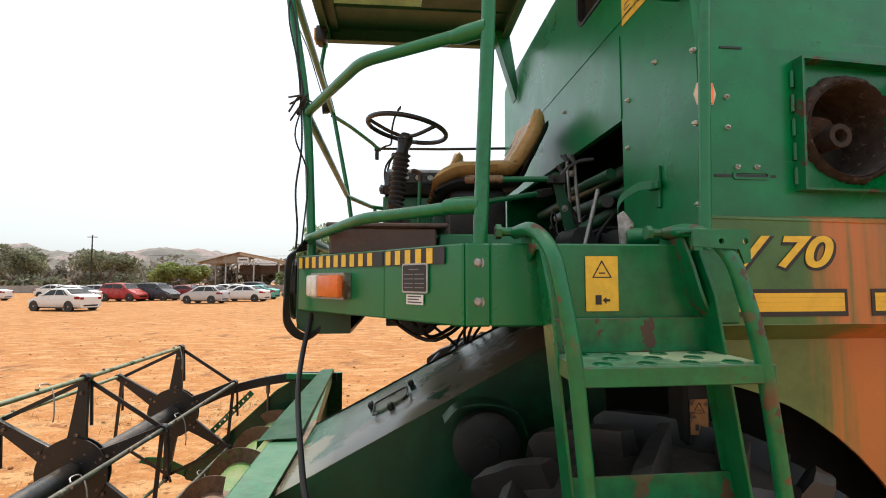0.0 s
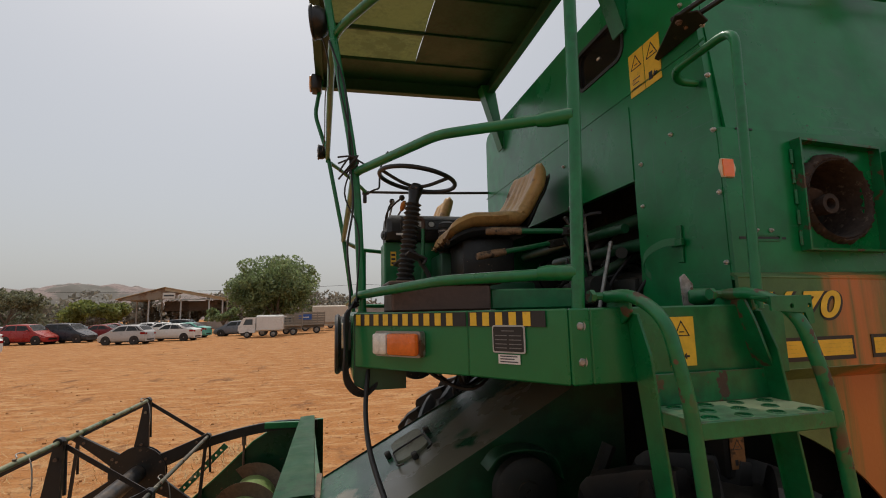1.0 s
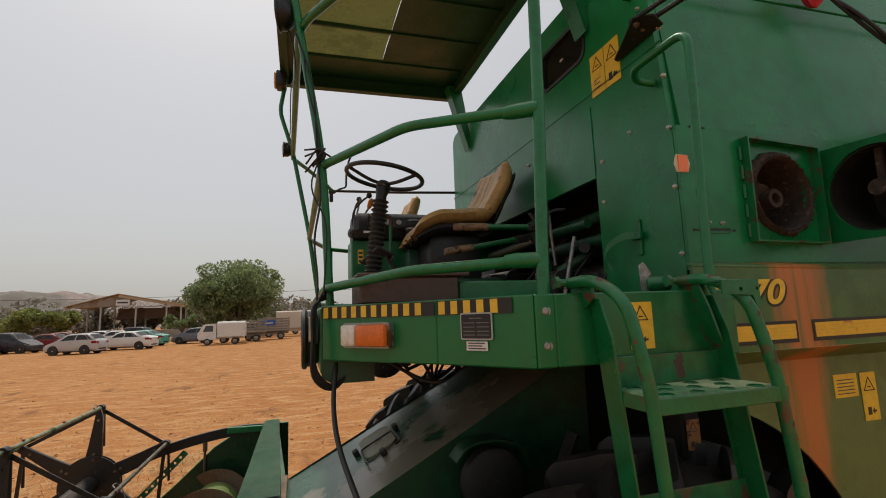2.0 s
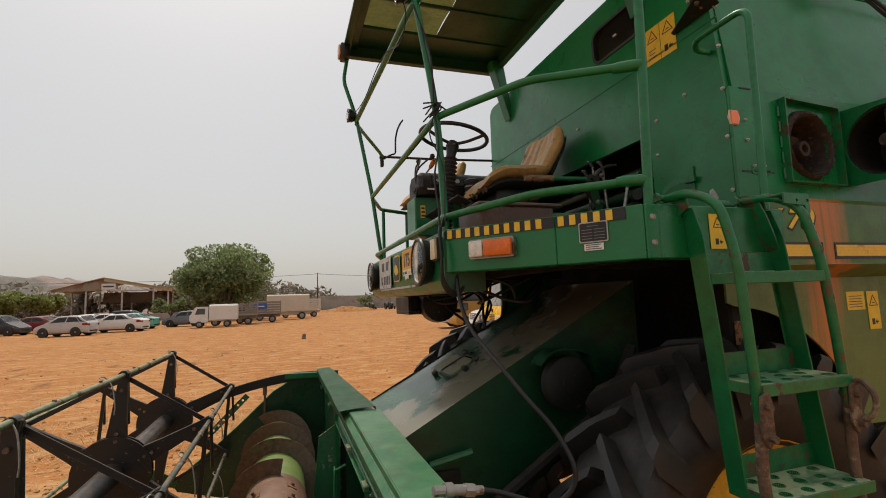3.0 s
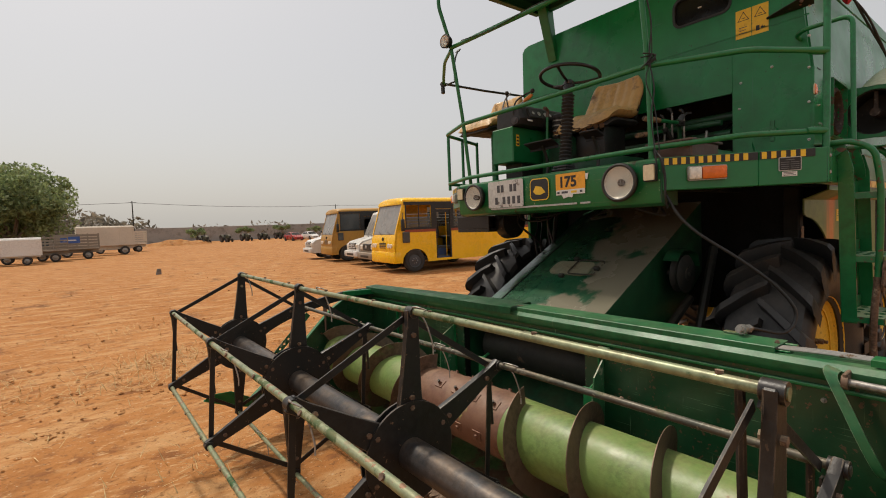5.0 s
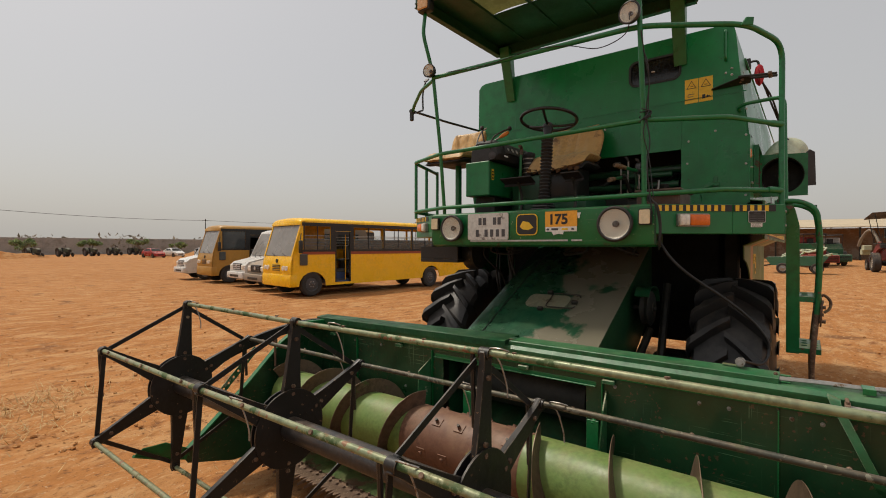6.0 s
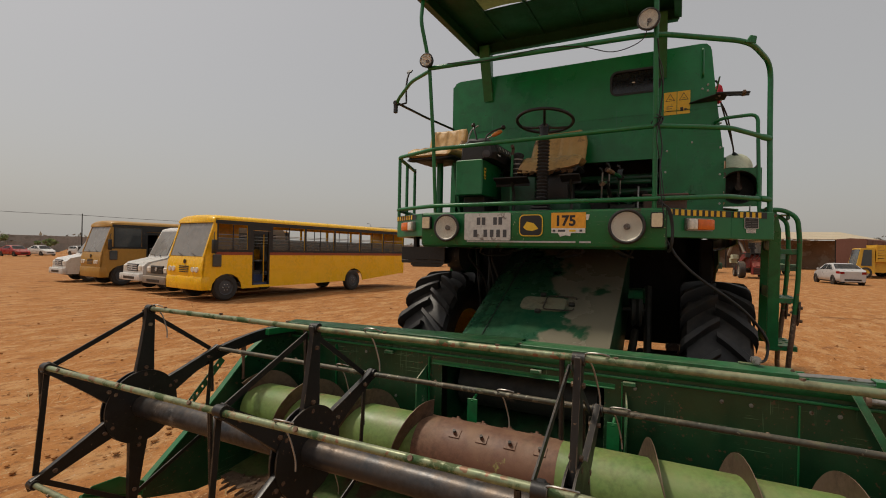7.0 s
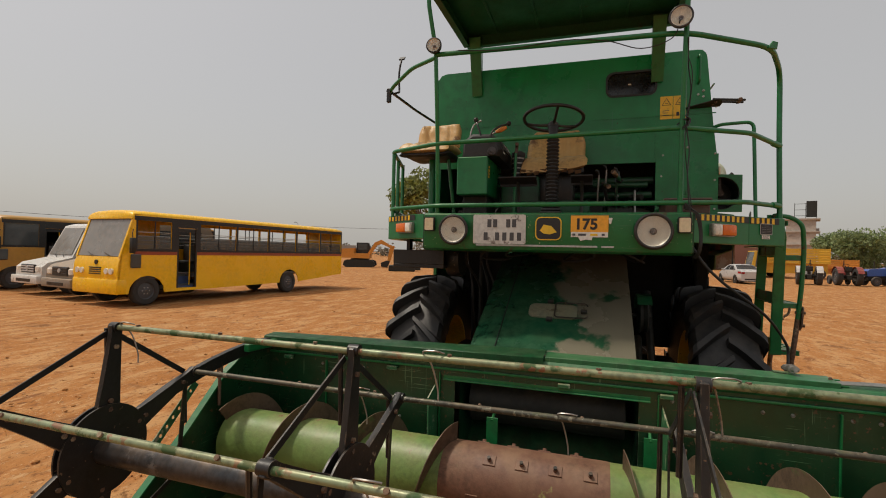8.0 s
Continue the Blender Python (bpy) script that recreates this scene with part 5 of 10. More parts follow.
def make_seat(name, xy, z, hw):
    """A small worn seat: thin split cushion, low backrest, dark shell, post."""
    x, y = xy
    seat = thing_part(name, combine, "worn tan vinyl seat with torn dusty padding")
    bm = B()
    m = Matrix.Translation((x - 0.27, y, z)) @ Matrix.Rotation(radians(-3), 4, 'Y')
    pad_mesh(bm, m, 0.44, hw, 0.075, 0.05, lambda u, v: -0.04 * max(0.0, (0.25 - u) / 0.25) ** 1.6, 4, seed=7.0)
    part("cushion", bm, SEAT, seat, angle=70)
    bm = B()
    m = Matrix.Translation((x + 0.15, y, z + 0.05)) @ Matrix.Rotation(radians(-72), 4, 'Y')
    pad_mesh(bm, m, 0.24, hw * 0.92, 0.075, 0.16, lambda u, v: 0.02 * v * v, 4, nx=16, seed=9.0)
    part("backrest", bm, SEAT, seat, angle=70)
    bm = B()
    m = Matrix.Translation((x - 0.26, y, z - 0.045))
    pad_mesh(bm, m, 0.43, hw * 0.96, 0.055, 0.05, lambda u, v: -0.03 * max(0.0, (0.3 - u) / 0.3) ** 1.5, 0)
    part("seat_shell", bm, BLACK_MATT, seat, angle=60)
    bm = B()
    tube(bm, [(x, y, FLOOR_Z - 0.01), (x, y, z - 0.06)], 0.03, 12)
    tube(bm, [(x, y - 0.14, z - 0.07), (x + 0.02, y - 0.2, FLOOR_Z)], 0.015, 8)
    part("seat_stand", bm, GREEN, seat)


def thing_part(name, parent, label):
    """An empty part that holds its own pieces."""
    ob = new(name)
    ob.parent = parent
    ob.empty_display_size = 0.1
    return tagged(ob, label)


def build_canopy():
    z0, z1 = 3.775, 3.785
    xa, xb, ya, yb = -1.42, -0.13, -0.91, 0.89
    xp = xb - 0.62  # pale panels lie in front of a plain green strip
    yp = yb - 0.30

    def zz(x):
        return z0 + (z1 - z0) * (x - xa) / (xb - xa) + 0.05
    bm = B()
    plate(bm, [(xp, ya, zz(xp)), (xb, ya, zz(xb)), (xb, yb, zz(xb)), (xp, yb, zz(xp))], 0.010)
    plate(bm, [(xa, yp, zz(xa)), (xp, yp, zz(xp)), (xp, yb, zz(xp)), (xa, yb, zz(xa))], 0.010)
    box(bm, (xa, ya, zz(xa) - 0.03), (xa + 0.09, yb, zz(xa) + 0.006), 0.004)
    can = part("canopy", bm, CANOPY_GREEN, combine, "green sheet-metal canopy with pale panels over the driver's stand")
    ribs = [ya + 0.02 + (yp - ya - 0.02) * k / 4 for k in range(5)]
    for y in ribs:
        bm = B()
        p, q = Vector((xa, y, zz(xa))), Vector((xb, y, zz(xb)))
        box(bm, (0.02, -0.010, -0.016), ((q - p).length - 0.02, 0.010, 0.012), 0.003, oriented(p, q - p))
        part("canopy_rib", bm, CANOPY_GREEN, can)
    for y0, y1 in zip(ribs, ribs[1:]):
        bm = B()
        n_ = 8
        rows = []
        for i in range(n_ + 1):
            x = xa + 0.06 + (xp - xa - 0.06) * i / n_
            rows.append([bm.verts.new((x, y0 + (y1 - y0) * j / 6, zz(x) + 0.006 + 0.012 * math.sin(math.pi * j / 6) + 0.006 * noise.noise((x * 4, y0 * 9 + j * 0.4, 2)))) for j in range(7)])
        for u, v in zip(rows, rows[1:]):
            for j in range(6):
                bm.faces.new((u[j], u[j + 1], v[j + 1], v[j]))
        bmesh.ops.solidify(bm, geom=bm.faces[:], thickness=0.004)
        part("canopy_panel", bm, PANEL, can, "faded olive translucent panel", angle=60)
    for a, b, h in (((xa, ya, z0), (xb, ya, z1), 0.03), ((xa, yb, z0), (xb, yb, z1), 0.045), ((xa, ya, z0), (xa, yb, z0), 0.03), ((xb, ya, z1), (xb, yb, z1), 0.05)):
        bm = B()
        L = (Vector(b) - Vector(a)).length
        box(bm, (-0.01, -0.010, -h), (L + 0.01, 0.010, 0.07), 0.005, oriented(a, Vector(b) - Vector(a)))
        box(bm, (0, -0.028, -h - 0.006), (L, 0.028, -h + 0.004), 0.003, oriented(a, Vector(b) - Vector(a)))
        part("canopy_rim", bm, CANOPY_GREEN, can)
    for y in (-0.78, 0.80):
        bm = B()
        plate(bm, [(-0.20, y - 0.05, 3.79), (-0.20, y + 0.05, 3.79), (-0.047, y + 0.045, 3.29), (-0.047, y - 0.045, 3.29)], 0.010)
        plate(bm, [(-0.20, y - 0.05, 3.79), (-0.10, y - 0.05, 3.79), (-0.037, y - 0.045, 3.40), (-0.047, y - 0.045, 3.29)], 0.006)
        plate(bm, [(-0.20, y + 0.05, 3.79), (-0.10, y + 0.05, 3.79), (-0.037, y + 0.045, 3.40), (-0.047, y + 0.045, 3.29)], 0.006)
        part("canopy_strut", bm, GREEN, combine)
    # corner lamp
    bm = B()
    box(bm, (-1.475, 0.72, 3.645), (-1.405, 0.84, 3.755), 0.012, None, 2)
    cl = part("corner_lamp", bm, BLACK, combine, "square cream corner lamp under the canopy")
    bm = B()
    box(bm, (-1.49, 0.73, 3.655), (-1.473, 0.83, 3.745), 0.008)
    part("lamp_lens", bm, ORANGE_PALE, cl)
    bm = B()
    box(bm, (-1.465, -0.86, 3.66), (-1.405, -0.74, 3.76), 0.012, None, 2)
    cl = part("corner_lamp", bm, BLACK, combine, "square cream corner lamp under the canopy")
    bm = B()
    box(bm, (-1.48, -0.85, 3.67), (-1.463, -0.75, 3.75), 0.008)
    part("lamp_lens", bm, LENS, cl)


def build_rails():
    def rail(pts, r=0.0155, name="guard_rail", mat=GREEN_RAIL, bend=0.07):
        bm = B()
        tube(bm, rounded(pts, bend), r, 12)
        return part(name, bm, mat, combine)
    rail([(-1.205, -0.80, 2.05), (-1.228, -0.80, 2.6), (-1.317, -0.80, 3.135), (-1.41, -0.80, 3.78)], name="front_post", bend=0.2)
    rail([(-1.175, 0.79, 2.05), (-1.25, 0.78, 2.6), (-1.36, 0.77, 3.18), (-1.45, 0.80, 3.48), (-1.43, 0.80, 3.60), (-1.40, 0.80, 3.78)], r=0.0145, name="front_post", bend=0.06)
    rail([(-1.36, 0.77, 3.15), (-1.317, -0.80, 3.135), (-1.05, -1.32, 3.10), (-0.685, -1.478, 3.07), (-0.695, -1.478, 2.6), (-0.727, -1.482, 1.91)], r=0.0165, name="side_post", bend=0.12)
    rail([(-0.697, -1.478, 2.562), (-1.005, -1.226, 2.585), (-1.232, -0.80, 2.585), (-1.25, 0.78, 2.56), (-1.10, 1.19, 2.55), (-0.62, 1.31, 2.52)], bend=0.05)
    rail([(-0.715, -1.478, 2.15), (-1.0, -1.21, 2.15), (-1.22, -0.82, 2.125), (-1.22, 0.78, 2.12), (-1.08, 1.21, 2.11), (-0.6, 1.31, 2.10)], bend=0.05)
    for x, y in ((-1.08, 1.19), (-0.86, 1.25), (-0.62, 1.31)):
        rail([(x, y, 2.05), (x, y, 2.54)], r=0.014, name="rail_upright")
    # flattened ends and cable ties
    for p in ((-0.697, -1.478, 2.562), (-0.715, -1.478, 2.15)):
        bm = B()
        tube(bm, [p, (p[0] - 0.055, p[1] + 0.046, p[2] + 0.003), (p[0] - 0.075, p[1] + 0.063, p[2] + 0.004)], 0.02, 14, radii=[0.0205, 0.0205, 0.0165])
        part("rail_socket", bm, GREEN_RAIL, combine)
    rail([(-0.04, -1.19, 2.85), (-0.12, -1.19, 2.85), (-0.17, -1.24, 2.862), (-0.155, -1.475, 2.875), (-0.195, -1.49, 2.05)], r=0.0135, name="grab_rail", bend=0.06)
    # bracket plate at the rail's upper bend
    bm = B()
    plate(bm, [(-1.07, -1.29, 3.09), (-1.03, -1.35, 3.09), (-1.03, -1.355, 3.135), (-1.06, -1.32, 3.135)], 0.012, 0.003)
    part("bend_bracket", bm, GREEN_RAIL, combine)
    # far side: bent arm, stay rod to the tank, and the bare mirror stub
    rail([(-1.36, 0.77, 3.13), (-1.25, 0.99, 3.12), (-1.10, 1.20, 3.06), (-1.06, 1.25, 3.03)], r=0.014, name="mirror_arm", bend=0.06)
    rail([(-1.07, 1.245, 3.035), (-0.55, 1.235, 3.04), (-0.03, 1.20, 3.05)], r=0.011, name="stay_rod", mat=BLACK)
    rail([(-1.045, 1.23, 3.02), (-1.00, 1.20, 3.045), (-0.955, 1.215, 3.06), (-0.95, 1.225, 3.20), (-0.93, 1.225, 3.29), (-0.90, 1.225, 3.35)], r=0.008, name="mirror_stub", mat=BLACK, bend=0.03)
    bm = B()
    plate(bm, [(-0.905, 1.20, 3.345), (-0.905, 1.25, 3.345), (-0.880, 1.25, 3.375), (-0.880, 1.20, 3.375)], 0.012, 0.003)
    part("mirror_clamp", bm, BLACK, combine)
    bm = B()
    box(bm, (-1.085, 1.235, 2.945), (-1.055, 1.268, 3.055), 0.006)
    tube(bm, [(-1.09, 1.25, 3.03), (-1.04, 1.25, 3.03)], 0.017, 8)
    part("mirror_clamp", bm, BLACK, combine)
    # round work lamps on the posts
    lamp_round((-1.41, 0.765, 3.19), (-1, -0.1, 0), 0.05, 0.05, combine)
    lamp_round((-1.38, -0.76, 3.20), (-1, 0.15, -0.05), 0.062, 0.05, combine)
    # loose wiring
    random.seed(11)
    def wire(pts, r=0.004, mat=HOSE, name="cable"):
        bm = B()
        tube(bm, curve_pts(pts), r, 6)
        part(name, bm, mat, combine)
    wire([(-1.38, -0.76, 3.20), (-1.34, -0.72, 3.10), (-1.33, -0.55, 3.06), (-1.35, -0.35, 3.12), (-1.36, -0.1, 3.15), (-1.37, 0.3, 3.13), (-1.39, 0.6, 3.15)], 0.003)
    wire([(-1.33, -0.81, 3.10), (-1.28, -0.82, 2.95), (-1.26, -0.84, 2.80), (-1.25, -0.82, 2.62), (-1.24, -0.84, 2.45), (-1.26, -0.83, 2.3), (-1.25, -0.84, 2.15), (-1.26, -0.86, 2.0)], 0.004)
    wire([(-1.30, -0.79, 3.05), (-1.29, -0.84, 2.9), (-1.24, -0.83, 2.65), (-1.27, -0.81, 2.5), (-1.22, -0.83, 2.35), (-1.23, -0.86, 2.1)], 0.003)
    for k in range(5):
        a = random.uniform(0, 6.28)
        c = Vector((-1.235, -0.805, 2.61))
        wire([c + Vector((0.03 * math.cos(a), 0.03 * math.sin(a), -0.03)), c + Vector((-0.035 * math.sin(a), 0.035 * math.cos(a), 0.0)), c + Vector((0.035 * math.sin(a), -0.035, 0.025)), c + Vector((0.06 * math.cos(a), 0.05 * math.sin(a), -0.05 + 0.02 * k))], 0.0035, HOSE, "cable_tie")
    # bundle of black cable round the left bumper corner
    for k in range(5):
        o = 0.010 * k
        wire([(-1.22, -0.82, 2.13 - 0.01 * k), (-1.255 - o * 0.3, -0.875 - o * 0.3, 2.06), (-1.262 - o * 0.2, -0.90 - o * 0.3, 1.95), (-1.255 - o * 0.3, -0.90 - o * 0.2, 1.85 - o * 0.5), (-1.20, -0.885, 1.80 - o * 0.4), (-1.12, -0.86, 1.86)], 0.0042, HOSE, "cable_loop")


def punched_sheet(bm, x0, x1, y0, y1, z, rows, r, thick=0.005, n=16):
    """A sheet cut into strips of cells, each cell pierced by a round hole; gives the holes' centres."""
    dy = (y1 - y0) / len(rows)
    out = []
    for i, (count, shift) in enumerate(rows):
        ya, yb = y1 - dy * (i + 1), y1 - dy * i
        w = (x1 - x0 - 0.02) / 4
        start = x0 + 0.01 + w * shift
        for a, b in ((x0, start), (start + w * count, x1)):
            bm.faces.new([bm.verts.new(p) for p in ((a, ya, z), (b, ya, z), (b, yb, z), (a, yb, z))])
        for k in range(count):
            cx, cy = start + w * (k + 0.5), (ya + yb) / 2
            inner, outer = [], []
            for q in range(n):
                c, sn = math.cos(2 * math.pi * (q + 0.5) / n), math.sin(2 * math.pi * (q + 0.5) / n)
                f = 1 / max(abs(c), abs(sn))
                inner.append(bm.verts.new((cx + r * c, cy + r * sn, z)))
                outer.append(bm.verts.new((cx + w / 2 * c * f, cy + dy / 2 * sn * f, z)))
            for q in range(n):
                e = (q + 1) % n
                p, o = outer[q].co, outer[e].co
                if abs(p.x - o.x) > 1e-6 and abs(p.y - o.y) > 1e-6:
                    v = bm.verts.new((cx + math.copysign(w / 2, p.x + o.x - 2 * cx), cy + math.copysign(dy / 2, p.y + o.y - 2 * cy), z))
                    bm.faces.new((inner[q], outer[q], v, outer[e], inner[e]))
                else:
                    bm.faces.new((inner[q], outer[q], outer[e], inner[e]))
            out.append((cx, cy))
    bmesh.ops.remove_doubles(bm, verts=bm.verts[:], dist=0.0005)
    bmesh.ops.recalc_face_normals(bm, faces=bm.faces[:])
    ext = bmesh.ops.extrude_face_region(bm, geom=bm.faces[:])
    bmesh.ops.translate(bm, verts=[g for g in ext["geom"] if isinstance(g, bmesh.types.BMVert)], vec=(0, 0, -thick))
    return out


def build_ladder():
    lad = thing_part("boarding_ladder", combine, "green steel boarding ladder with punched treads, paint chipped to rust")

    def lean(x0, x1, z):
        """The ladder leans backward a little towards its foot."""
        return x0 + (x1 - x0) * (2.08 - z) / 0.98
    for xt, xl, s in ((-0.600, -0.508, 1), (-0.245, -0.105, -1)):
        zl = 1.115
        # bent stringer: a wide web, a turned flange, a horn that curves up to the hinge
        bm = B()
        plate(bm, [(xt, -1.500, 2.05), (xt, -1.545, 2.045), (lean(xt, xl, 1.95), -1.566, 1.95), (xl, -1.570, zl), (xl, -1.503, zl), (lean(xt, xl, 1.95), -1.505, 1.95)], 0.007, 0.0015)
        plate(bm, [(xt, -1.503, 2.04), (xt + s * 0.012, -1.503, 2.04), (xl + s * 0.012, -1.503, zl), (xl, -1.503, zl)], 0.006)
        part("stringer", bm, GREEN, lad)
        # round handrail, hooked over the platform's edge
        bm = B()
        pts = [(xt - 0.035, -1.468, 2.088), (xt - 0.025, -1.56, 2.092), (xt - 0.01, -1.652, 2.04), (lean(xt - 0.004, xl, 1.86), -1.672, 1.86), (lean(xt - 0.01, xl, 1.6), -1.668, 1.60), (lean(xt - 0.012, xl, 1.36), -1.655, 1.36)]
        tube(bm, rounded(pts, 0.075, 6), 0.0150, 14)
        part("handrail", bm, GREEN_CHIPPED, lad)
        # rusty folding leg below the rail
        bm = B()
        tube(bm, curve_pts([(lean(xt - 0.012, xl, 1.38), -1.657, 1.38), (lean(xt, xl, 1.2) - 0.01, -1.642, 1.20), (xl + 0.015, -1.632, 1.0), (xl + 0.03, -1.640, 0.86)]), 0.0165, 12)
        part("lower_rail", bm, RUST, lad, "rust-brown lower rail")
        bm = B()
        xc = lean(xt - 0.012, xl, 1.40)
        plate(bm, [(xc - 0.022, -1.682, 1.455), (xc + 0.005, -1.688, 1.47), (xc + 0.022, -1.682, 1.44), (xc + 0.030, -1.676, 1.33), (xc + 0.008, -1.674, 1.30), (xc - 0.020, -1.676, 1.34)], 0.010, 0.002)
        tube(bm, [(xc, -1.70, 1.425), (xc, -1.64, 1.425)], 0.011, 8)
        tube(bm, [(xc + 0.008, -1.70, 1.335), (xc + 0.008, -1.64, 1.335)], 0.011, 8)
        part("pivot_clamp", bm, RUST, lad)
        # hinge: rusty ear on the platform with a pin
        bm = B()
        plate(bm, [(xt - 0.012, -1.44, 2.10), (xt - 0.012, -1.53, 2.105), (xt - 0.012, -1.54, 2.05), (xt - 0.012, -1.50, 2.02), (xt - 0.012, -1.44, 2.05)], 0.009, 0.002)
        tube(bm, [(xt - 0.075, -1.470, 2.090), (xt + 0.02, -1.470, 2.090)], 0.010, 8)
        tube(bm, [(xt - 0.082, -1.470, 2.090), (xt - 0.070, -1.470, 2.090)], 0.017, 6)
        part("hinge_bracket", bm, GREEN_CHIPPED, lad)
    # locking plate with two holes on the rear rail's bend, and its rusty gusset
    bm = B()
    m = face((-0.335, -1.652, 2.028), (1, 0, 0))
    fill_with_holes(bm, [(0.0, 0.018), (0.0, 0.050), (0.116, 0.052), (0.118, -0.012), (0.104, -0.016), (0.094, 0.012)], [circle(0.058, 0.028, 0.006, 8)[::-1], circle(0.108, 0.028, 0.006, 8)[::-1]], 0.006, m)
    box(bm, (0.0, 0.046, -0.05), (0.122, 0.052, 0.003), 0.001, m)
    part("locking_plate", bm, GREEN, lad, angle=20)
    bm = B()
    ribbon(bm, curve_pts([(-0.275, -1.492, 2.085), (-0.262, -1.510, 2.02), (-0.248, -1.520, 1.95), (-0.222, -1.512, 1.905), (-0.195, -1.500, 1.895)]), Vector((0, 0.032, 0)), 0.007)
    part("stringer_gusset", bm, GREEN_CHIPPED, lad, "chipped gusset rusted through its paint")
    for z, x0, x1 in ((1.823, -0.572, -0.205), (1.487, -0.542, -0.160), (1.155, -0.512, -0.115)):
        yb = -1.512
        bm = B()
        holes = punched_sheet(bm, x0, x1, yb - 0.165, yb, z, ((4, 0.0), (3, 0.5), (4, 0.0)), 0.0145)
        step = part("tread", bm, TREAD, lad, "worn green punched tread, lightened for the sky above", angle=20)
        for cx, cy in holes:
            bm = B()
            lathe(bm, [(0.0143, -0.014), (0.0143, 0.002), (0.0160, 0.0028), (0.0190, 0.0004), (0.0165, -0.014)], (cx, cy, z), 'z', 16, closed=True)
            part("tread_collar", bm, GREEN, step)
        bm = B()
        box(bm, (x0, yb - 0.169, z - 0.036), (x1 + 0.012, yb - 0.164, z), 0.002)
        box(bm, (x0 - 0.002, yb - 0.165, z - 0.034), (x0 + 0.003, yb, z - 0.001), 0.001)
        box(bm, (x0, yb - 0.003, z), (x1, yb + 0.002, z + 0.075), 0.002)
        part("tread_lip", bm, GREEN_CHIPPED, lad)
    bm = B()
    tube(bm, curve_pts([(-0.150, -1.665, 1.44), (-0.150, -1.70, 1.47), (-0.150, -1.735, 1.43), (-0.150, -1.73, 1.38), (-0.150, -1.70, 1.35)]), 0.009, 8)
    part("ladder_hook", bm, RUST, lad)


def build_body_side():
    ms = face((0, -1.36, 0), (1, 0, 0))
    bm = B()
    fill_with_holes(bm, [(-0.12, 2.140), (4.4, 2.05), (4.4, 1.864), (-0.12, 1.864)], [], 0.012, ms @ pose(0, 0, -0.012))
    panel = part("side_panel", bm, GREEN_SIDE, combine, "faded green lower side panel streaked with rust", angle=20)
    # the lower sheet is set in under a slanting shoulder and cut out round the wheel
    ml = face((0, -1.237, 0), (1, -0.004, 0))
    ring = [(-0.13, 1.815), (1.85, 1.815), (1.85, 1.12), (0.64, 1.14)]
    for k in range(12):
        a = radians(26 + 61 * k / 11)
        ring.append((-0.13 + 0.84 * math.cos(a), 0.80 + 0.90 * math.sin(a)))
    ring += [(-0.13, 1.715)]
    bm = B()
    fill_with_holes(bm, ring, [], 0.010, ml @ pose(0, 0, -0.010))
    part("lower_sheet", bm, GREEN_LOWER, panel, angle=20)
    bm = B()
    plate(bm, [(-0.122, -1.359, 1.866), (1.85, -1.359, 1.866), (1.85, -1.245, 1.812), (-0.13, -1.237, 1.812)], 0.008)
    part("panel_shoulder", bm, GREEN_LOWER, panel)
    bm = B()
    plate(bm, [(-0.12, -1.360, 2.140), (4.4, -1.360, 2.05), (4.4, -1.262, 2.16), (-0.05, -1.262, 2.16)], 0.008)
    part("panel_ledge", bm, GREEN_SIDE, panel)
    # yellow band on black, in two lengths
    for x0, x1 in ((-0.115, 0.292), (0.362, 3.865)):
        decal("black_band", ms, x0, 1.884, x1 - x0, 0.072, DECAL_BLACK, panel, 0.0015, z=0.001)
    for x0, x1 in ((-0.09, 0.282), (0.372, 1.6), (1.65, 3.8)):
        for k in range(4):
            decal("yellow_band", ms, x0, 1.897 + 0.0122 * k, x1 - x0, 0.0119, DECAL_BAND, panel, 0.001, z=0.0025)
    lettering("model_shadow", "W 70", DECAL_BLACK, panel, ms @ pose(-0.116, 2.012, 0.0015) @ Matrix.Diagonal((1.38, 1, 1, 1)), 0.082, 0.001, shear=0.25, weight=0.007)
    lettering("model_number", "W 70", DECAL_YELLOW, panel, ms @ pose(-0.120, 2.016, 0.003) @ Matrix.Diagonal((1.38, 1, 1, 1)), 0.082, 0.001, shear=0.25, weight=0.003)
    hazard_label(ml @ pose(0.736, 1.561, 0.001), 0.082, 0.178, panel, "yellow warning label with black pictograms")
    nl = decal("warning_label", ml, 0.598, 1.655, 0.122, 0.085, DECAL_YELLOW, panel, 0.002, "yellow label with fine black print")
    for k in range(5):
        decal("print_bar", ml, 0.612, 1.667 + 0.0125 * k, 0.09, 0.0035, DECAL_GREY, nl, 0.0005, z=0.0022)
    # inner arch and chassis, near-black to stand in for the shade there
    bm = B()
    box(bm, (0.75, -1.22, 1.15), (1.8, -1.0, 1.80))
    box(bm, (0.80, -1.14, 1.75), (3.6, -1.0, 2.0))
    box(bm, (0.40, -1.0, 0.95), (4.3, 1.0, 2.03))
    part("chassis_body", bm, SHADE_SEAM_BLACK, combine)
    hazard_label(face((-0.060, -1.20, 1.535), (1, 0, 0)), 0.055, 0.10, combine, "faded orange warning label, darkened for the shade of the wheel arch", False, DECAL_FADED_SHADE)
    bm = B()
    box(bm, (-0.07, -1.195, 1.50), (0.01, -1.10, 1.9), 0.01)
    part("arch_bracket", bm, SHADE_SEAM_BLACK, combine)
    bm = B()
    lathe(bm, [(0.10, -1.15), (0.10, 1.05)], (-0.13, 0, 0.775), 'y', 20)
    box(bm, (-0.28, -0.95, 0.62), (0.02, -0.62, 0.95), 0.03, None, 2)
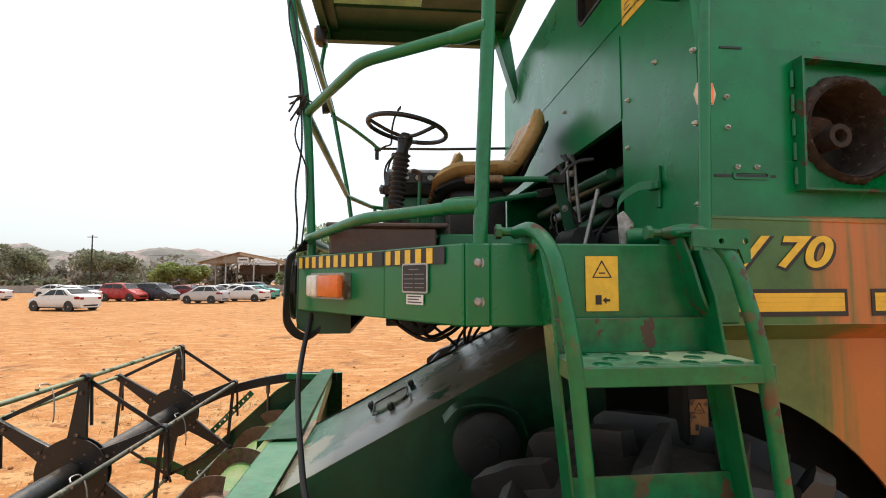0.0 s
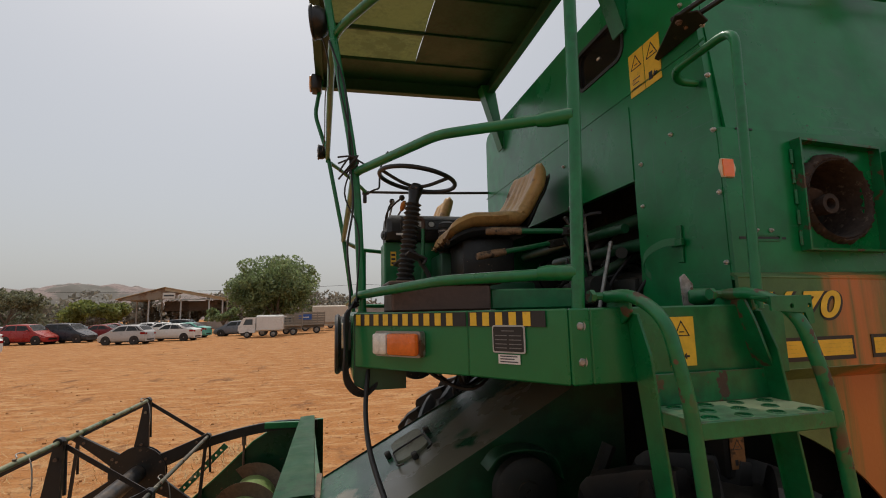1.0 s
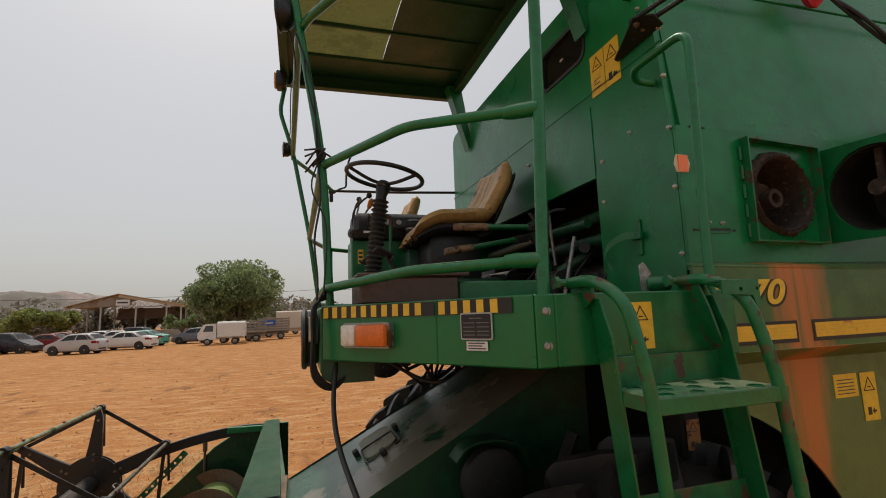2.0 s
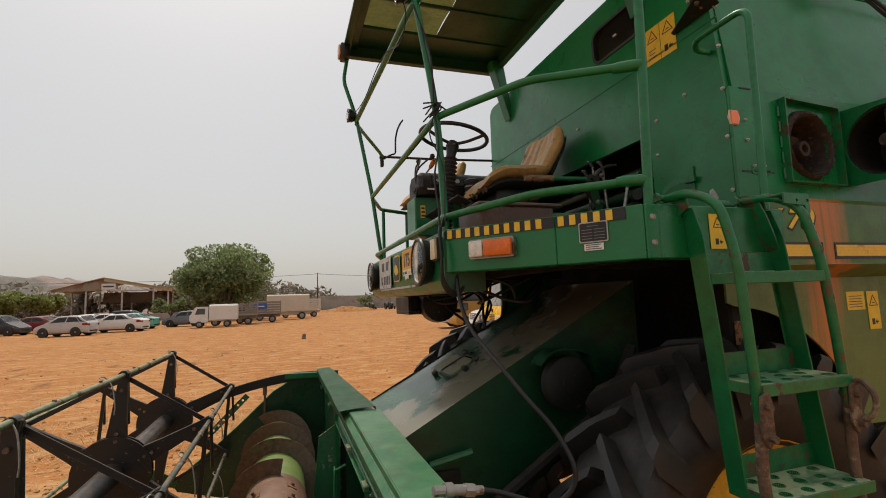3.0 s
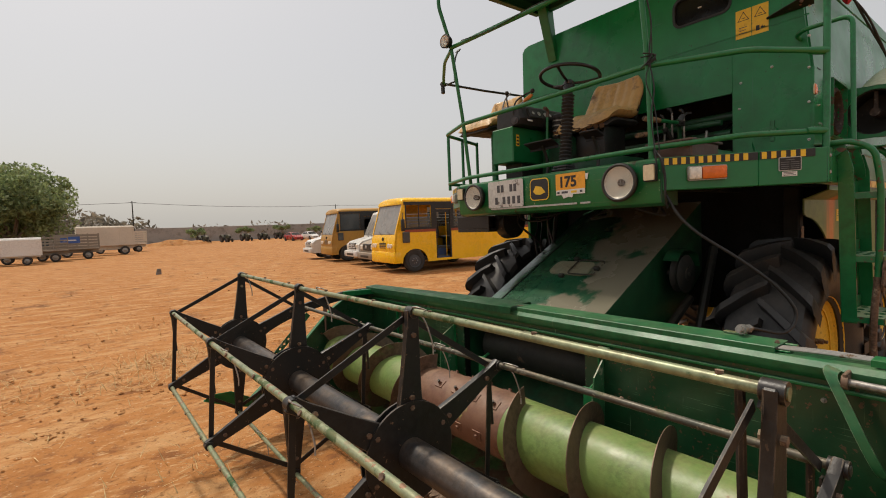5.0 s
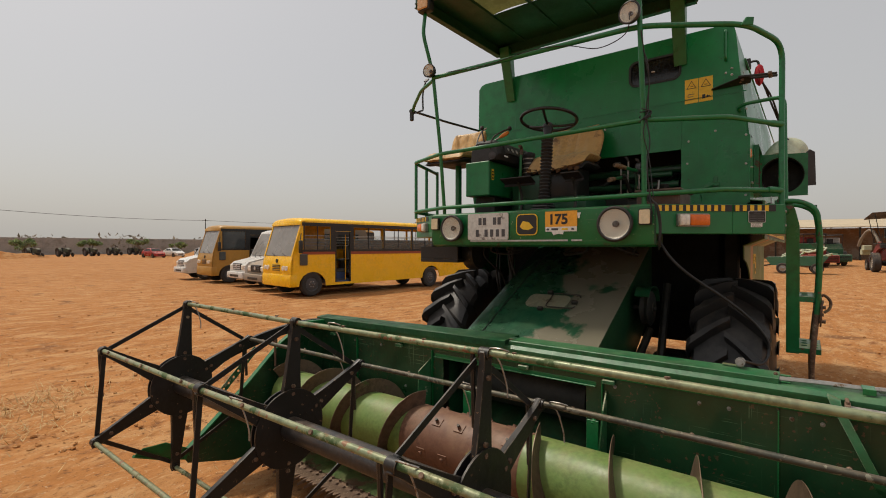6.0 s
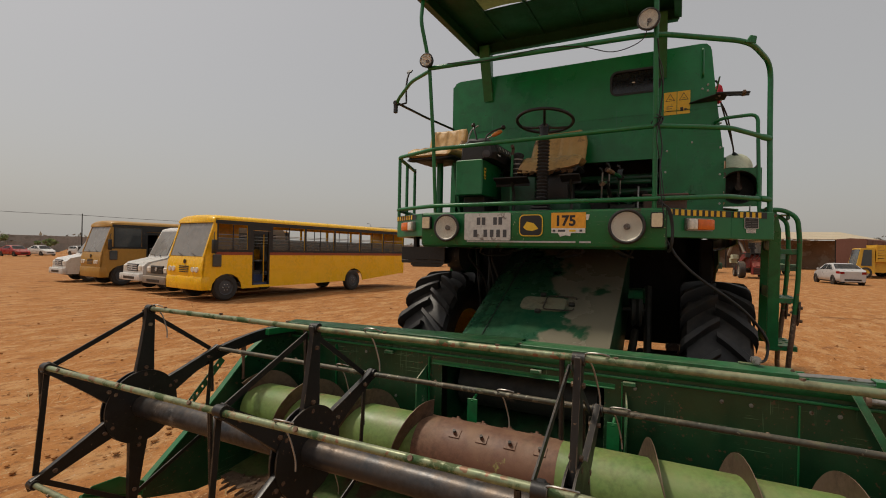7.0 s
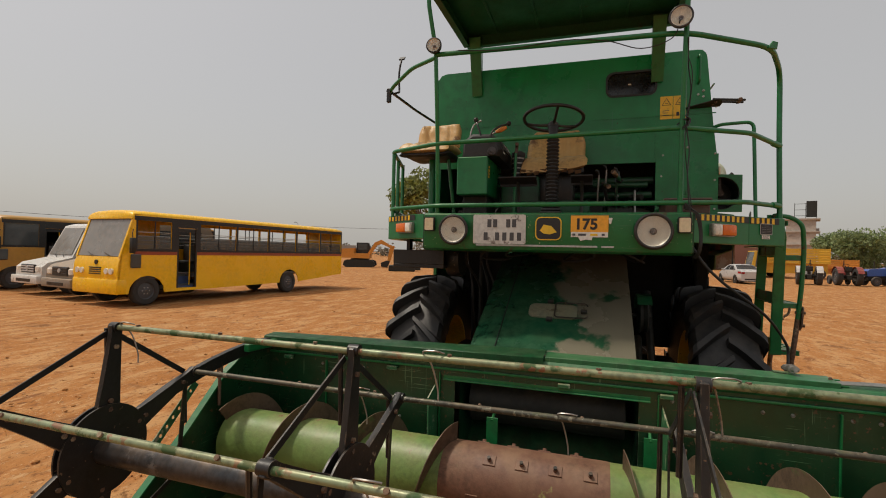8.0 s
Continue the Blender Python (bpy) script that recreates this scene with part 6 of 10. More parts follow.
    box(bm, (-0.28, 0.62, 0.62), (0.02, 0.9, 0.95), 0.03, None, 2)
    part("axle", bm, DARK, combine)
    # right side panel and rear wheels
    bm = B()
    box(bm, (0.6, 1.33, 0.95), (4.3, 1.36, 2.05))
    part("side_panel", bm, GREEN_SIDE, combine)
    for y in (-0.95, 0.95):
        wheel("rear_wheel", (3.4, y, 0.50), 0.50, 0.30, -1 if y < 0 else 1, 16)
    bm = B()
    lathe(bm, [(0.07, -0.95), (0.07, 0.95)], (3.4, 0, 0.5), 'y', 16)
    box(bm, (3.3, -0.08, 0.5), (3.5, 0.08, 1.0), 0.01)
    part("axle", bm, DARK, combine)


def wheel(name, c, r, w, out, lugs=20):
    """Lugged tyre on a yellow rim."""
    w2 = w / 2
    bm = B()
    prof = [(r * 0.50, -w2 * 0.62), (r * 0.58, -w2 * 0.86), (r * 0.74, -w2 * 0.98), (r * 0.84, -w2 * 0.95), (r * 0.885, -w2 * 0.84), (r * 0.905, -w2 * 0.4),
            (r * 0.91, 0), (r * 0.905, w2 * 0.4), (r * 0.885, w2 * 0.84), (r * 0.84, w2 * 0.95), (r * 0.74, w2), (r * 0.58, w2 * 0.86), (r * 0.50, w2 * 0.62)]
    lathe(bm, prof, c, 'y', 72, closed=True)
    wh = thing_part(name, combine, "large lugged tyre on a yellow rim" if r > 0.6 else "small lugged rear tyre on a yellow rim")
    tagged(part("tyre", bm, RUBBER, wh, "dusty black lugged tyre", angle=30), kind="")
    for side in (-1, 1):
        bm = B()
        rows = []
        for q in range(12):
            u = q / 11
            y = side * (w2 * (-0.05 + 1.10 * min(1.0, u / 0.93)))
            ang = 0.30 * (u ** 1.1)
            base = r * (0.895 - 0.16 * max(0, u - 0.80) / 0.20)
            top = r * (1.0 - 0.022 * u * u - 0.055 * max(0, u - 0.85) / 0.15)
            hw = (0.027 + 0.020 * u) * 20 / lugs
            ring = []
            for da, rr in ((-hw * 1.35, base - 0.012), (-hw * 1.0, top - 0.010), (-hw * 0.84, top), (hw * 0.84, top), (hw * 1.0, top - 0.010), (hw * 1.35, base - 0.012)):
                wob = 1 + 0.010 * noise.noise((da * 60, y * 12, rr * 9))
                ring.append(bm.verts.new((math.cos(ang + da) * rr * wob, y, math.sin(ang + da) * rr * wob)))
            rows.append(ring)
        for p, q in zip(rows, rows[1:]):
            for k in range(5):
                bm.faces.new((p[k], p[k + 1], q[k + 1], q[k]))
        bm.faces.new(rows[0])
        bm.faces.new(rows[-1])
        first = None
        for i in range(lugs):
            turn = Matrix.Translation(c) @ Matrix.Rotation(-2 * math.pi * (i + (0.5 if side > 0 else 0)) / lugs, 4, 'Y')
            if first is None:
                first = part("tyre_lug", bm, RUBBER, wh, angle=30, at=turn)
            else:
                o = bpy.data.objects.new("tyre_lug", first.data)
                scene.collection.objects.link(o)
                o.parent = wh
                o.matrix_basis = turn
    bm = B()
    o = out
    lathe(bm, [(r * 0.53, o * w2 * 0.72), (r * 0.545, o * w2 * 0.62), (r * 0.50, o * w2 * 0.55), (r * 0.47, o * w2 * 0.45), (r * 0.42, o * w2 * 0.38), (r * 0.25, o * w2 * 0.45), (0.080, o * w2 * 0.45), (0.080, o * w2 * 0.40), (r * 0.25, o * w2 * 0.40), (r * 0.42, o * w2 * 0.33), (r * 0.46, o * w2 * 0.40), (r * 0.49, o * w2 * 0.52)], c, 'y', 48, closed=True)
    part("rim", bm, YELLOW, wh, "yellow steel rim with chipped paint")
    bm = B()
    lathe(bm, [(r * 0.53, -o * w2 * 0.72), (r * 0.46, -o * w2 * 0.2), (r * 0.46, o * w2 * 0.44), (r * 0.44, o * w2 * 0.44), (r * 0.44, -o * w2 * 0.2), (r * 0.5, -o * w2 * 0.72)], c, 'y', 48, closed=True)
    part("rim_well", bm, YELLOW, wh)
    bm = B()
    lathe(bm, [(0.08, o * w2 * 0.35), (0.08, o * w2 * 0.55), (0.066, o * w2 * 0.60)], c, 'y', 24)
    part("hub_cap", bm, GREEN, wh)
    for k in range(8):
        a = 2 * math.pi * k / 8 + 0.2
        bm = B()
        rr = 0.135 * r / 0.79
        p = Vector((c[0] + rr * math.cos(a), c[1] + o * w2 * 0.45, c[2] + rr * math.sin(a)))
        tube(bm, [p, p + Vector((0, o * 0.02, 0))], 0.020, 6)
        tube(bm, [p + Vector((0, o * 0.02, 0)), p + Vector((0, o * 0.045, 0))], 0.011, 8)
        part("wheel_nut", bm, RUST, wh)


def build_feeder():
    y0, y1 = -0.56, 0.50
    side = [(-1.50, 1.085), (-1.36, 1.15), (-0.30, 1.695), (-0.02, 1.84), (-0.02, 1.30), (-0.3, 1.1), (-1.5, 0.36)]
    bm = B()
    # top sheet folds down along its far edge
    def zt(x):
        for (xa, za), (xb, zb) in zip(side, side[1:]):
            if xa <= x <= xb:
                return za + (zb - za) * (x - xa) / (xb - xa)
        return side[3][1]
    xs = [-1.50, -1.36, -1.1, -0.8, -0.5, -0.30, -0.15, -0.02]
    ys = [(y0, -0.004), (y0 + 0.012, 0.0), (-0.3, 0.0), (0.0, 0.0), (0.30, 0.0), (0.34, -0.004), (y1, -0.05), (y1 + 0.005, -0.16)]
    grid = [[bm.verts.new((x, y, zt(x) + dz + 0.004 * noise.noise((x * 3, y * 3, 0)))) for y, dz in ys] for x in xs]
    for a, b in zip(grid, grid[1:]):
        for k in range(len(ys) - 1):
            bm.faces.new((a[k], a[k + 1], b[k + 1], b[k]))
    feeder = part("feeder_house", bm, FEEDER_TOP, combine, "sloping green feeder housing under pale dried dust", angle=50)
    # side walls; the shade below the platform is in their green
    bm = B()
    rings = [[bm.verts.new((x, y, z - (drop if k < 4 else 0.0))) for k, (x, z) in enumerate(side)] for y, drop in ((y0 + 0.002, 0.006), (y1, 0.13))]
    for k in range(len(side)):
        j = (k + 1) % len(side)
        if k not in (0, 1, 2, 6):
            bm.faces.new((rings[0][k], rings[0][j], rings[1][j], rings[1][k]))
    bm.faces.new(rings[0])
    bm.faces.new(rings[1])
    part("feeder_sides", bm, GREEN_SHADED, feeder, "green side, darkened for shade")
    d = Vector((1.06, 0, 0.545)).normalized()
    nn = Vector((-d.z, 0, d.x))
    mt = Matrix((Vector((0, 1, 0)), d, Vector((0, 1, 0)).cross(d))).transposed().to_4x4()
    # folded seam along the top sheet
    bm = B()
    tube(bm, [(x, 0.315, zt(x) + 0.002) for x in xs[1:]], 0.004, 6)
    part("sheet_seam", bm, SHADE_SEAM_BLACK, feeder)
    # hatch with a wire bail
    c = Vector((-0.925, -0.02, zt(-0.925)))
    if mt.col[2].z < 0:
        mt = Matrix((Vector((0, -1, 0)), d, Vector((0, -1, 0)).cross(d))).transposed().to_4x4()
    mt.translation = c
    bm = B()
    fill_with_holes(bm, rounded_rect(-0.165, -0.085, 0.175, 0.085, 0.05), [], 0.012, mt)
    hatch = part("feeder_hatch", bm, HATCH, feeder, "small dusty inspection hatch")
    bm = B()
    tube(bm, [mt @ Vector(p) for p in [(x, y, 0.02) for x, y in rounded_rect(0.02, -0.09, 0.245, 0.095, 0.03)]], 0.005, 6)
    part("hatch_wire", bm, BLACK, hatch)
    for p in ((-0.02, 0.115), (-0.01, -0.115), (0.22, 0.0)):
        bm = B()
        box(bm, (p[0] - 0.022, p[1] - 0.015, 0.0), (p[0] + 0.022, p[1] + 0.015, 0.03), 0.006, mt)
        part("hatch_clip", bm, DARK, hatch)
    bm = B()
    box(bm, (-1.40, y0 + 0.01, 1.137), (-1.37, y1 - 0.1, 1.150), 0.002)
    part("sheet_joint", bm, RUST, feeder)
    # drive pulley, belt guard and braces beside the housing
    bm = B()
    lathe(bm, [(0.03, -0.04), (0.115, -0.035), (0.13, -0.025), (0.11, 0.0), (0.13, 0.025), (0.115, 0.035), (0.03, 0.04)], (-0.555, y0 - 0.10, 1.34), 'y', 32)
    pul = part("drive_pulley", bm, DARK, combine)
    bm = B()
    lathe(bm, [(0.045, -0.048), (0.047, -0.038)], (-0.555, y0 - 0.10, 1.34), 'y', 20)
    tube(bm, [(-0.555, y0 - 0.16, 1.34), (-0.555, y0, 1.34)], 0.016, 10)
    part("pulley_hub", bm, DARK, pul)
    bm = B()
    pts = curve_pts([(-0.72, 0, 1.44), (-0.66, 0, 1.495), (-0.55, 0, 1.505), (-0.44, 0, 1.47), (-0.40, 0, 1.38)])
    ribbon(bm, [p + Vector((0, y0 - 0.10, 0)) for p in pts], Vector((0, 0.05, 0)), 0.006)
    part("pulley_guard", bm, GREEN_SHADED, combine)
    for a, b, w_, mt2 in (((-1.05, y0 - 0.05, 0.75), (-0.40, y0 - 0.08, 1.15), 0.03, DARK), ((-1.25, y0 - 0.03, 1.02), (-1.05, y0 - 0.05, 1.06), 0.018, GREEN), ((-0.7, -0.75, 0.55), (-0.2, -0.72, 1.5), 0.03, DARK), ((-0.5, 0.62, 0.7), (-0.2, 0.68, 1.8), 0.02, DARK)):
        bm = B()
        tube(bm, [a, b], w_, 8)
        part("brace", bm, mt2, combine)
    random.seed(21)
    for k in range(5):
        bm = B()
        y = 0.55 + 0.05 * k + random.uniform(-0.03, 0.03)
        tube(bm, curve_pts([(-0.55 + random.uniform(-0.1, 0.25), y, 1.92), (-0.60 + random.uniform(-0.12, 0.3), y + 0.05, 1.74), (-0.45 + random.uniform(-0.1, 0.1), y - 0.02, 1.5), (-0.3, y, 1.2 - 0.05 * k)]), 0.010, 7)
        part("hydraulic_hose", bm, HOSE, combine)
    # hydraulic line that hangs from the bumper corner to the header coupling
    bm = B()
    tube(bm, curve_pts([(-1.19, -0.868, 1.87), (-1.204, -0.945, 1.745), (-1.195, -1.05, 1.638), (-1.152, -1.21, 1.517), (-1.12, -1.30, 1.44), (-1.07, -1.375, 1.354), (-1.042, -1.43, 1.264), (-1.045, -1.435, 1.20), (-1.085, -1.42, 1.155), (-1.14, -1.39, 1.145), (-1.25, -1.34, 1.175), (-1.32, -1.33, 1.19)], 8), 0.0082, 10)
    hose = part("hanging_hose", bm, HOSE, combine, "long black hydraulic hose hanging to the header")
    bm = B()
    tube(bm, [(-1.30, -1.332, 1.187), (-1.33, -1.330, 1.19)], 0.013, 10, radii=[0.0125, 0.015])
    tube(bm, [(-1.33, -1.330, 1.19), (-1.36, -1.329, 1.195)], 0.021, 6)
    tube(bm, [(-1.36, -1.329, 1.195), (-1.40, -1.33, 1.20)], 0.0165, 12)
    tube(bm, [(-1.40, -1.33, 1.20), (-1.425, -1.332, 1.203)], 0.023, 12)
    tube(bm, [(-1.425, -1.332, 1.203), (-1.46, -1.335, 1.208)], 0.016, 10)
    part("hose_coupling", bm, STEEL, hose)
    bm = B()
    plate(bm, [(-1.385, -1.345, 1.178), (-1.375, -1.25, 1.178), (-1.415, -1.25, 1.179), (-1.425, -1.345, 1.179)], 0.005)
    part("coupling_bracket", bm, GREEN_WORN, hose)
    # round black hatch lamp and folded step under the right corner
    bm = B()
    lathe(bm, [(0.05, -0.10), (0.14, -0.09), (0.15, 0.0), (0.14, 0.02)], (-0.75, 0.80, 1.74), 'y', 24)
    part("blower_housing", bm, BLACK, combine)
    bm = B()
    box(bm, (-0.98, 0.80, 1.66), (-0.55, 1.22, 1.69), 0.004)
    box(bm, (-0.98, 0.80, 1.69), (-0.96, 1.22, 1.80), 0.003)
    for y in (0.86, 1.0, 1.14):
        box(bm, (-0.96, y - 0.008, 1.69), (-0.6, y + 0.008, 1.80))
    box(bm, (-0.93, 0.93, 1.80), (-0.87, 0.96, 1.90), 0.002)
    box(bm, (-0.93, 1.10, 1.80), (-0.87, 1.13, 1.90), 0.002)
    part("folded_step", bm, BLACK, combine)
    for k in range(7):
        bm = B()
        y = -0.55 + 0.18 * k + random.uniform(-0.08, 0.08)
        za, zc = random.uniform(1.76, 1.86), random.uniform(1.74, 1.86)
        tube(bm, curve_pts([(-1.0, y, 1.91), (-0.9 + random.uniform(-0.1, 0.1), y + random.uniform(-0.2, 0.2), za), (-0.75, y + random.uniform(-0.2, 0.2), zc), (-0.5, y + random.uniform(-0.1, 0.1), 1.88)]), random.choice((0.005, 0.008, 0.010)), 6)
        part("underfloor_cable", bm, HOSE, combine)


build_tank()
build_unloading_tube()
build_platform()
build_controls()
build_canopy()
build_rails()
build_ladder()
build_body_side()
wheel("drive_wheel", (-0.13, -1.195, 0.775), 0.79, 0.45, -1)
wheel("drive_wheel", (-0.13, 1.115, 0.775), 0.79, 0.47, 1)
build_feeder()

# ---- header with reel and auger ----
header = thing("grain_header", "green cutting header with black reel and pale green auger", "combine header")
RX, RZ, RR = -2.822, 0.838, 0.558
HY0, HY1 = -2.14, 1.93
AX, AZ = -1.93, 0.57


def build_header():
    mb = face((-1.53, 0, 0), (0, -1, 0))
    bm = B()
    outline = [(-HY1, 0.22), (-0.525, 0.22), (-0.525, 0.975), (0.56, 0.985), (0.56, 0.22), (-HY0, 0.22), (-HY0, 1.12), (-HY1, 1.12)]
    fill_with_holes(bm, outline, [], 0.008, mb)
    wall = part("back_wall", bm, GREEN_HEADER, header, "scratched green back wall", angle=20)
    bm = B()
    box(bm, (-HY1 + 0.01, 1.035, 0.008), (-HY0 - 0.01, 1.05, 0.024), 0.004, mb)
    part("wall_rib", bm, GREEN, wall)
    for y in (1.45, 0.62, -0.66, -1.5):
        bm = B()
        plate(bm, [mb @ Vector(p) for p in ((-y, 0.25, 0.008), (-y, 1.02, 0.008), (-y, 1.02, 0.03), (-y, 0.25, 0.012))], 0.006)
        part("wall_stiffener", bm, GREEN, wall)
    for y in (0.64, -0.68):
        bm = B()
        plate(bm, [(-1.54, y, 0.96), (-1.66, y + (0.02 if y > 0 else -0.02), 0.88), (-1.70, y, 0.50), (-1.60, y, 0.30), (-1.54, y, 0.30)], 0.008)
        part("opening_cheek", bm, GREEN_WORN, wall)
    for y in (0.95, -0.15, -0.70, 1.75):
        bm = B()
        box(bm, (-y - 0.035, 1.005, 0.02), (-y + 0.035, 1.03, 0.045), 0.004, mb)
        part("wall_lug", bm, GREEN_WORN, wall)
    random.seed(8)
    for k in range(26):
        y = random.uniform(HY0 + 0.1, HY1 - 0.1)
        if -0.66 < y < 0.62:
            continue
        bolt((-1.54, y, random.choice((0.99, 0.42, 0.70, 0.985))), (-1, 0, 0), wall, 0.009)
    # feed opening: dark drum behind it
    bm = B()
    lathe(bm, [(0.15, -0.50), (0.15, 0.46)], (-1.26, 0, 0.80), 'y', 24)
    part("feed_drum", bm, DARK, header)
    for y in (0.555, -0.57):
        bm = B()
        box(bm, (-1.53, y - 0.006, 0.22), (-1.10, y + 0.006, 0.98))
        part("opening_side", bm, DARK, header)
    bm = B()
    box(bm, (-1.50, -0.58, 0.25), (-1.30, 0.54, 0.30))
    part("feed_sill", bm, GREEN_WORN, header)
    # deflector strips in the opening, angle under its lintel
    for y in (0.265, -0.62):
        bm = B()
        plate(bm, [(-1.595, y - 0.035, 0.79), (-1.595, y + 0.035, 0.79), (-1.60, y + 0.035, 0.56), (-1.60, y - 0.035, 0.56)], 0.008, 0.002)
        tube(bm, [(-1.60, y, 0.77), (-1.53, y, 0.80)], 0.01, 6)
        part("deflector_strip", bm, GREEN, header)
    bm = B()
    box(bm, (-0.60, 0.972, 0.004), (0.62, 1.0, 0.012), 0.002, mb)
    box(bm, (-0.60, 0.972, 0.012), (0.62, 0.980, 0.03), 0.002, mb)
    part("opening_lintel", bm, GREEN, wall)
    # top beam: box section with a rolled front edge
    bm = B()
    prof = [(-1.555, 1.085), (-1.565, 1.10), (-1.565, 1.125), (-1.545, 1.145), (-1.40, 1.15), (-1.375, 1.14), (-1.37, 1.05), (-1.50, 1.04)]
    rows = [[bm.verts.new((min(x, -1.375 - 0.115 * max(0.0, y - 0.3) / (HY1 - 0.3)), y, z)) for x, z in prof] for y in (HY0, -1.4, -0.4, 0.3, 1.1, HY1)]
    for a, b in zip(rows, rows[1:]):
        for k in range(len(prof)):
            j = (k + 1) % len(prof)
            bm.faces.new((a[k], a[j], b[j], b[k]))
    bm.faces.new(rows[0])
    bm.faces.new(rows[-1])
    part("top_beam", bm, GREEN_TOP, header, "top beam with sun-bleached worn paint")
    bm = B()
    stations = [(-0.03 + (HY1 + 0.04) * k / 10, k / 10) for k in range(11)]
    rows = []
    for y, u in stations:
        zt, sag = 1.180 - 0.022 * u, 0.004 * noise.noise((y * 2.3, 0, 4))
        rows.append([bm.verts.new(p) for p in ((-1.598 + sag, y, zt - 0.044 + sag), (-1.596 + sag * 0.5, y, zt - 0.004), (-1.590, y, zt + sag), (-1.50, y, zt + 0.006 + sag), (-1.395 - 0.082 * u, y, zt + 0.008), (-1.392 - 0.082 * u, y, zt - 0.012))])
    for a, b in zip(rows, rows[1:]):
        for k in range(5):
            bm.faces.new((a[k], b[k], b[k + 1], a[k + 1]))
    bmesh.ops.solidify(bm, geom=bm.faces[:], thickness=0.004)
    part("cover_strip", bm, GREEN_TOP, header, "pale worn cover strip on the beam")
    bm = B()
    box(bm, (-1.535, -1.50, 1.166), (-1.375, -0.032, 1.172), 0.002)
    box(bm, (-1.540, -1.50, 1.118), (-1.534, -0.032, 1.172), 0.002)
    part("cover_strip", bm, GREEN_TOP, header)
    # end plates with a divider nose
    for y, s in ((HY0, -1), (HY1, 1)):
        bm = B()
        pts = [(-1.40, 1.13), (-1.40, 0.20), (-2.20, 0.125), (-2.40, 0.135), (-2.74, 0.235), (-2.76, 0.27), (-2.74, 0.335), (-2.48, 0.54), (-2.25, 0.735), (-1.98, 0.985), (-1.75, 1.12)]
        plate(bm, [(x, y, z) for x, z in pts], 0.010)
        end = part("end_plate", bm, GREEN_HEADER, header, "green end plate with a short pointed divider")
        bm = B()
        edge = [(-2.76, 0.27), (-2.74, 0.335), (-2.48, 0.54), (-2.25, 0.735), (-1.98, 0.985), (-1.75, 1.12), (-1.40, 1.13)]
        for (xa, za), (xb, zb) in zip(edge, edge[1:]):
            a, b = Vector((xa, y, za)), Vector((xb, y, zb))
            box(bm, (0, -0.022, -0.004), ((b - a).length, 0.022, 0.006), 0, oriented(a, b - a))
        part("edge_flange", bm, GREEN, end)
        bm = B()
        plate(bm, [(-2.72, y, 0.26), (-2.74, y - s * 0.01, 0.345), (-2.90, y - s * 0.04, 0.445), (-3.05, y - s * 0.06, 0.46), (-3.10, y - s * 0.06, 0.43), (-2.93, y + s * 0.02, 0.34)], 0.006, 0.002)
        tube(bm, [(-3.105, y - s * 0.06, 0.425), (-2.93, y + s * 0.02, 0.328), (-2.70, y + s * 0.01, 0.25)], 0.010, 8)
        part("divider_wing", bm, GREEN, end)
        # reel lift arm: arched black beam from the beam's end to the reel's shaft
        ya = y - s * 0.03
        top = curve_pts([(-1.45, ya, 1.10), (-1.78, ya, 1.11), (-2.10, ya, 1.07), (-2.40, ya, 0.995), (-2.63, ya, 0.90), (RX, ya, RZ + 0.02)])
        bm = B()
        ribbon(bm, top, Vector((0, 0, 0.038)), 0.035)
        arm = part("reel_arm", bm, BLACK, header)
        bm = B()
        box(bm, (-0.36, -0.02, -0.025), (0.02, 0.02, 0.025), 0.004, oriented((-1.52, ya - s * 0.05, 1.115), (1, 0, -0.03)))
        part("arm_link", bm, GREEN, header)
        bm = B()
        m = oriented((-2.55, ya + s * 0.04, 0.62), (0.62, 0, 0.62))
        holes = [circle(0.06 + 0.055 * k, 0.0, 0.010, 10)[::-1] for k in range(8)]
        fill_with_holes(bm, [(0, -0.025), (0.50, -0.025), (0.50, 0.025), (0, 0.025)], holes, 0.006, m @ Matrix.Rotation(radians(90), 4, 'X'))
        part("adjuster_strip", bm, GREEN_WORN, arm, angle=20)
        bm = B()
        tube(bm, [(-2.05, ya, 1.06), (-2.05, ya, 0.80)], 0.010, 8)
        tube(bm, [(-2.05, ya, 1.06), (-2.05, ya, 0.97)], 0.018, 8)
        part("lift_rod", bm, RUST, arm)
    # pan, knife bar with fingers and blade sections
    bm = B()
    prof = [(-1.53, 0.34), (-1.66, 0.255), (-1.80, 0.215), (-1.95, 0.19), (-2.08, 0.175), (-2.135, 0.165)]
    rows = [[bm.verts.new((x, y, z)) for x, z in prof] for y in (HY0, HY1)]
    for k in range(len(prof) - 1):
        bm.faces.new((rows[0][k], rows[0][k + 1], rows[1][k + 1], rows[1][k]))
    bmesh.ops.solidify(bm, geom=bm.faces[:], thickness=0.006)
    part("header_pan", bm, PAN, header, "pan with worn green paint and bare rust")
    bm = B()
    box(bm, (-2.215, HY0 + 0.02, 0.140), (-2.115, HY1 - 0.02, 0.158), 0.003)
    knife = part("knife_bar", bm, RUST, header)
    n = 54
    bm = B()
    plate(bm, [(-2.20, -0.036, 0.166), (-2.20, 0.036, 0.166), (-2.235, 0.034, 0.166), (-2.295, 0.007, 0.164), (-2.295, -0.007, 0.164), (-2.235, -0.034, 0.166)], 0.004)
    blade = part("blade", bm, RUST, knife, at=Matrix.Translation((0, HY0 + 0.1, 0)))
    bm = B()
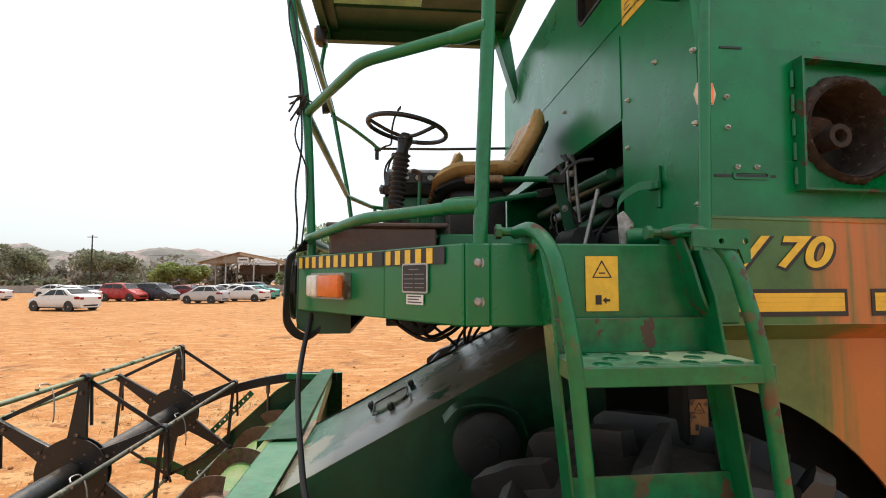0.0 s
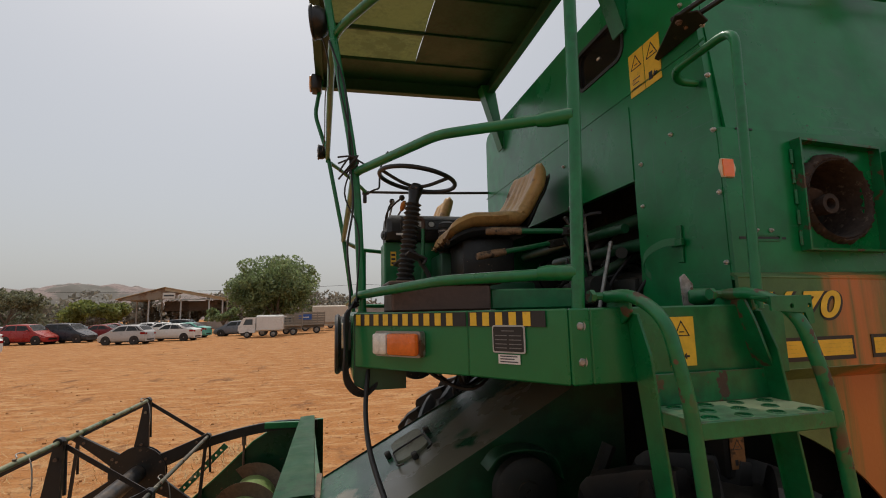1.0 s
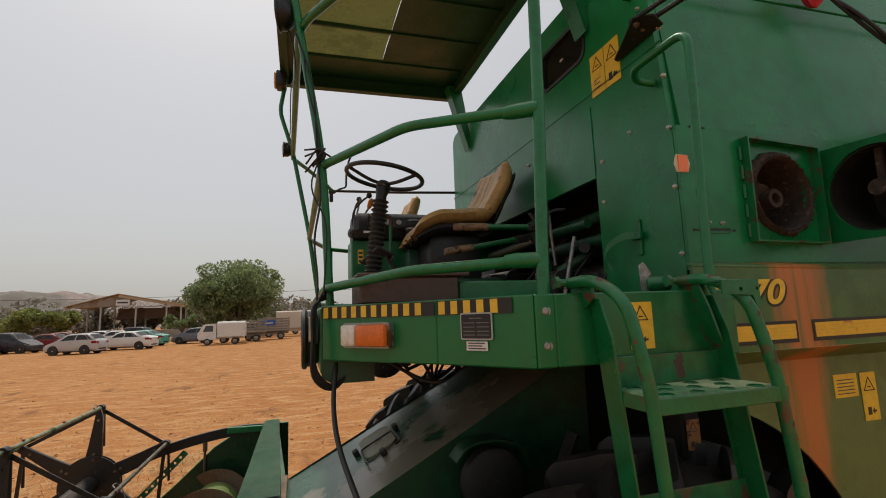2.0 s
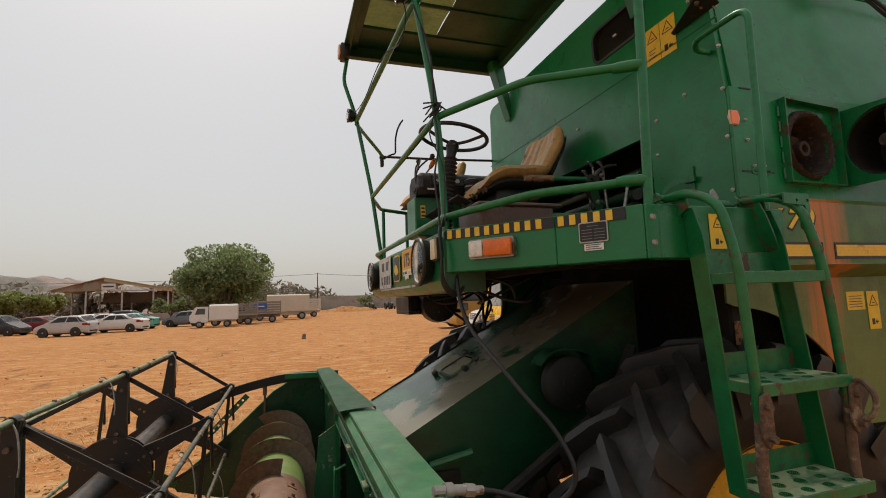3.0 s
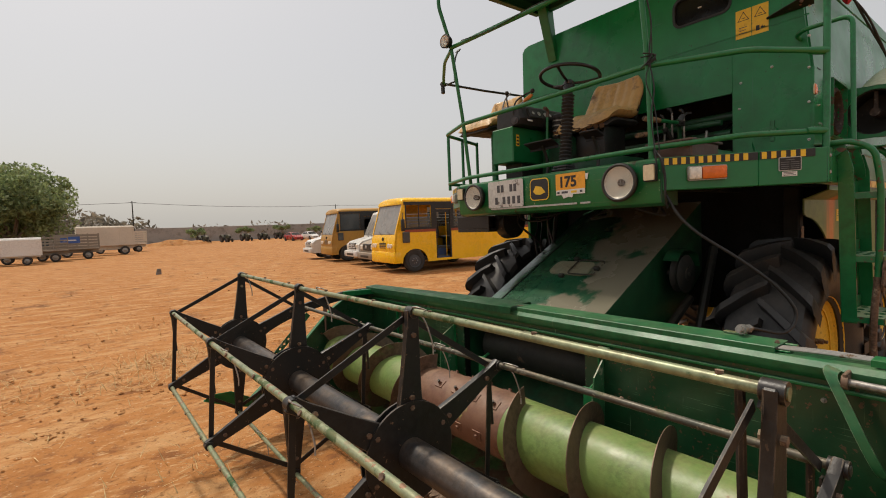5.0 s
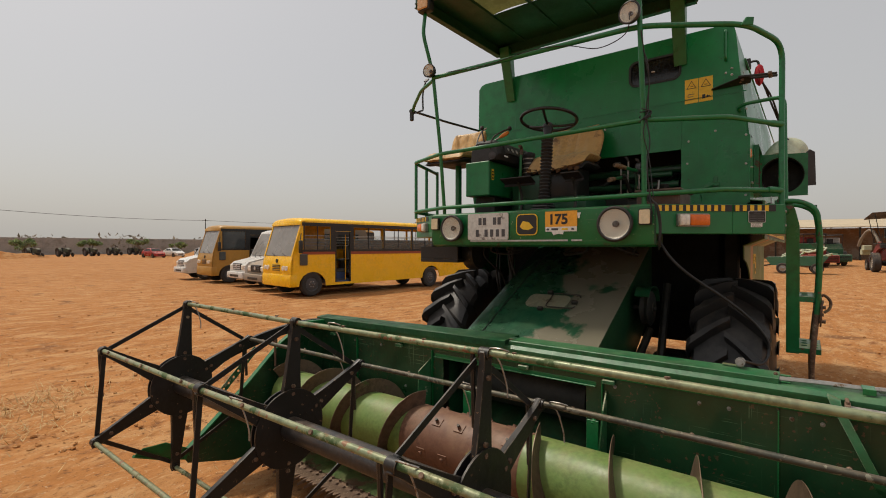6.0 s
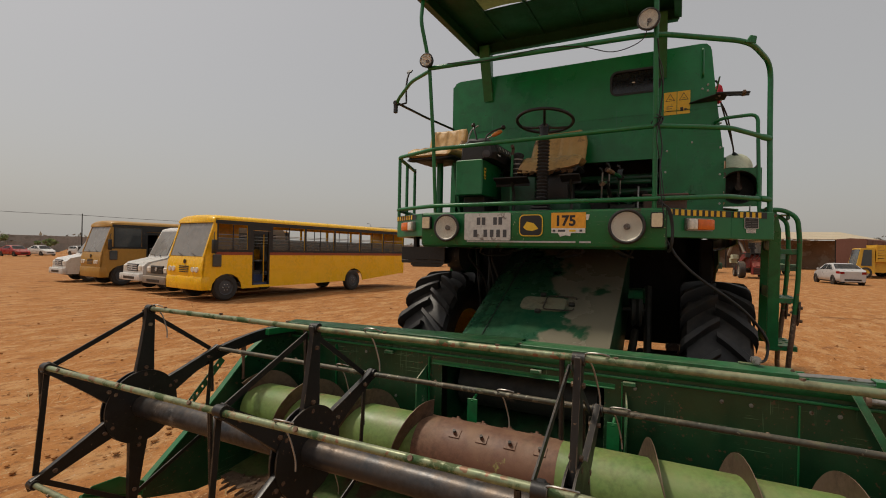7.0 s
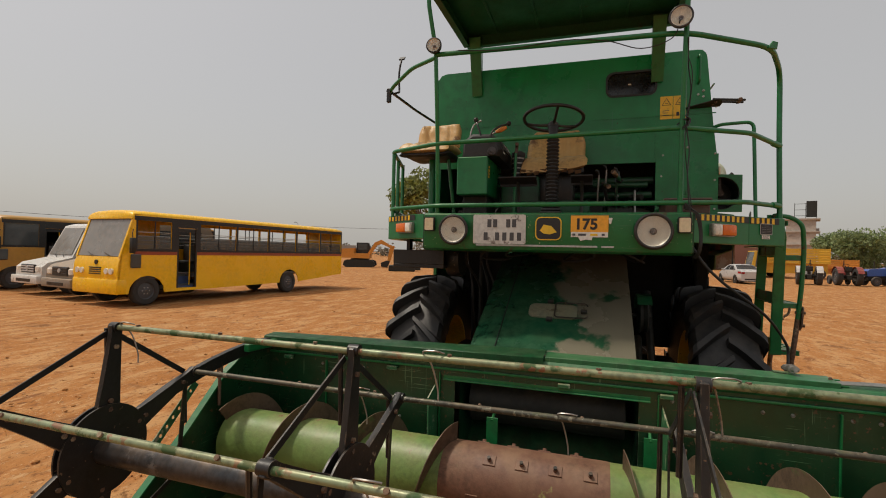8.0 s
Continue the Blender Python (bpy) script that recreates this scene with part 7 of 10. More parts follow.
    plate(bm, [(-2.17, -0.018, 0.160), (-2.17, 0.018, 0.160), (-2.25, 0.011, 0.156), (-2.345, 0.0, 0.150), (-2.25, -0.011, 0.156)], 0.022, 0.003)
    tube(bm, [(-2.145, 0, 0.155), (-2.145, 0, 0.176)], 0.009, 6)
    finger = part("finger", bm, RUST, knife, at=Matrix.Translation((0, HY0 + 0.062, 0)))
    for k in range(1, n):
        for src, off in ((blade, 0.1), (finger, 0.062)):
            o = bpy.data.objects.new(src.name.split(".")[0], src.data)
            scene.collection.objects.link(o)
            o.parent = knife
            o.matrix_basis = Matrix.Translation((0, HY0 + off + (HY1 - HY0 - 0.16) * k / n, 0))
    # auger
    bm = B()
    lathe(bm, [(0.180, -1.92), (0.180, -0.40)], (AX, 0, AZ), 'y', 40)
    aug = part("auger", bm, GREEN_PALE, header, "pale green auger tube with a brown middle")
    bm = B()
    lathe(bm, [(0.180, 0.44), (0.180, 1.86)], (AX, 0, AZ), 'y', 40)
    part("auger_tube", bm, GREEN_PALE, aug)
    bm = B()
    lathe(bm, [(0.181, -0.40), (0.183, -0.38), (0.183, 0.42), (0.181, 0.44)], (AX, 0, AZ), 'y', 40)
    part("auger_middle", bm, PRIMER, aug, "brown primer-coated middle section")
    bm = B()
    lathe(bm, [(0.03, -1.98), (0.03, 1.93)], (AX, 0, AZ), 'y', 14)
    part("auger_shaft", bm, DARK, aug)
    for ya, yb, ph, turns in ((1.85, 0.40, 8.514, -3.13), (-1.92, -0.46, 0.4, -3.8)):
        bm = B()
        n2, prev = 180, None
        for i in range(n2 + 1):
            u = i / n2
            a = u * turns * 2 * math.pi + ph
            y = ya + (yb - ya) * u
            edge_r = 0.277 + 0.004 * noise.noise((u * 30, ya, 0)) - 0.018 * max(0.0, noise.noise((u * 75, ya, 3)) - 0.42)
            cur = []
            for rr, dy in ((0.17, -0.003), (edge_r, -0.002), (edge_r, 0.002), (0.17, 0.003)):
                cur.append(bm.verts.new((AX + rr * math.cos(a), y + dy, AZ + rr * math.sin(a))))
            if prev:
                for k in range(4):
                    j = (k + 1) % 4
                    bm.faces.new((prev[k], prev[j], cur[j], cur[k]))
            else:
                bm.faces.new(cur)
            prev = cur
        bm.faces.new(prev)
        part("flighting", bm, FLIGHT, aug, "rust-brown screw flighting", angle=60)
    # retractable fingers: guide plates with bolts, and a few pins
    for k in range(4):
        for a, off in ((124, 0.0), (60, 0.12), (188, 0.12)):
            y = -0.31 + 0.165 * k + off * 0.6
            if not -0.36 < y < 0.40:
                continue
            d = Vector((math.cos(radians(a)), 0, math.sin(radians(a))))
            p = Vector((AX, y, AZ)) + d * 0.183
            m = oriented(p, (0, 1, 0), d)
            bm = B()
            box(bm, (-0.032, -0.028, -0.004), (0.032, 0.028, 0.004), 0.0015, m)
            tube(bm, [p, p + d * 0.018], 0.011, 8)
            g = part("finger_guide", bm, PRIMER, aug)
            if a == 124:
                bm = B()
                tube(bm, [p, p + d * 0.030], 0.009, 8)
                part("auger_pin", bm, DARK, aug)
    # steel pipes that leave the cover strip and run along the beam, with brass and steel unions
    for k in range(3):
        bm = B()
        x = -1.505 + 0.022 * k
        tube(bm, curve_pts([(x, -1.46, 1.158), (x + 0.004, -1.56, 1.163), (x + 0.012, -1.68, 1.166), (x + 0.02, -1.78 - 0.02 * k, 1.164), (x + 0.03, -1.90, 1.168), (x + 0.045, -2.12, 1.168)]), 0.0065, 8)
        pipe = part("hydraulic_pipe", bm, STEEL, header)
        bm = B()
        yu = -1.86 - 0.035 * k
        tube(bm, [(x + 0.027, yu, 1.167), (x + 0.029, yu - 0.03, 1.167)], 0.0135, 6)
        tube(bm, [(x + 0.030, yu - 0.032, 1.167), (x + 0.033, yu - 0.06, 1.168)], 0.0105, 8)
        part("pipe_union", bm, RUST if k == 1 else STEEL, pipe)
    bm = B()
    box(bm, (-1.515, -1.545, 1.150), (-1.40, -1.49, 1.156), 0.001)
    box(bm, (-1.42, -1.545, 1.150), (-1.40, -1.49, 1.166), 0.002)
    part("beam_end_bracket", bm, GREEN, header)
    bolt((-1.46, -1.485, 1.174), (0, 0, 1), header, 0.009, RUST)
    bm = B()
    box(bm, (-1.532, -1.845, 1.152), (-1.528, -1.80, 1.176), 0.001)
    box(bm, (-1.532, -1.845, 1.174), (-1.452, -1.80, 1.178), 0.001)
    box(bm, (-1.456, -1.845, 1.152), (-1.452, -1.80, 1.176), 0.001)
    part("pipe_clip", bm, GREEN, header)
    # strap bracket with an eye, the steel push rod, and the adjusting bolt in its own bracket
    bm = B()
    ribbon(bm, curve_pts([(-1.560, -1.700, 1.130), (-1.605, -1.700, 1.132), (-1.625, -1.705, 1.115), (-1.640, -1.745, 1.03), (-1.655, -1.805, 0.90), (-1.640, -1.85, 0.80), (-1.56, -1.87, 0.74)]), Vector((0, 0.022, 0.008)), 0.008)
    strap = part("strap_bracket", bm, GREEN_WORN, header, "green strap bracket, its edge worn to rust")
    bm = B()
    tube(bm, [(-1.612, -1.735, 1.10), (-1.612, -1.755, 1.10)], 0.028, 16)
    box(bm, (-1.63, -1.752, 1.10), (-1.56, -1.738, 1.135), 0.003)
    part("rod_eye", bm, RUST, strap)
    bm = B()
    tube(bm, [(-1.612, -1.745, 1.10), (-1.622, -2.02, 1.098)], 0.0145, 14)
    part("push_rod", bm, STEEL, header, "bright steel push rod")
    bm = B()
    plate(bm, [(-1.56, -1.985, 1.135), (-1.66, -1.985, 1.125), (-1.685, -1.985, 1.09), (-1.67, -1.985, 1.00), (-1.56, -1.985, 0.98)], 0.010, 0.002)
    box(bm, (-1.665, -1.985, 1.116), (-1.565, -1.91, 1.124), 0.002)
    part("bolt_bracket", bm, GREEN_WORN, header)
    bm = B()
    a, b = Vector((-1.515, -1.925, 1.215)), Vector((-1.665, -1.975, 0.99))
    tube(bm, [a, b], 0.0115, 12)
    d = (a - b).normalized()
    tube(bm, [a - d * 0.002, a + d * 0.018], 0.0195, 6)
    tube(bm, [a - d * 0.155, a - d * 0.140], 0.019, 6)
    part("adjusting_bolt", bm, STEEL, header)
    bm = B()
    ribbon(bm, curve_pts([(-1.50, -1.99, 1.14), (-1.48, -1.99, 1.195), (-1.44, -1.99, 1.215), (-1.39, -1.99, 1.20), (-1.36, -1.99, 1.155)]), Vector((0, 0.022, 0)), 0.009)
    part("hose_guard", bm, GREEN_CHIPPED, header)
    # stand shoes under the header
    for y in (-1.5, 1.5):
        bm = B()
        box(bm, (-1.9, y - 0.05, 0.0), (-1.45, y + 0.05, 0.05), 0.01)
        box(bm, (-1.75, y - 0.03, 0.04), (-1.69, y + 0.03, 0.21), 0.004)
        part("skid_shoe", bm, RUST, header)


def build_reel():
    bm = B()
    lathe(bm, [(0.062, -1.93), (0.062, 1.89)], (RX, 0, RZ), 'y', 24)
    part("reel_tube", bm, GUN, header, "dark steel reel shaft")
    reel = thing_part("reel", header, "black reel of flat arms and worn bars")
    c0 = Vector((RX, 0, RZ))
    angles = [radians(85.6 + 60 * k) for k in range(6)]
    for n_, ys in enumerate((1.835, 0.572, -0.635, -1.875)):
        c = Vector((RX, ys, RZ))
        bm = B()
        disc(bm, c - Vector((0, 0.018, 0)), (0, 1, 0), 0.205, 0.008, 40)
        part("reel_disc", bm, BLACK, reel)
        bm = B()
        disc(bm, c + Vector((0, 0.018, 0)), (0, 1, 0), 0.205, 0.008, 40)
        part("reel_disc", bm, BLACK, reel)
        for a in angles:
            d, s = Vector((math.cos(a), 0, math.sin(a))), Vector((-math.sin(a), 0, math.cos(a)))
            bm = B()
            plate(bm, [c + d * 0.14 + s * 0.062, c + d * 0.30 + s * 0.042, c + d * (RR - 0.05) + s * 0.026, c + d * (RR + 0.01) + s * 0.03, c + d * (RR + 0.01) - s * 0.03,
                       c + d * (RR - 0.05) - s * 0.026, c + d * 0.30 - s * 0.042, c + d * 0.13 - s * 0.062], 0.026, 0.004)
            part("reel_arm", bm, BLACK, reel)
            bm = B()
            tube(bm, [c + d * RR + Vector((0, -0.022, 0)), c + d * RR + Vector((0, 0.022, 0))], 0.0235, 14)
            part("bar_clamp", bm, BLACK, reel)
            for q in (0.18, 0.22, RR - 0.09):
                bm = B()
                p = c + d * q
                tube(bm, [p + Vector((0, -0.024, 0)), p + Vector((0, 0.024, 0))], 0.011, 6)
                part("arm_bolt", bm, RUST, reel)
        # straps from tip to tip
        for k in range(6):
            a, b = angles[k], angles[(k + 1) % 6]
            p = c + Vector((math.cos(a), 0, math.sin(a))) * (RR - 0.02) + Vector((0, 0.03, 0))
            q = c + Vector((math.cos(b), 0, math.sin(b))) * (RR - 0.02) + Vector((0, 0.03, 0))
            bm = B()
            L = (q - p).length
            box(bm, (0.02, -0.003, -0.013), (L - 0.02, 0.003, 0.013), 0, oriented(p, q - p))
            part("reel_strap", bm, BLACK, reel)
        # hanging tine rods
        for k, a in enumerate(angles):
            p = c + Vector((math.cos(a), 0, math.sin(a))) * RR + Vector((0, 0.06, 0))
            L = 0.30 if math.sin(a) > -0.2 else 0.05
            bm = B()
            tube(bm, [p + Vector((0, 0, -0.01)), p + Vector((0.012, 0, -L))], 0.010, 7)
            part("tine_rod", bm, BLACK, reel)
    random.seed(3)
    for k, a in enumerate(angles):
        x, z = RX + RR * math.cos(a), RZ + RR * math.sin(a)
        bm = B()
        tube(bm, [(x, -1.90, z), (x, -0.69, z + 0.004), (x, 0.60, z - 0.004), (x, 1.865, z)], 0.0135, 12)
        part("reel_bar", bm, BAR if k < 4 else BAR_STEEL, reel, "worn steel reel bar with green paint remains")
        for i in range(8):
            y = -1.75 + 0.49 * i + random.uniform(-0.05, 0.05)
            bm = B()
            d = Vector((math.cos(a), 0, math.sin(a)))
            p = Vector((x, y, z)) + d * 0.012
            tube(bm, [p, p + d * 0.008], 0.009, 8)
            part("bar_bolt", bm, RUST, reel)
            if random.random() < 0.25:
                bm = B()
                q = Vector((x, y + 0.02, z))
                tube(bm, curve_pts([q + Vector((0, 0, 0.02)), q + Vector((-0.02, 0.03, 0.03)), q + Vector((-0.01, 0.08, 0.02)), q + Vector((0.03, 0.06, -0.03)), q + Vector((0.05, 0.04, -0.12)), q + Vector((0.05, 0.035, -0.17))]), 0.0035, 6)
                part("spring_tine", bm, STEEL, reel)


build_header()
build_reel()

# ---- vehicles ----
def paint(name, colour, rough=0.3, dusty=0.35):
    return material(name, colour, rough, grain=0.08, grain_scale=10, bump=0.0, dust=dusty, spots=tuple(c * 0.8 + 0.03 for c in colour), spot_scale=2.0, spot_amount=0.58, spot_soft=0.2)


BUS_YELLOW = paint("bus_yellow", (0.88, 0.50, 0.008), 0.28, 0.04)
BUS_GOLD = paint("bus_gold", (0.42, 0.22, 0.035), 0.4, 0.25)
BUS_RED = paint("bus_red_stripe", (0.28, 0.05, 0.015), 0.4, 0.1)
CAR_WHITE = paint("car_white", (0.66, 0.65, 0.62), 0.3, 0.25)
CAR_SILVER = paint("car_silver", (0.46, 0.45, 0.44), 0.3, 0.25)
CAR_RED = paint("car_red", (0.36, 0.025, 0.025), 0.3, 0.3)
CAR_MAROON = paint("car_maroon", (0.20, 0.02, 0.025), 0.3, 0.3)
CAR_DARK = paint("car_dark_blue", (0.025, 0.035, 0.05), 0.3, 0.3)
CAR_TEAL = paint("car_teal", (0.12, 0.42, 0.34), 0.35, 0.3)
CAR_GREY = paint("car_grey", (0.13, 0.15, 0.18), 0.3, 0.3)
VAN_DUSTY = paint("van_dusty_white", (0.25, 0.21, 0.165), 0.6, 0.6)
TRUCK_GREY = paint("truck_weathered_grey", (0.23, 0.20, 0.16), 0.7, 0.4)
TRUCK_TAN = paint("truck_canvas_tan", (0.56, 0.50, 0.41), 0.8, 0.4)
TRUCK_YELLOW = paint("tipper_yellow", (0.62, 0.36, 0.03), 0.5, 0.3)
TRUCK_BROWN = paint("container_brown", (0.15, 0.055, 0.035), 0.6, 0.3)
EX_ORANGE = paint("digger_orange", (0.60, 0.24, 0.03), 0.5, 0.4)
TR_RED = paint("machine_red", (0.20, 0.022, 0.02), 0.5, 0.35)
TR_BLUE = paint("tractor_blue", (0.03, 0.10, 0.36), 0.45, 0.35)
TR_GREEN = paint("machine_green", (0.03, 0.13, 0.07), 0.5, 0.4)
OLIVE = paint("olive_drab", (0.055, 0.065, 0.04), 0.6, 0.3)
DOOR_BLUE = material("blue_step_paint", (0.03, 0.06, 0.16), 0.5, grain=0.2, dust=0.3)
WINDOW = material("vehicle_window_glass", (0.05, 0.06, 0.065), 0.12, grain=0.1, bump=0.0, dust=0.25)
SCREEN = material("dusty_windscreen", (0.20, 0.20, 0.19), 0.30, grain=0.15, grain_scale=4, bump=0.0, dust=0.4)
CABIN = material("dim_cabin_lining", (0.10, 0.10, 0.10), 0.8, grain=0.2)
TAIL = material("red_tail_lens", (0.42, 0.015, 0.015), 0.2, grain=0.1)
TYRE_V = material("road_tyre", (0.028, 0.027, 0.026), 0.8, grain=0.2, dust=0.3)


def road_wheel(parent, c, r, w, out, rim_mat=None):
    bm = B()
    w2 = w / 2
    lathe(bm, [(r * 0.60, -w2), (r * 0.90, -w2), (r, -w2 * 0.7), (r, w2 * 0.7), (r * 0.90, w2), (r * 0.60, w2)], c, 'y', 24, closed=True)
    wh = part("wheel", bm, TYRE_V, parent)
    bm = B()
    lathe(bm, [(r * 0.62, out * w2 * 0.9), (r * 0.54, out * w2 * 0.6), (r * 0.30, out * w2 * 0.75), (r * 0.12, out * w2 * 0.85), (r * 0.03, out * w2 * 0.95)], c, 'y', 24, cap=False)
    part("rim", bm, rim_mat or STEEL, wh)
    for k in range(6 if r > 0.4 else 0):
        a = 2 * math.pi * k / 6
        bm = B()
        p = Vector((c[0] + r * 0.24 * math.cos(a), c[1] + out * w2 * 0.76, c[2] + r * 0.24 * math.sin(a)))
        tube(bm, [p, p + Vector((0, out * 0.02, 0))], r * 0.035, 6)
        part("wheel_nut", bm, BOLT_STEEL, wh)
    return wh


def extrude_side(bm, pts, y0, y1, inset=0.0, z_in=None):
    """A closed side outline (x, z) drawn across from y0 to y1; above z_in it leans inward by inset."""
    def y_at(y, z, s):
        return y + s * (inset * max(0, (z - z_in)) if z_in is not None else 0)
    a = [bm.verts.new((x, y_at(y0, z, 1), z)) for x, z in pts]
    b = [bm.verts.new((x, y_at(y1, z, -1), z)) for x, z in pts]
    bm.faces.new(a)
    bm.faces.new(b[::-1])
    for k in range(len(pts)):
        j = (k + 1) % len(pts)
        bm.faces.new((a[k], a[j], b[j], b[k]))
    return bm


def arch(cx, r, z0, n=8):
    """Points of a wheel arch along a sill at z0, from front to back."""
    return [(cx - r * math.cos(math.pi * k / n), z0 + r * math.sin(math.pi * k / n) * 0.95) for k in range(n + 1)]


CAR_KINDS = {
    # length, width, belt height, roof height, hood end, windscreen top, rear glass top, rear glass foot, tail height
    "sedan": (4.35, 1.70, 0.92, 1.47, 1.05, 1.75, 3.05, 3.75, 1.02),
    "hatch": (3.70, 1.62, 0.93, 1.50, 0.80, 1.50, 3.10, 3.60, 1.00),
    "suv": (4.00, 1.76, 1.08, 1.72, 0.95, 1.55, 3.55, 3.88, 1.10),
}


def car(at, kind, body_mat, label, group="parked cars"):
    """A saloon or hatchback skinned over cross-sections; x runs back from the nose."""
    L, W, zb, zr, xh, xw, xr, xf, zt = CAR_KINDS[kind]
    t = thing("car", label, "car", group, at=at)
    h = W / 2
    wr = 0.30 if kind != "suv" else 0.34
    fx, rx = 0.74, L - 0.78
    knots = [(0.0, 0.58), (0.05, 0.68), (0.25, 0.76), (xh, zb + 0.01), (xw, zr - 0.05), ((xw + xr) / 2, zr), (xr, zr - 0.04), (xf, zt + 0.02), (L - 0.08, zt - 0.02), (L, zt - 0.16)]

    def line(x):
        x = min(max(x, 0.0), L)
        for (xa, za), (xb, zb_) in zip(knots, knots[1:]):
            if x <= xb:
                return za + (zb_ - za) * (x - xa) / (xb - xa)
        return knots[-1][1]

    def top(x):
        return sum(line(x + d) * w for d, w in ((-0.16, 1), (-0.08, 2), (0, 3), (0.08, 2), (0.16, 1))) / 9

    def belt(x):
        return min(top(x) - 0.012, zb + 0.02 + 0.07 * x / L)

    def half(x):
        f = max(0, 1 - x / 0.7)
        b = max(0, 1 - (L - x) / 0.6)
        return h * (1 - 0.22 * f * f - 0.16 * b * b)

    def side(x, v):
        """Point of the flank from the belt (v = 0) to the roof's edge (v = 1)."""
        g = min(1, max(0, (top(x) - belt(x)) / (zr - zb)))
        return half(x) * (0.965 - 0.235 * g * v), belt(x) + (top(x) - 0.03 * g - belt(x)) * v
    bm = B()
    xs = [L * k / 36 for k in range(37)]
    rows = []
    for x in xs:
        w = half(x)
        prof = [(w * 0.86, 0.22), (w * 0.975, 0.30), (w, 0.52), (w * 0.995, 0.5 * (0.52 + belt(x))), side(x, 0.0), side(x, 0.5), side(x, 0.92), (side(x, 1)[0] * 0.86, top(x) - 0.012)]
        ring = [bm.verts.new((x, y, z)) for y, z in prof] + [bm.verts.new((x, 0, top(x)))] + [bm.verts.new((x, -y, z)) for y, z in prof[::-1]]
        rows.append(ring)
    for a, b in zip(rows, rows[1:]):
        for k in range(len(a) - 1):
            bm.faces.new((a[k], b[k], b[k + 1], a[k + 1]))
    bm.faces.new(rows[0])
    bm.faces.new(rows[-1][::-1])
    body = part("body", bm, body_mat, t, angle=50)

    def skin(name, fn, nu, nv, mat):
        b2 = B()
        g = [[b2.verts.new(fn(u / nu, v / nv)) for v in range(nv + 1)] for u in range(nu + 1)]
        for p, q in zip(g, g[1:]):
            for k in range(nv):
                b2.faces.new((p[k], q[k], q[k + 1], p[k + 1]))
        bmesh.ops.solidify(b2, geom=b2.faces[:], thickness=0.006)
        part(name, b2, mat, t, angle=60)
    lo0, lo1 = xh + 0.28, xf - (0.20 if kind == "sedan" else 0.10)
    hi0, hi1 = xw + 0.16, xr - 0.08
    for s_ in (1, -1):
        for ua, ub in ((0.0, 0.45), (0.485, 0.86), (0.885, 1.0)):
            def glass_at(u, v):
                u = ua + (ub - ua) * u
                x = (lo0 + (lo1 - lo0) * u) * (1 - v) + (hi0 + (hi1 - hi0) * u) * v
                y, z = side(x, 0.08 + 0.76 * v)
                return (x, s_ * (y + 0.010), z)
            skin("side_window", glass_at, 6, 3, WINDOW)
    for nm, xa, xb in (("windscreen", xh + 0.06, xw + 0.02), ("rear_window", xr + 0.02, xf - 0.08)):
        def pane_at(u, v):
            x = xa + (xb - xa) * u
            w = side(x, 1)[0] * 0.93 * (2 * v - 1)
            return (x, w, top(x) - 0.02 * (2 * v - 1) ** 4 + 0.012)
        skin(nm, pane_at, 5, 6, WINDOW)
    for x in (fx, rx):
        for y, o in ((-h, -1), (h, 1)):
            # Dark disc in place of the shaded recess of an uncut wheel arch.
            bm = B()
            lathe(bm, [(wr + 0.06, -o * 0.16), (wr + 0.065, o * 0.004), (wr * 0.5, o * 0.004)], (x, o * half(x), wr + 0.01), 'y', 22)
            part("wheel_arch", bm, BLACK, t)
            road_wheel(t, (x, o * (half(x) - 0.075), wr), wr, 0.19, o, CAR_SILVER)
    for y in (-1, 1):
        def lamp_at(u, v):
            x = 0.07 + 0.34 * u
            return (x, y * (half(x) * (1.004 - 0.012 * u) - (0.22 * (1 - u)) * v * 0.2), 0.60 + 0.12 * v * (0.6 + 0.5 * u))
        skin("headlight", lamp_at, 4, 2, LENS)

        def tail_at(u, v):
            x = L - 0.34 + 0.32 * u
            return (x, y * (half(x) * 0.99 + 0.008), 0.76 + 0.16 * v)
        skin("tail_light", tail_at, 4, 2, TAIL)

        def tail_back(u, v):
            return (L + 0.008, y * half(L) * (1.0 - 0.34 * u), 0.74 + 0.15 * v)
        skin("tail_light", tail_back, 2, 2, TAIL)
    bm = B()
    box(bm, (-0.02, -h * 0.5, 0.36), (0.05, h * 0.5, 0.52), 0.02)
    part("grille", bm, BLACK, t)
    bm = B()
    box(bm, (L - 0.03, -h * 0.55, 0.30), (L + 0.02, h * 0.55, 0.40), 0.01)
    part("bumper_insert", bm, BLACK, t)
    bm = B()
    box(bm, (0.2, -h * 0.9, 0.17), (L - 0.2, h * 0.9, 0.25))
    part("underbody", bm, BLACK, t)
    for s_ in (-1, 1):
        bm = B()
        y = s_ * (half(xh + 0.45) + 0.02)
        box(bm, (xh + 0.38, min(y, y + s_ * 0.17), zb + 0.03), (xh + 0.50, max(y, y + s_ * 0.17), zb + 0.16), 0.035, None, 2)
        part("wing_mirror", bm, body_mat, t)
    return t


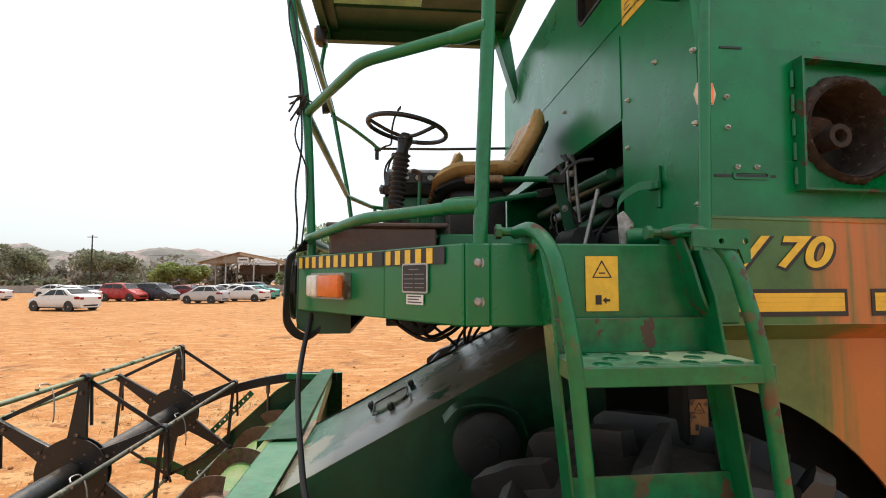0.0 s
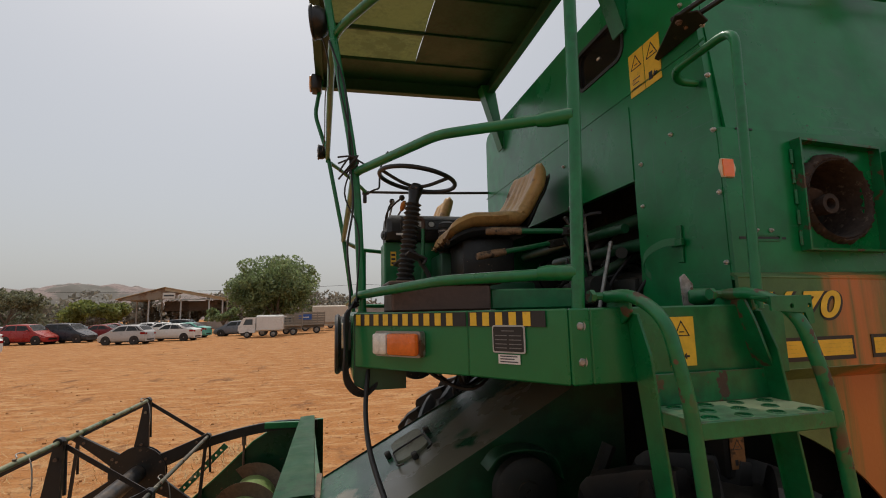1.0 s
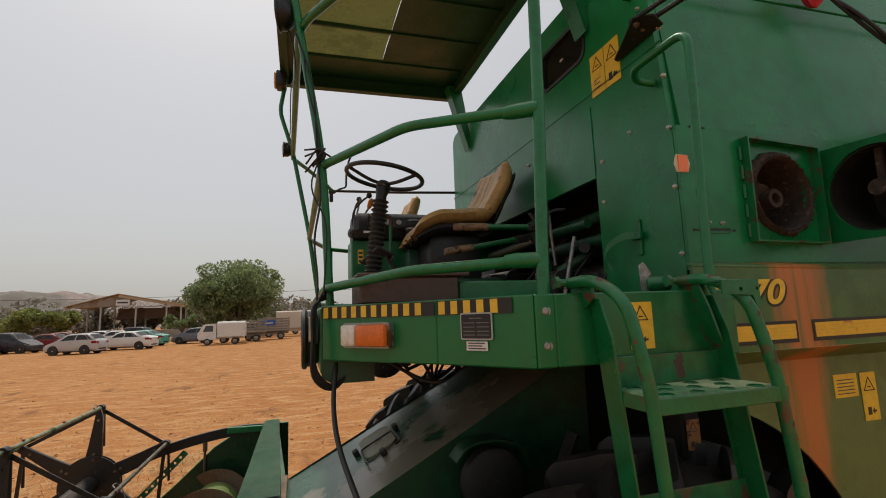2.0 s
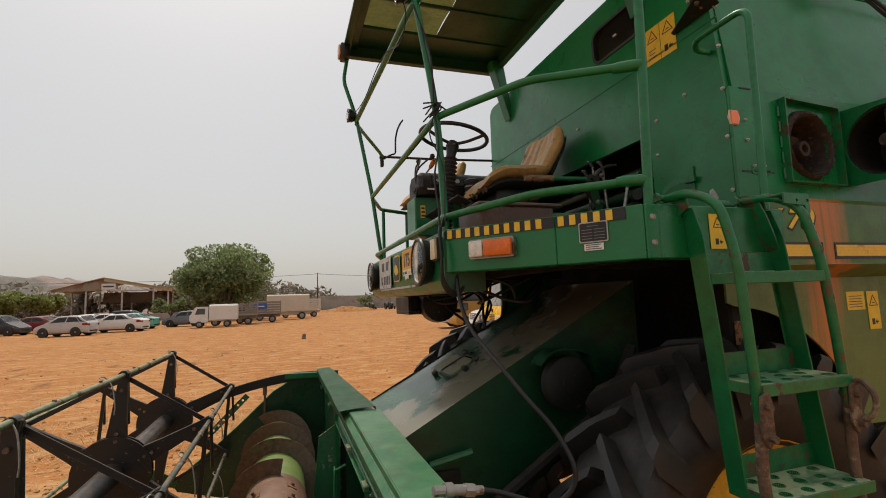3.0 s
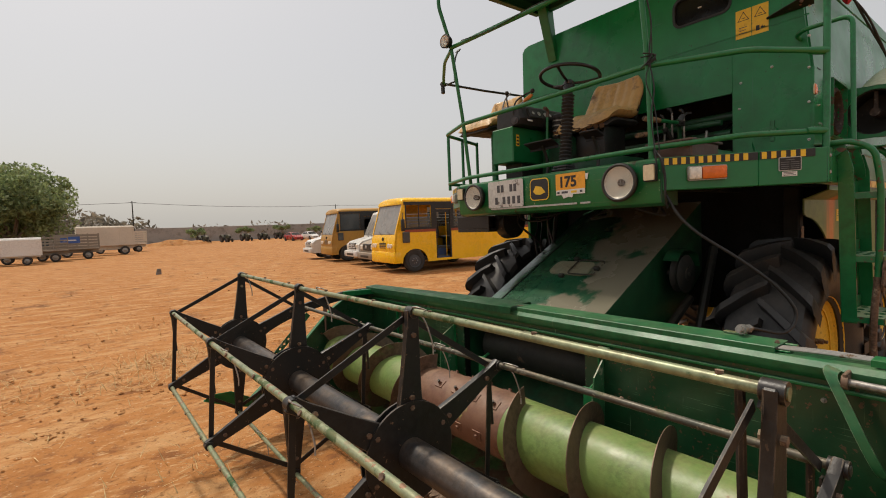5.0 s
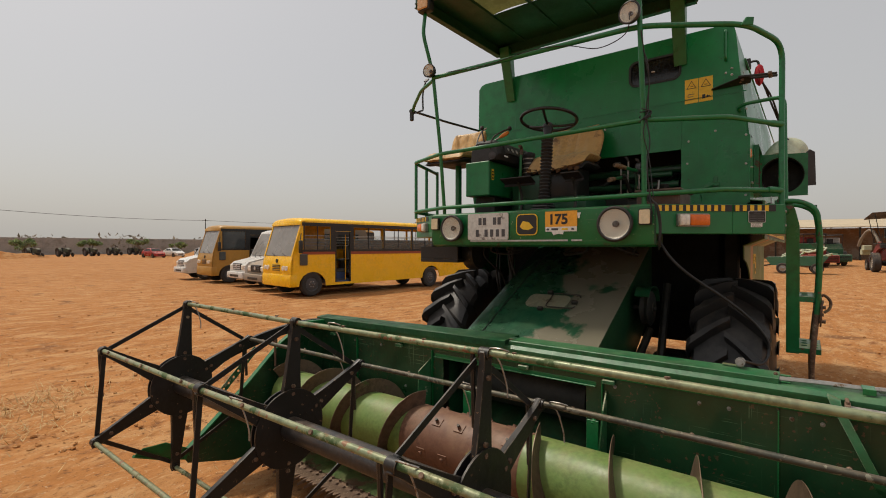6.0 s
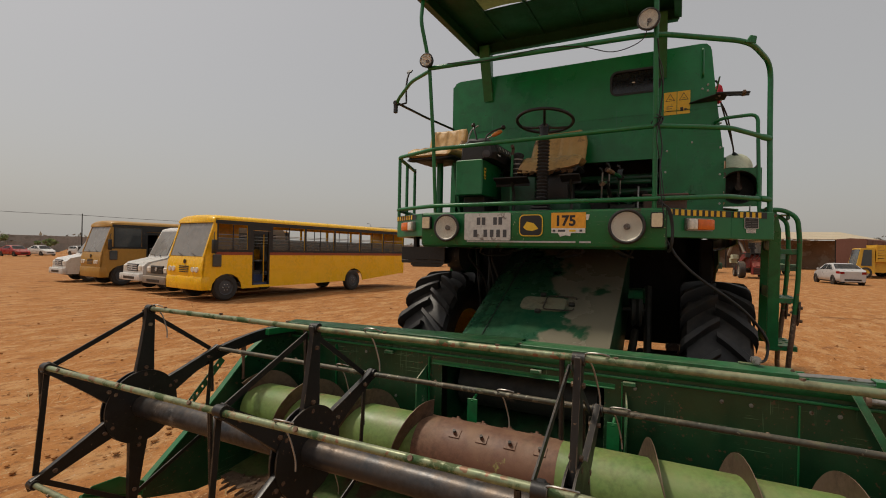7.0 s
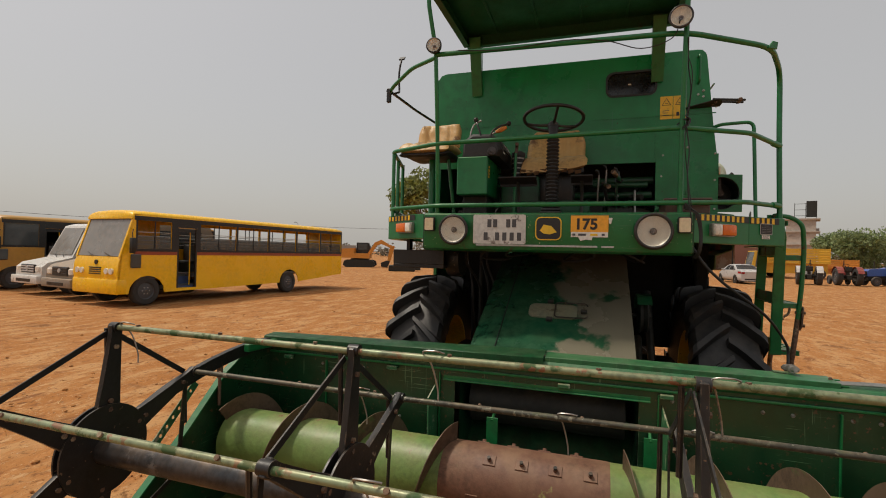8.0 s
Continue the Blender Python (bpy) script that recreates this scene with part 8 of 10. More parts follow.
def build_bus(at, L, body, stripe, label, see_through=True):
    """City bus seen from its door side: x runs back from the front, y across from the door side."""
    t = thing("bus", label, "bus", "parked buses", at=at)
    W, z0, zw0, zw1, zt = 2.12, 0.36, 1.62, 2.52, 2.85
    fx, rx, wr = 0.85, 6.8, 0.43
    sill = [(0.02, 0.40)] + arch(fx, wr + 0.12, z0) + arch(rx, wr + 0.12, z0 + 0.06) + [(L - 0.03, 0.66), (L, 0.8), (L, 2.62), (L - 0.06, 2.70), (0.46, 2.70), (0.06, 1.42), (0.0, 0.9)]
    wins = [(0.52, 1.58)]
    door = (1.78, 2.48)
    n, x0, x1 = 5, 2.56, L - 0.05
    wins += [(x0 + (x1 - x0) * k / n + 0.045, x0 + (x1 - x0) * (k + 1) / n - 0.045) for k in range(n)]
    for y, s in ((0.0, 1), (W, -1)):
        m = Matrix(((1, 0, 0, 0), (0, 0, 1, y), (0, 1, 0, 0), (0, 0, 0, 1)))
        holes = [[(a, zw0 + 0.06), (b, zw0 + 0.06), (b, zw1), (a, zw1)] for a, b in wins]
        if s > 0:
            holes.append([(door[0], 0.46), (door[1], 0.46), (door[1], 2.36), (door[0], 2.36)])
        bm = B()
        fill_with_holes(bm, sill, [hh[::-1] for hh in holes], 0.04 * s, m)
        side = part("side_panel", bm, body, t, angle=20)
        ms = face((0, -0.003, 0), (1, 0, 0)) if s > 0 else face((0, W + 0.003, 0), (-1, 0, 0))
        for xa, xb in ((0.42, door[0]), (door[1], L - 0.02)):
            sx = (xa, xb) if s > 0 else (-xb, -xa)
            decal("red_stripe", ms, sx[0], 1.50, sx[1] - sx[0], 0.10, stripe, side, 0.004)
            edges = []
            for a, b in wins:
                if xa - 0.1 <= a <= xb:
                    edges += [a, b]
            cuts = [xa + (0.05 if xa < 1 else 0)] + edges + [xb]
            for k in range(0, len(cuts) - 1, 2):
                sa, sb = (cuts[k], cuts[k + 1]) if s > 0 else (-cuts[k + 1], -cuts[k])
                decal("window_post", ms, sa, 1.60, sb - sa, 1.02, BLACK, side, 0.004)
            sa, sb = sx
            decal("window_lintel", ms, sa, zw1 + 0.002, sb - sa, 0.125, BLACK, side, 0.005)
            decal("window_base", ms, sa, 1.602, sb - sa, 0.078, BLACK, side, 0.005)
        if s > 0:
            decal("window_lintel", ms, door[0] + 0.002, 2.37, door[1] - door[0] - 0.004, 0.275, BLACK, side, 0.004)
        for z in (0.98, 1.28):
            sx = (door[1] + 0.03, L - 0.05) if s > 0 else (-L + 0.05, -2.8)
            decal("body_crease", ms, sx[0], z, sx[1] - sx[0], 0.014, body, side, 0.008)
        for a, b in wins:
            bm = B()
            yy = y + s * 0.02
            top = zw0 + 0.44 if see_through else zw1
            plate(bm, [(a, yy, zw0 + 0.06), (b, yy, zw0 + 0.06), (b, yy, top), (a, yy, top)], 0.006)
            part("window_pane", bm, BUS_GLASS if see_through else WINDOW, side)
            if not see_through:
                continue
            for z in (zw0 + 0.20, zw0 + 0.32, zw0 + 0.44, zw0 + 0.56):
                bm = B()
                tube(bm, [(a, y + s * 0.05, z), (b, y + s * 0.05, z)], 0.011, 6)
                part("window_bar", bm, DECAL_GREY_L, side)
            bm = B()
            box(bm, ((a + b) / 2 - 0.015, y + s * 0.01 - 0.01, zw0 + 0.06), ((a + b) / 2 + 0.015, y + s * 0.01 + 0.01, zw1))
            part("window_bar", bm, BLACK, side)
    # folding door leaf, steps and grab pole
    bm = B()
    box(bm, (door[0], 0.08, 0.46), (door[1], 0.55, 0.52))
    box(bm, (door[0], 0.38, 0.52), (door[1], 0.42, 0.80))
    part("door_steps", bm, DOOR_BLUE, t)
    for a in (door[0] + 0.0, door[1] - 0.05):
        bm = B()
        box(bm, (a, -0.01, 0.46), (a + 0.05, 0.06, 2.36), 0.004)
        part("door_frame", bm, BLACK, t)
    bm = B()
    box(bm, (door[0] + 0.05, 0.02, 2.24), (door[1] - 0.05, 0.05, 2.34))
    part("door_frame", bm, BLACK, t)
    for x in (door[0] + 0.56,):
        bm = B()
        tube(bm, [(x, 0.16, 0.5), (x, 0.16, 2.35)], 0.016, 8)
        part("grab_pole", bm, BUS_YELLOW, t)
    # front: bumper, nose panel, raked windscreen
    front = [(0.0, 0.75), (0.0, 0.9), (0.06, 1.42), (0.46, 2.70), (0.48, 2.68), (0.09, 1.42), (0.03, 0.9), (0.03, 0.75)]
    bm = B()
    nose = [(0.0, 0.78), (-0.03, 0.95), (0.0, 1.25), (0.06, 1.44), (0.10, 1.44), (0.05, 0.9), (0.05, 0.78)]
    extrude_side(bm, nose, 0.0, W)
    part("nose_panel", bm, body, t)
    bm = B()
    box(bm, (-0.05, -0.015, 0.36), (0.25, W + 0.015, 0.80), 0.05, None, 2)
    part("bumper", bm, body, t)
    bm = B()
    plate(bm, [(0.065, 0.06, 1.45), (0.065, W - 0.06, 1.45), (0.425, W - 0.09, 2.635), (0.425, 0.09, 2.635)], 0.02)
    part("windscreen", bm, SCREEN, t, "dusty flat windscreen")
    for y0_, y1_ in ((0.0, 0.07), (W - 0.07, W)):
        bm = B()
        plate(bm, [(0.05, y0_, 1.42), (0.05, y1_, 1.42), (0.44, y1_, 2.69), (0.44, y0_, 2.69)], 0.05)
        part("screen_pillar", bm, body, t)
    bm = B()
    box(bm, (0.40, 0.0, 2.635), (0.58, W, 2.72), 0.02)
    part("screen_header", bm, body, t)
    for k in range(4):
        bm = B()
        box(bm, (-0.045, W * 0.36, 0.92 + 0.06 * k), (0.0, W * 0.62, 0.95 + 0.06 * k), 0.006)
        part("grille_slat", bm, BLACK, t)
    for y in (0.25, 0.47, W - 0.47, W - 0.25):
        bm = B()
        disc(bm, (-0.045, y, 1.02), (1, 0, 0), 0.085, 0.05, 18)
        part("headlight", bm, LENS, t)
    bm = B()
    disc(bm, (-0.01, W * 0.48, 1.27), (1, 0, 0), 0.07, 0.03, 18)
    part("badge", bm, BLACK, t)
    for y in (0.5, 1.3):
        bm = B()
        tube(bm, [(0.04, y, 1.47), (0.10, y + 0.35, 1.56), (0.14, y + 0.62, 1.62)], 0.012, 6)
        part("wiper", bm, BLACK, t)
    bm = B()
    tube(bm, [(0.38, -0.02, 2.25), (0.28, -0.15, 2.15), (0.28, -0.17, 1.95)], 0.014, 6)
    box(bm, (0.22, -0.24, 1.55), (0.34, -0.10, 2.0), 0.03, None, 2)
    part("wing_mirror", bm, BLACK, t)
    bm = B()
    box(bm, (0.32, -0.06, 1.12), (0.62, -0.004, 1.52), 0.02)
    part("quarter_window", bm, WINDOW, t)
    # roof with rounded shoulders, rear, floor
    bm = B()
    prof = [(-0.008, 2.655), (0.01, 2.715), (0.09, 2.775), (0.40, 2.825), (W / 2, zt), (W - 0.40, 2.825), (W - 0.09, 2.775), (W - 0.01, 2.715), (W + 0.008, 2.655)]
    rows = [[bm.verts.new((x, y, zz_ - dz)) for y, zz_ in prof] for x, dz in ((0.34, 0.10), (0.42, 0.03), (0.70, 0.0), (L - 0.4, 0.0), (L - 0.08, 0.03), (L, 0.12))]
    for a, b in zip(rows, rows[1:]):
        for k in range(len(prof) - 1):
            bm.faces.new((a[k], a[k + 1], b[k + 1], b[k]))
    bm.faces.new(rows[0])
    bm.faces.new(rows[-1])
    part("roof", bm, body, t, angle=60)
    bm = B()
    box(bm, (L - 0.05, 0.04, 0.62), (L - 0.01, W - 0.04, 2.64))
    part("rear_panel", bm, body, t)
    bm = B()
    box(bm, (0.2, 0.06, 0.78), (door[0] - 0.02, W - 0.06, 0.86))
    box(bm, (door[1] + 0.02, 0.06, 0.78), (L - 0.06, W - 0.06, 0.86))
    box(bm, (door[0] - 0.02, 0.56, 0.78), (door[1] + 0.02, W - 0.06, 0.86))
    box(bm, (0.3, 0.3, 0.42), (rx + 0.3, W - 0.3, 0.56))
    part("floor", bm, CABIN, t)
    for k in range(8):
        for y in (0.10, 1.25):
            if k == 0 and y < 1:
                continue
            x = 2.2 + 0.95 * k
            if x > L - 0.6:
                continue
            bm = B()
            box(bm, (x, y, 1.18), (x + 0.42, y + 0.85, 1.28), 0.03)
            box(bm, (x + 0.38, y, 1.2), (x + 0.47, y + 0.85, 1.85), 0.03)
            box(bm, (x + 0.1, y + 0.1, 0.86), (x + 0.3, y + 0.7, 1.18))
            part("passenger_seat", bm, CABIN, t)
    for x in (fx, rx):
        for y in (0.16, W - 0.16):
            road_wheel(t, (x, y, wr), wr, 0.24, -1 if y < 1 else 1, DECAL_GREY)
    for x in (fx, rx):
        bm = B()
        tube(bm, [(x, 0.2, wr), (x, W - 0.2, wr)], 0.07, 8)
        part("axle", bm, BLACK, t)
    return t


def bus_glass():
    m = bpy.data.materials.new("clear_dusty_glass")
    m.use_nodes = True
    n, l = m.node_tree.nodes, m.node_tree.links
    bsdf, out = n["Principled BSDF"], n["Material Output"]
    bsdf.inputs["Base Color"].default_value = (0.12, 0.12, 0.11, 1)
    bsdf.inputs["Roughness"].default_value = 0.1
    tr = n.new("ShaderNodeBsdfTransparent")
    mx = n.new("ShaderNodeMixShader")
    mx.inputs[0].default_value = 0.48
    l.new(bsdf.outputs[0], mx.inputs[1])
    l.new(tr.outputs[0], mx.inputs[2])
    l.new(mx.outputs[0], out.inputs["Surface"])
    return m


BUS_GLASS = bus_glass()


def build_van(at, L, W, H, body, label, grille=BLACK, name="van"):
    """Bonneted passenger van: short nose, raked screen, long roof."""
    t = thing(name, label, "van", "parked vans", at=at)
    wr = 0.36
    fx, rx = 0.95, L - 1.0
    side = [(0.05, 0.38)] + arch(fx, wr + 0.08, 0.36) + arch(rx, wr + 0.08, 0.36) + [(L - 0.02, 0.45), (L, H - 0.35), (L - 0.12, H - 0.06), (L - 0.4, H), (1.75, H), (1.45, H - 0.10), (0.92, 1.28), (0.18, 1.10), (0.02, 0.95), (0.0, 0.5)]
    bm = B()
    extrude_side(bm, side, 0, W, 0.06, 0.9)
    part("body", bm, body, t, angle=35)
    bm = B()
    q = []
    for u, e in ((0.08, 0.10), (0.92, 0.14)):
        x, z = 0.92 + (1.45 - 0.92) * u, 1.28 + (H - 0.10 - 1.28) * u
        q.append((x - 0.02, e + 0.06 * (z - 0.9), z + 0.012))
    for u, e in ((0.92, 0.14), (0.08, 0.10)):
        x, z = 0.92 + (1.45 - 0.92) * u, 1.28 + (H - 0.10 - 1.28) * u
        q.append((x - 0.02, W - e - 0.06 * (z - 0.9), z + 0.012))
    plate(bm, q, 0.02)
    part("windscreen", bm, SCREEN, t)
    for y, s in ((0.0, 1), (W, -1)):
        for xa, xb, xt in ((1.25, 2.05, 1.62), (2.15, 3.1, 2.15), (3.2, L - 0.5, 3.2)):
            if xb - xa < 0.3:
                continue
            bm = B()
            za, zb_ = 1.32, H - 0.32
            plate(bm, [(xa, y + s * (0.06 * 0.42 - 0.006), za), (xb, y + s * (0.06 * 0.42 - 0.006), za), (xb, y + s * (0.06 * (zb_ - 0.9) - 0.006), zb_), (xt, y + s * (0.06 * (zb_ - 0.9) - 0.006), zb_)], 0.012)
            part("side_window", bm, WINDOW, t)
    bm = B()
    box(bm, (-0.022, W * 0.24, 0.74), (0.05, W * 0.76, 1.035), 0.02)
    part("grille_panel", bm, BLACK, t)
    bm = B()
    box(bm, (-0.150, W * 0.22, 0.43), (-0.10, W * 0.78, 0.56), 0.02)
    part("bumper_intake", bm, BLACK, t)
    bm = B()
    disc(bm, (-0.025, W * 0.5, 0.905), (1, 0, 0), 0.07, 0.05, 18)
    part("badge", bm, CAR_SILVER, t)
    for y in (0.55, 1.05):
        bm = B()
        tube(bm, [(0.90, y, 1.30), (1.00, y + 0.30, 1.42), (1.06, y + 0.48, 1.52)], 0.012, 6)
        part("wiper", bm, BLACK, t)
    for k in range(3):
        bm = B()
        box(bm, (-0.03, W * 0.26, 0.78 + 0.085 * k), (0.05, W * 0.74, 0.83 + 0.085 * k), 0.01)
        part("grille_slat", bm, grille, t)
    for y in (W * 0.14, W * 0.86):
        bm = B()
        box(bm, (-0.03, y - 0.13, 0.78), (0.08, y + 0.13, 0.98), 0.03)
        part("headlight", bm, LENS, t)
    bm = B()
    box(bm, (-0.14, 0.0, 0.38), (0.12, W, 0.66), 0.04, None, 2)
    part("bumper", bm, body, t)
    for x in (fx, rx):
        for y in (0.13, W - 0.13):
            road_wheel(t, (x, y, wr), wr, 0.22, -1 if y < 1 else 1)
    bm = B()
    box(bm, (0.3, 0.15, 0.30), (L - 0.3, W - 0.15, 0.42))
    part("underbody", bm, BLACK, t)
    for y, s in ((0.0, -1), (W, 1)):
        bm = B()
        box(bm, (1.05, min(y, y + s * 0.2), 1.35), (1.15, max(y, y + s * 0.2), 1.65), 0.02)
        part("wing_mirror", bm, BLACK, t)
    return t


def build_truck(at, L, W, cab_mat, box_mat, label, box_h=1.3, caged=False, covered=False, cab_h=1.9, wr=0.36, bed_z=0.85, banner=None):
    """Small lorry: forward cab, load bed with slatted or covered sides."""
    t = thing("truck", label, "truck", "parked trucks", at=at)
    cl = 1.45
    side = [(0.0, 0.45), (0.0, 1.05), (0.10, 1.15), (0.42, cab_h - 0.05), (0.6, cab_h), (cl, cab_h), (cl, 0.45), (1.1, 0.45)]
    bm = B()
    extrude_side(bm, side, 0.05, W - 0.05, 0.05, 1.0)
    cab = part("cab", bm, cab_mat, t, angle=35)
    bm = B()
    plate(bm, [(0.115, 0.2, 1.20), (0.115, W - 0.2, 1.20), (0.39, W - 0.24, cab_h - 0.12), (0.39, 0.24, cab_h - 0.12)], 0.03)
    part("windscreen", bm, WINDOW, cab)
    for y, s in ((0.05, 1), (W - 0.05, -1)):
        bm = B()
        plate(bm, [(0.42, y + s * 0.005, 1.15), (1.2, y + s * 0.005, 1.15), (1.2, y + s * 0.03, cab_h - 0.15), (0.62, y + s * 0.03, cab_h - 0.15)], 0.03)
        part("side_window", bm, WINDOW, cab)
    for y in (0.3, W - 0.3):
        bm = B()
        box(bm, (-0.03, y - 0.13, 0.68), (0.05, y + 0.13, 0.84), 0.02)
        part("headlight", bm, LENS, cab)
    bm = B()
    box(bm, (-0.08, 0.05, 0.42), (0.1, W - 0.05, 0.62), 0.02)
    part("bumper", bm, BLACK, cab)
    bm = B()
    box(bm, (cl + 0.06, 0, bed_z), (L, W, bed_z + 0.08))
    box(bm, (1.0, 0.35, 0.55), (L - 0.1, W - 0.35, bed_z))
    part("load_bed", bm, box_mat, t)
    z1 = bed_z + 0.08 + box_h
    if covered:
        bm = B()
        prof = [(0.0, bed_z + 0.08), (0.0, z1 - 0.12), (0.08, z1 - 0.03), (W / 2, z1 + 0.04), (W - 0.08, z1 - 0.03), (W, z1 - 0.12), (W, bed_z + 0.08)]
        rows = [[bm.verts.new((x, y, z)) for y, z in prof] for x in (cl + 0.08, L)]
        for k in range(len(prof)):
            j = (k + 1) % len(prof)
            bm.faces.new((rows[0][k], rows[0][j], rows[1][j], rows[1][k]))
        bm.faces.new(rows[0])
        bm.faces.new(rows[1])
        part("load_cover", bm, box_mat, t)
        for k in range(5):
            x = cl + 0.1 + (L - cl - 0.2) * k / 4
            for y in (-0.012, W + 0.012):
                bm = B()
                box(bm, (x - 0.02, y - 0.012, bed_z + 0.08), (x + 0.02, y + 0.012, z1 - 0.14))
                part("cover_rib", bm, box_mat, t)
    else:
        rows_n = int(box_h / 0.22)
        for y in (0.02, W - 0.02):
            for k in range(rows_n):
                z = bed_z + 0.09 + k * box_h / rows_n
                bm = B()
                box(bm, (cl + 0.08, y - 0.02, z), (L, y + 0.02, z + (0.19 if not caged else 0.10)), 0.004)
                part("side_board", bm, box_mat, t)
            for k in range(5):
                x = cl + 0.12 + (L - cl - 0.16) * k / 4
                bm = B()
                box(bm, (x - 0.03, y - 0.04, bed_z), (x + 0.03, y + 0.04, z1), 0.004)
                part("stake", bm, box_mat, t)
        for x in (cl + 0.10, L - 0.02):
            bm = B()
            box(bm, (x - 0.02, 0.05, bed_z + 0.08), (x + 0.02, W - 0.05, z1 - 0.03))
            part("end_board", bm, box_mat, t)
    if banner:
        decal("side_banner", face((0, -0.03, 0), (1, 0, 0)), cl + 0.5, bed_z + 0.55, 1.3, 0.55, banner, t, 0.01)
        decal("banner_print", face((0, -0.045, 0), (1, 0, 0)), cl + 0.65, bed_z + 0.75, 0.9, 0.1, DECAL_WHITE, t, 0.01)
    for x in (0.75, L - 0.85):
        for y in (0.15, W - 0.15):
            road_wheel(t, (x, y, wr), wr, 0.22, -1 if y < W / 2 else 1)
    for x in (0.75, L - 0.85):
        bm = B()
        tube(bm, [(x, 0.2, wr), (x, W - 0.2, wr)], 0.05, 8)
        part("axle", bm, BLACK, t)
    return t


def build_tractor(at, body, label, canopy=False, group="parked tractors", jeep=False):
    """Farm tractor: bonnet, seat, mudguards, two large rear and two small front wheels."""
    t = thing("tractor", label, "tractor", group, at=at)
    bm = B()
    extrude_side(bm, [(-0.1, 0.75), (-0.12, 1.15), (0.0, 1.30), (1.3, 1.38), (1.4, 0.8)], -0.27, 0.27)
    part("bonnet", bm, body, t)
    bm = B()
    box(bm, (-0.13, -0.2, 0.8), (-0.09, 0.2, 1.15), 0.01)
    part("grille", bm, BLACK, t)
    bm = B()
    box(bm, (0.0, -0.18, 0.45), (2.4, 0.18, 0.80), 0.03)
    part("gearbox", bm, DARK, t)
    for y in (-0.62, 0.62):
        bm = B()
        pts = [Vector((2.05 + 0.78 * math.cos(a), 0, 0.68 + 0.78 * math.sin(a))) for a in [radians(20 + 20 * k) for k in range(8)]]
        for a, b in zip(pts, pts[1:]):
            plate(bm, [a + Vector((0, y - 0.2, 0)), b + Vector((0, y - 0.2, 0)), b + Vector((0, y + 0.2, 0)), a + Vector((0, y + 0.2, 0))], 0.02)
        part("mudguard", bm, body, t)
        road_wheel(t, (2.05, y, 0.68), 0.68, 0.36, -1 if y < 0 else 1, DECAL_GREY)
        road_wheel(t, (0.25, y * 0.95, 0.36), 0.36, 0.2, -1 if y < 0 else 1, DECAL_GREY)
    bm = B()
    box(bm, (1.85, -0.24, 1.05), (2.25, 0.24, 1.15), 0.04, None, 2)
    box(bm, (2.22, -0.22, 1.12), (2.32, 0.22, 1.45), 0.03)
    box(bm, (1.95, -0.1, 0.75), (2.15, 0.1, 1.06))
    part("seat", bm, BLACK, t)
    bm = B()
    tube(bm, [(1.35, 0, 1.2), (1.62, 0, 1.52)], 0.03, 8)
    ring = [(1.62 + 0.14 * math.cos(a), 0.22 * math.sin(a), 1.54 + 0.12 * math.cos(a)) for a in [2 * math.pi * k / 20 for k in range(21)]]
    tube(bm, ring, 0.015, 6, cap=False)
    part("steering_wheel", bm, BLACK, t)
    bm = B()
    tube(bm, [(0.7, 0.18, 1.3), (0.7, 0.18, 1.95)], 0.035, 8)
    part("exhaust", bm, BLACK, t)
    for x, w, z, r in ((2.05, 0.6, 0.68, 0.1), (0.25, 0.58, 0.4, 0.05)):
        bm = B()
        tube(bm, [(x, -w, z), (x, w, z)], r, 8)
        part("axle", bm, DARK, t)
    if canopy:
        bm = B()
        box(bm, (0.9, -0.75, 2.25), (2.7, 0.75, 2.32), 0.02)
        for x in (1.1, 2.6):
            for y in (-0.6, 0.6):
                tube(bm, [(x, y, 0.9), (x, y, 2.26)], 0.025, 6)
        part("canopy", bm, body, t)
    return t


# bus and the vans parked beside it
build_bus(pose(5.36, 12.50, 0, 0, 0, -6.5), 10.3, BUS_YELLOW, BUS_RED, "bright yellow bus with a red-brown waist stripe, parked on dirt")
build_van(pose(6.0, 15.15, 0, 0, 0, -8), 4.9, 1.75, 2.65, VAN_DUSTY, "dusty tan passenger van with a grimy windscreen", BLACK)
build_van(pose(6.55, 17.6, 0, 0, 0, -8), 4.8, 1.75, 2.55, CAR_WHITE, "white bonneted van with a slatted grille", CAR_SILVER)
build_bus(pose(6.75, 20.9, 0, 0, 0, -8), 9.5, BUS_GOLD, BUS_GOLD, "faded golden-brown bus with large dark windows", False)
build_van(pose(7.0, 24.2, 0, 0, 0, -8), 4.9, 1.75, 2.25, CAR_WHITE, "white bonneted van with a slatted grille", CAR_SILVER)

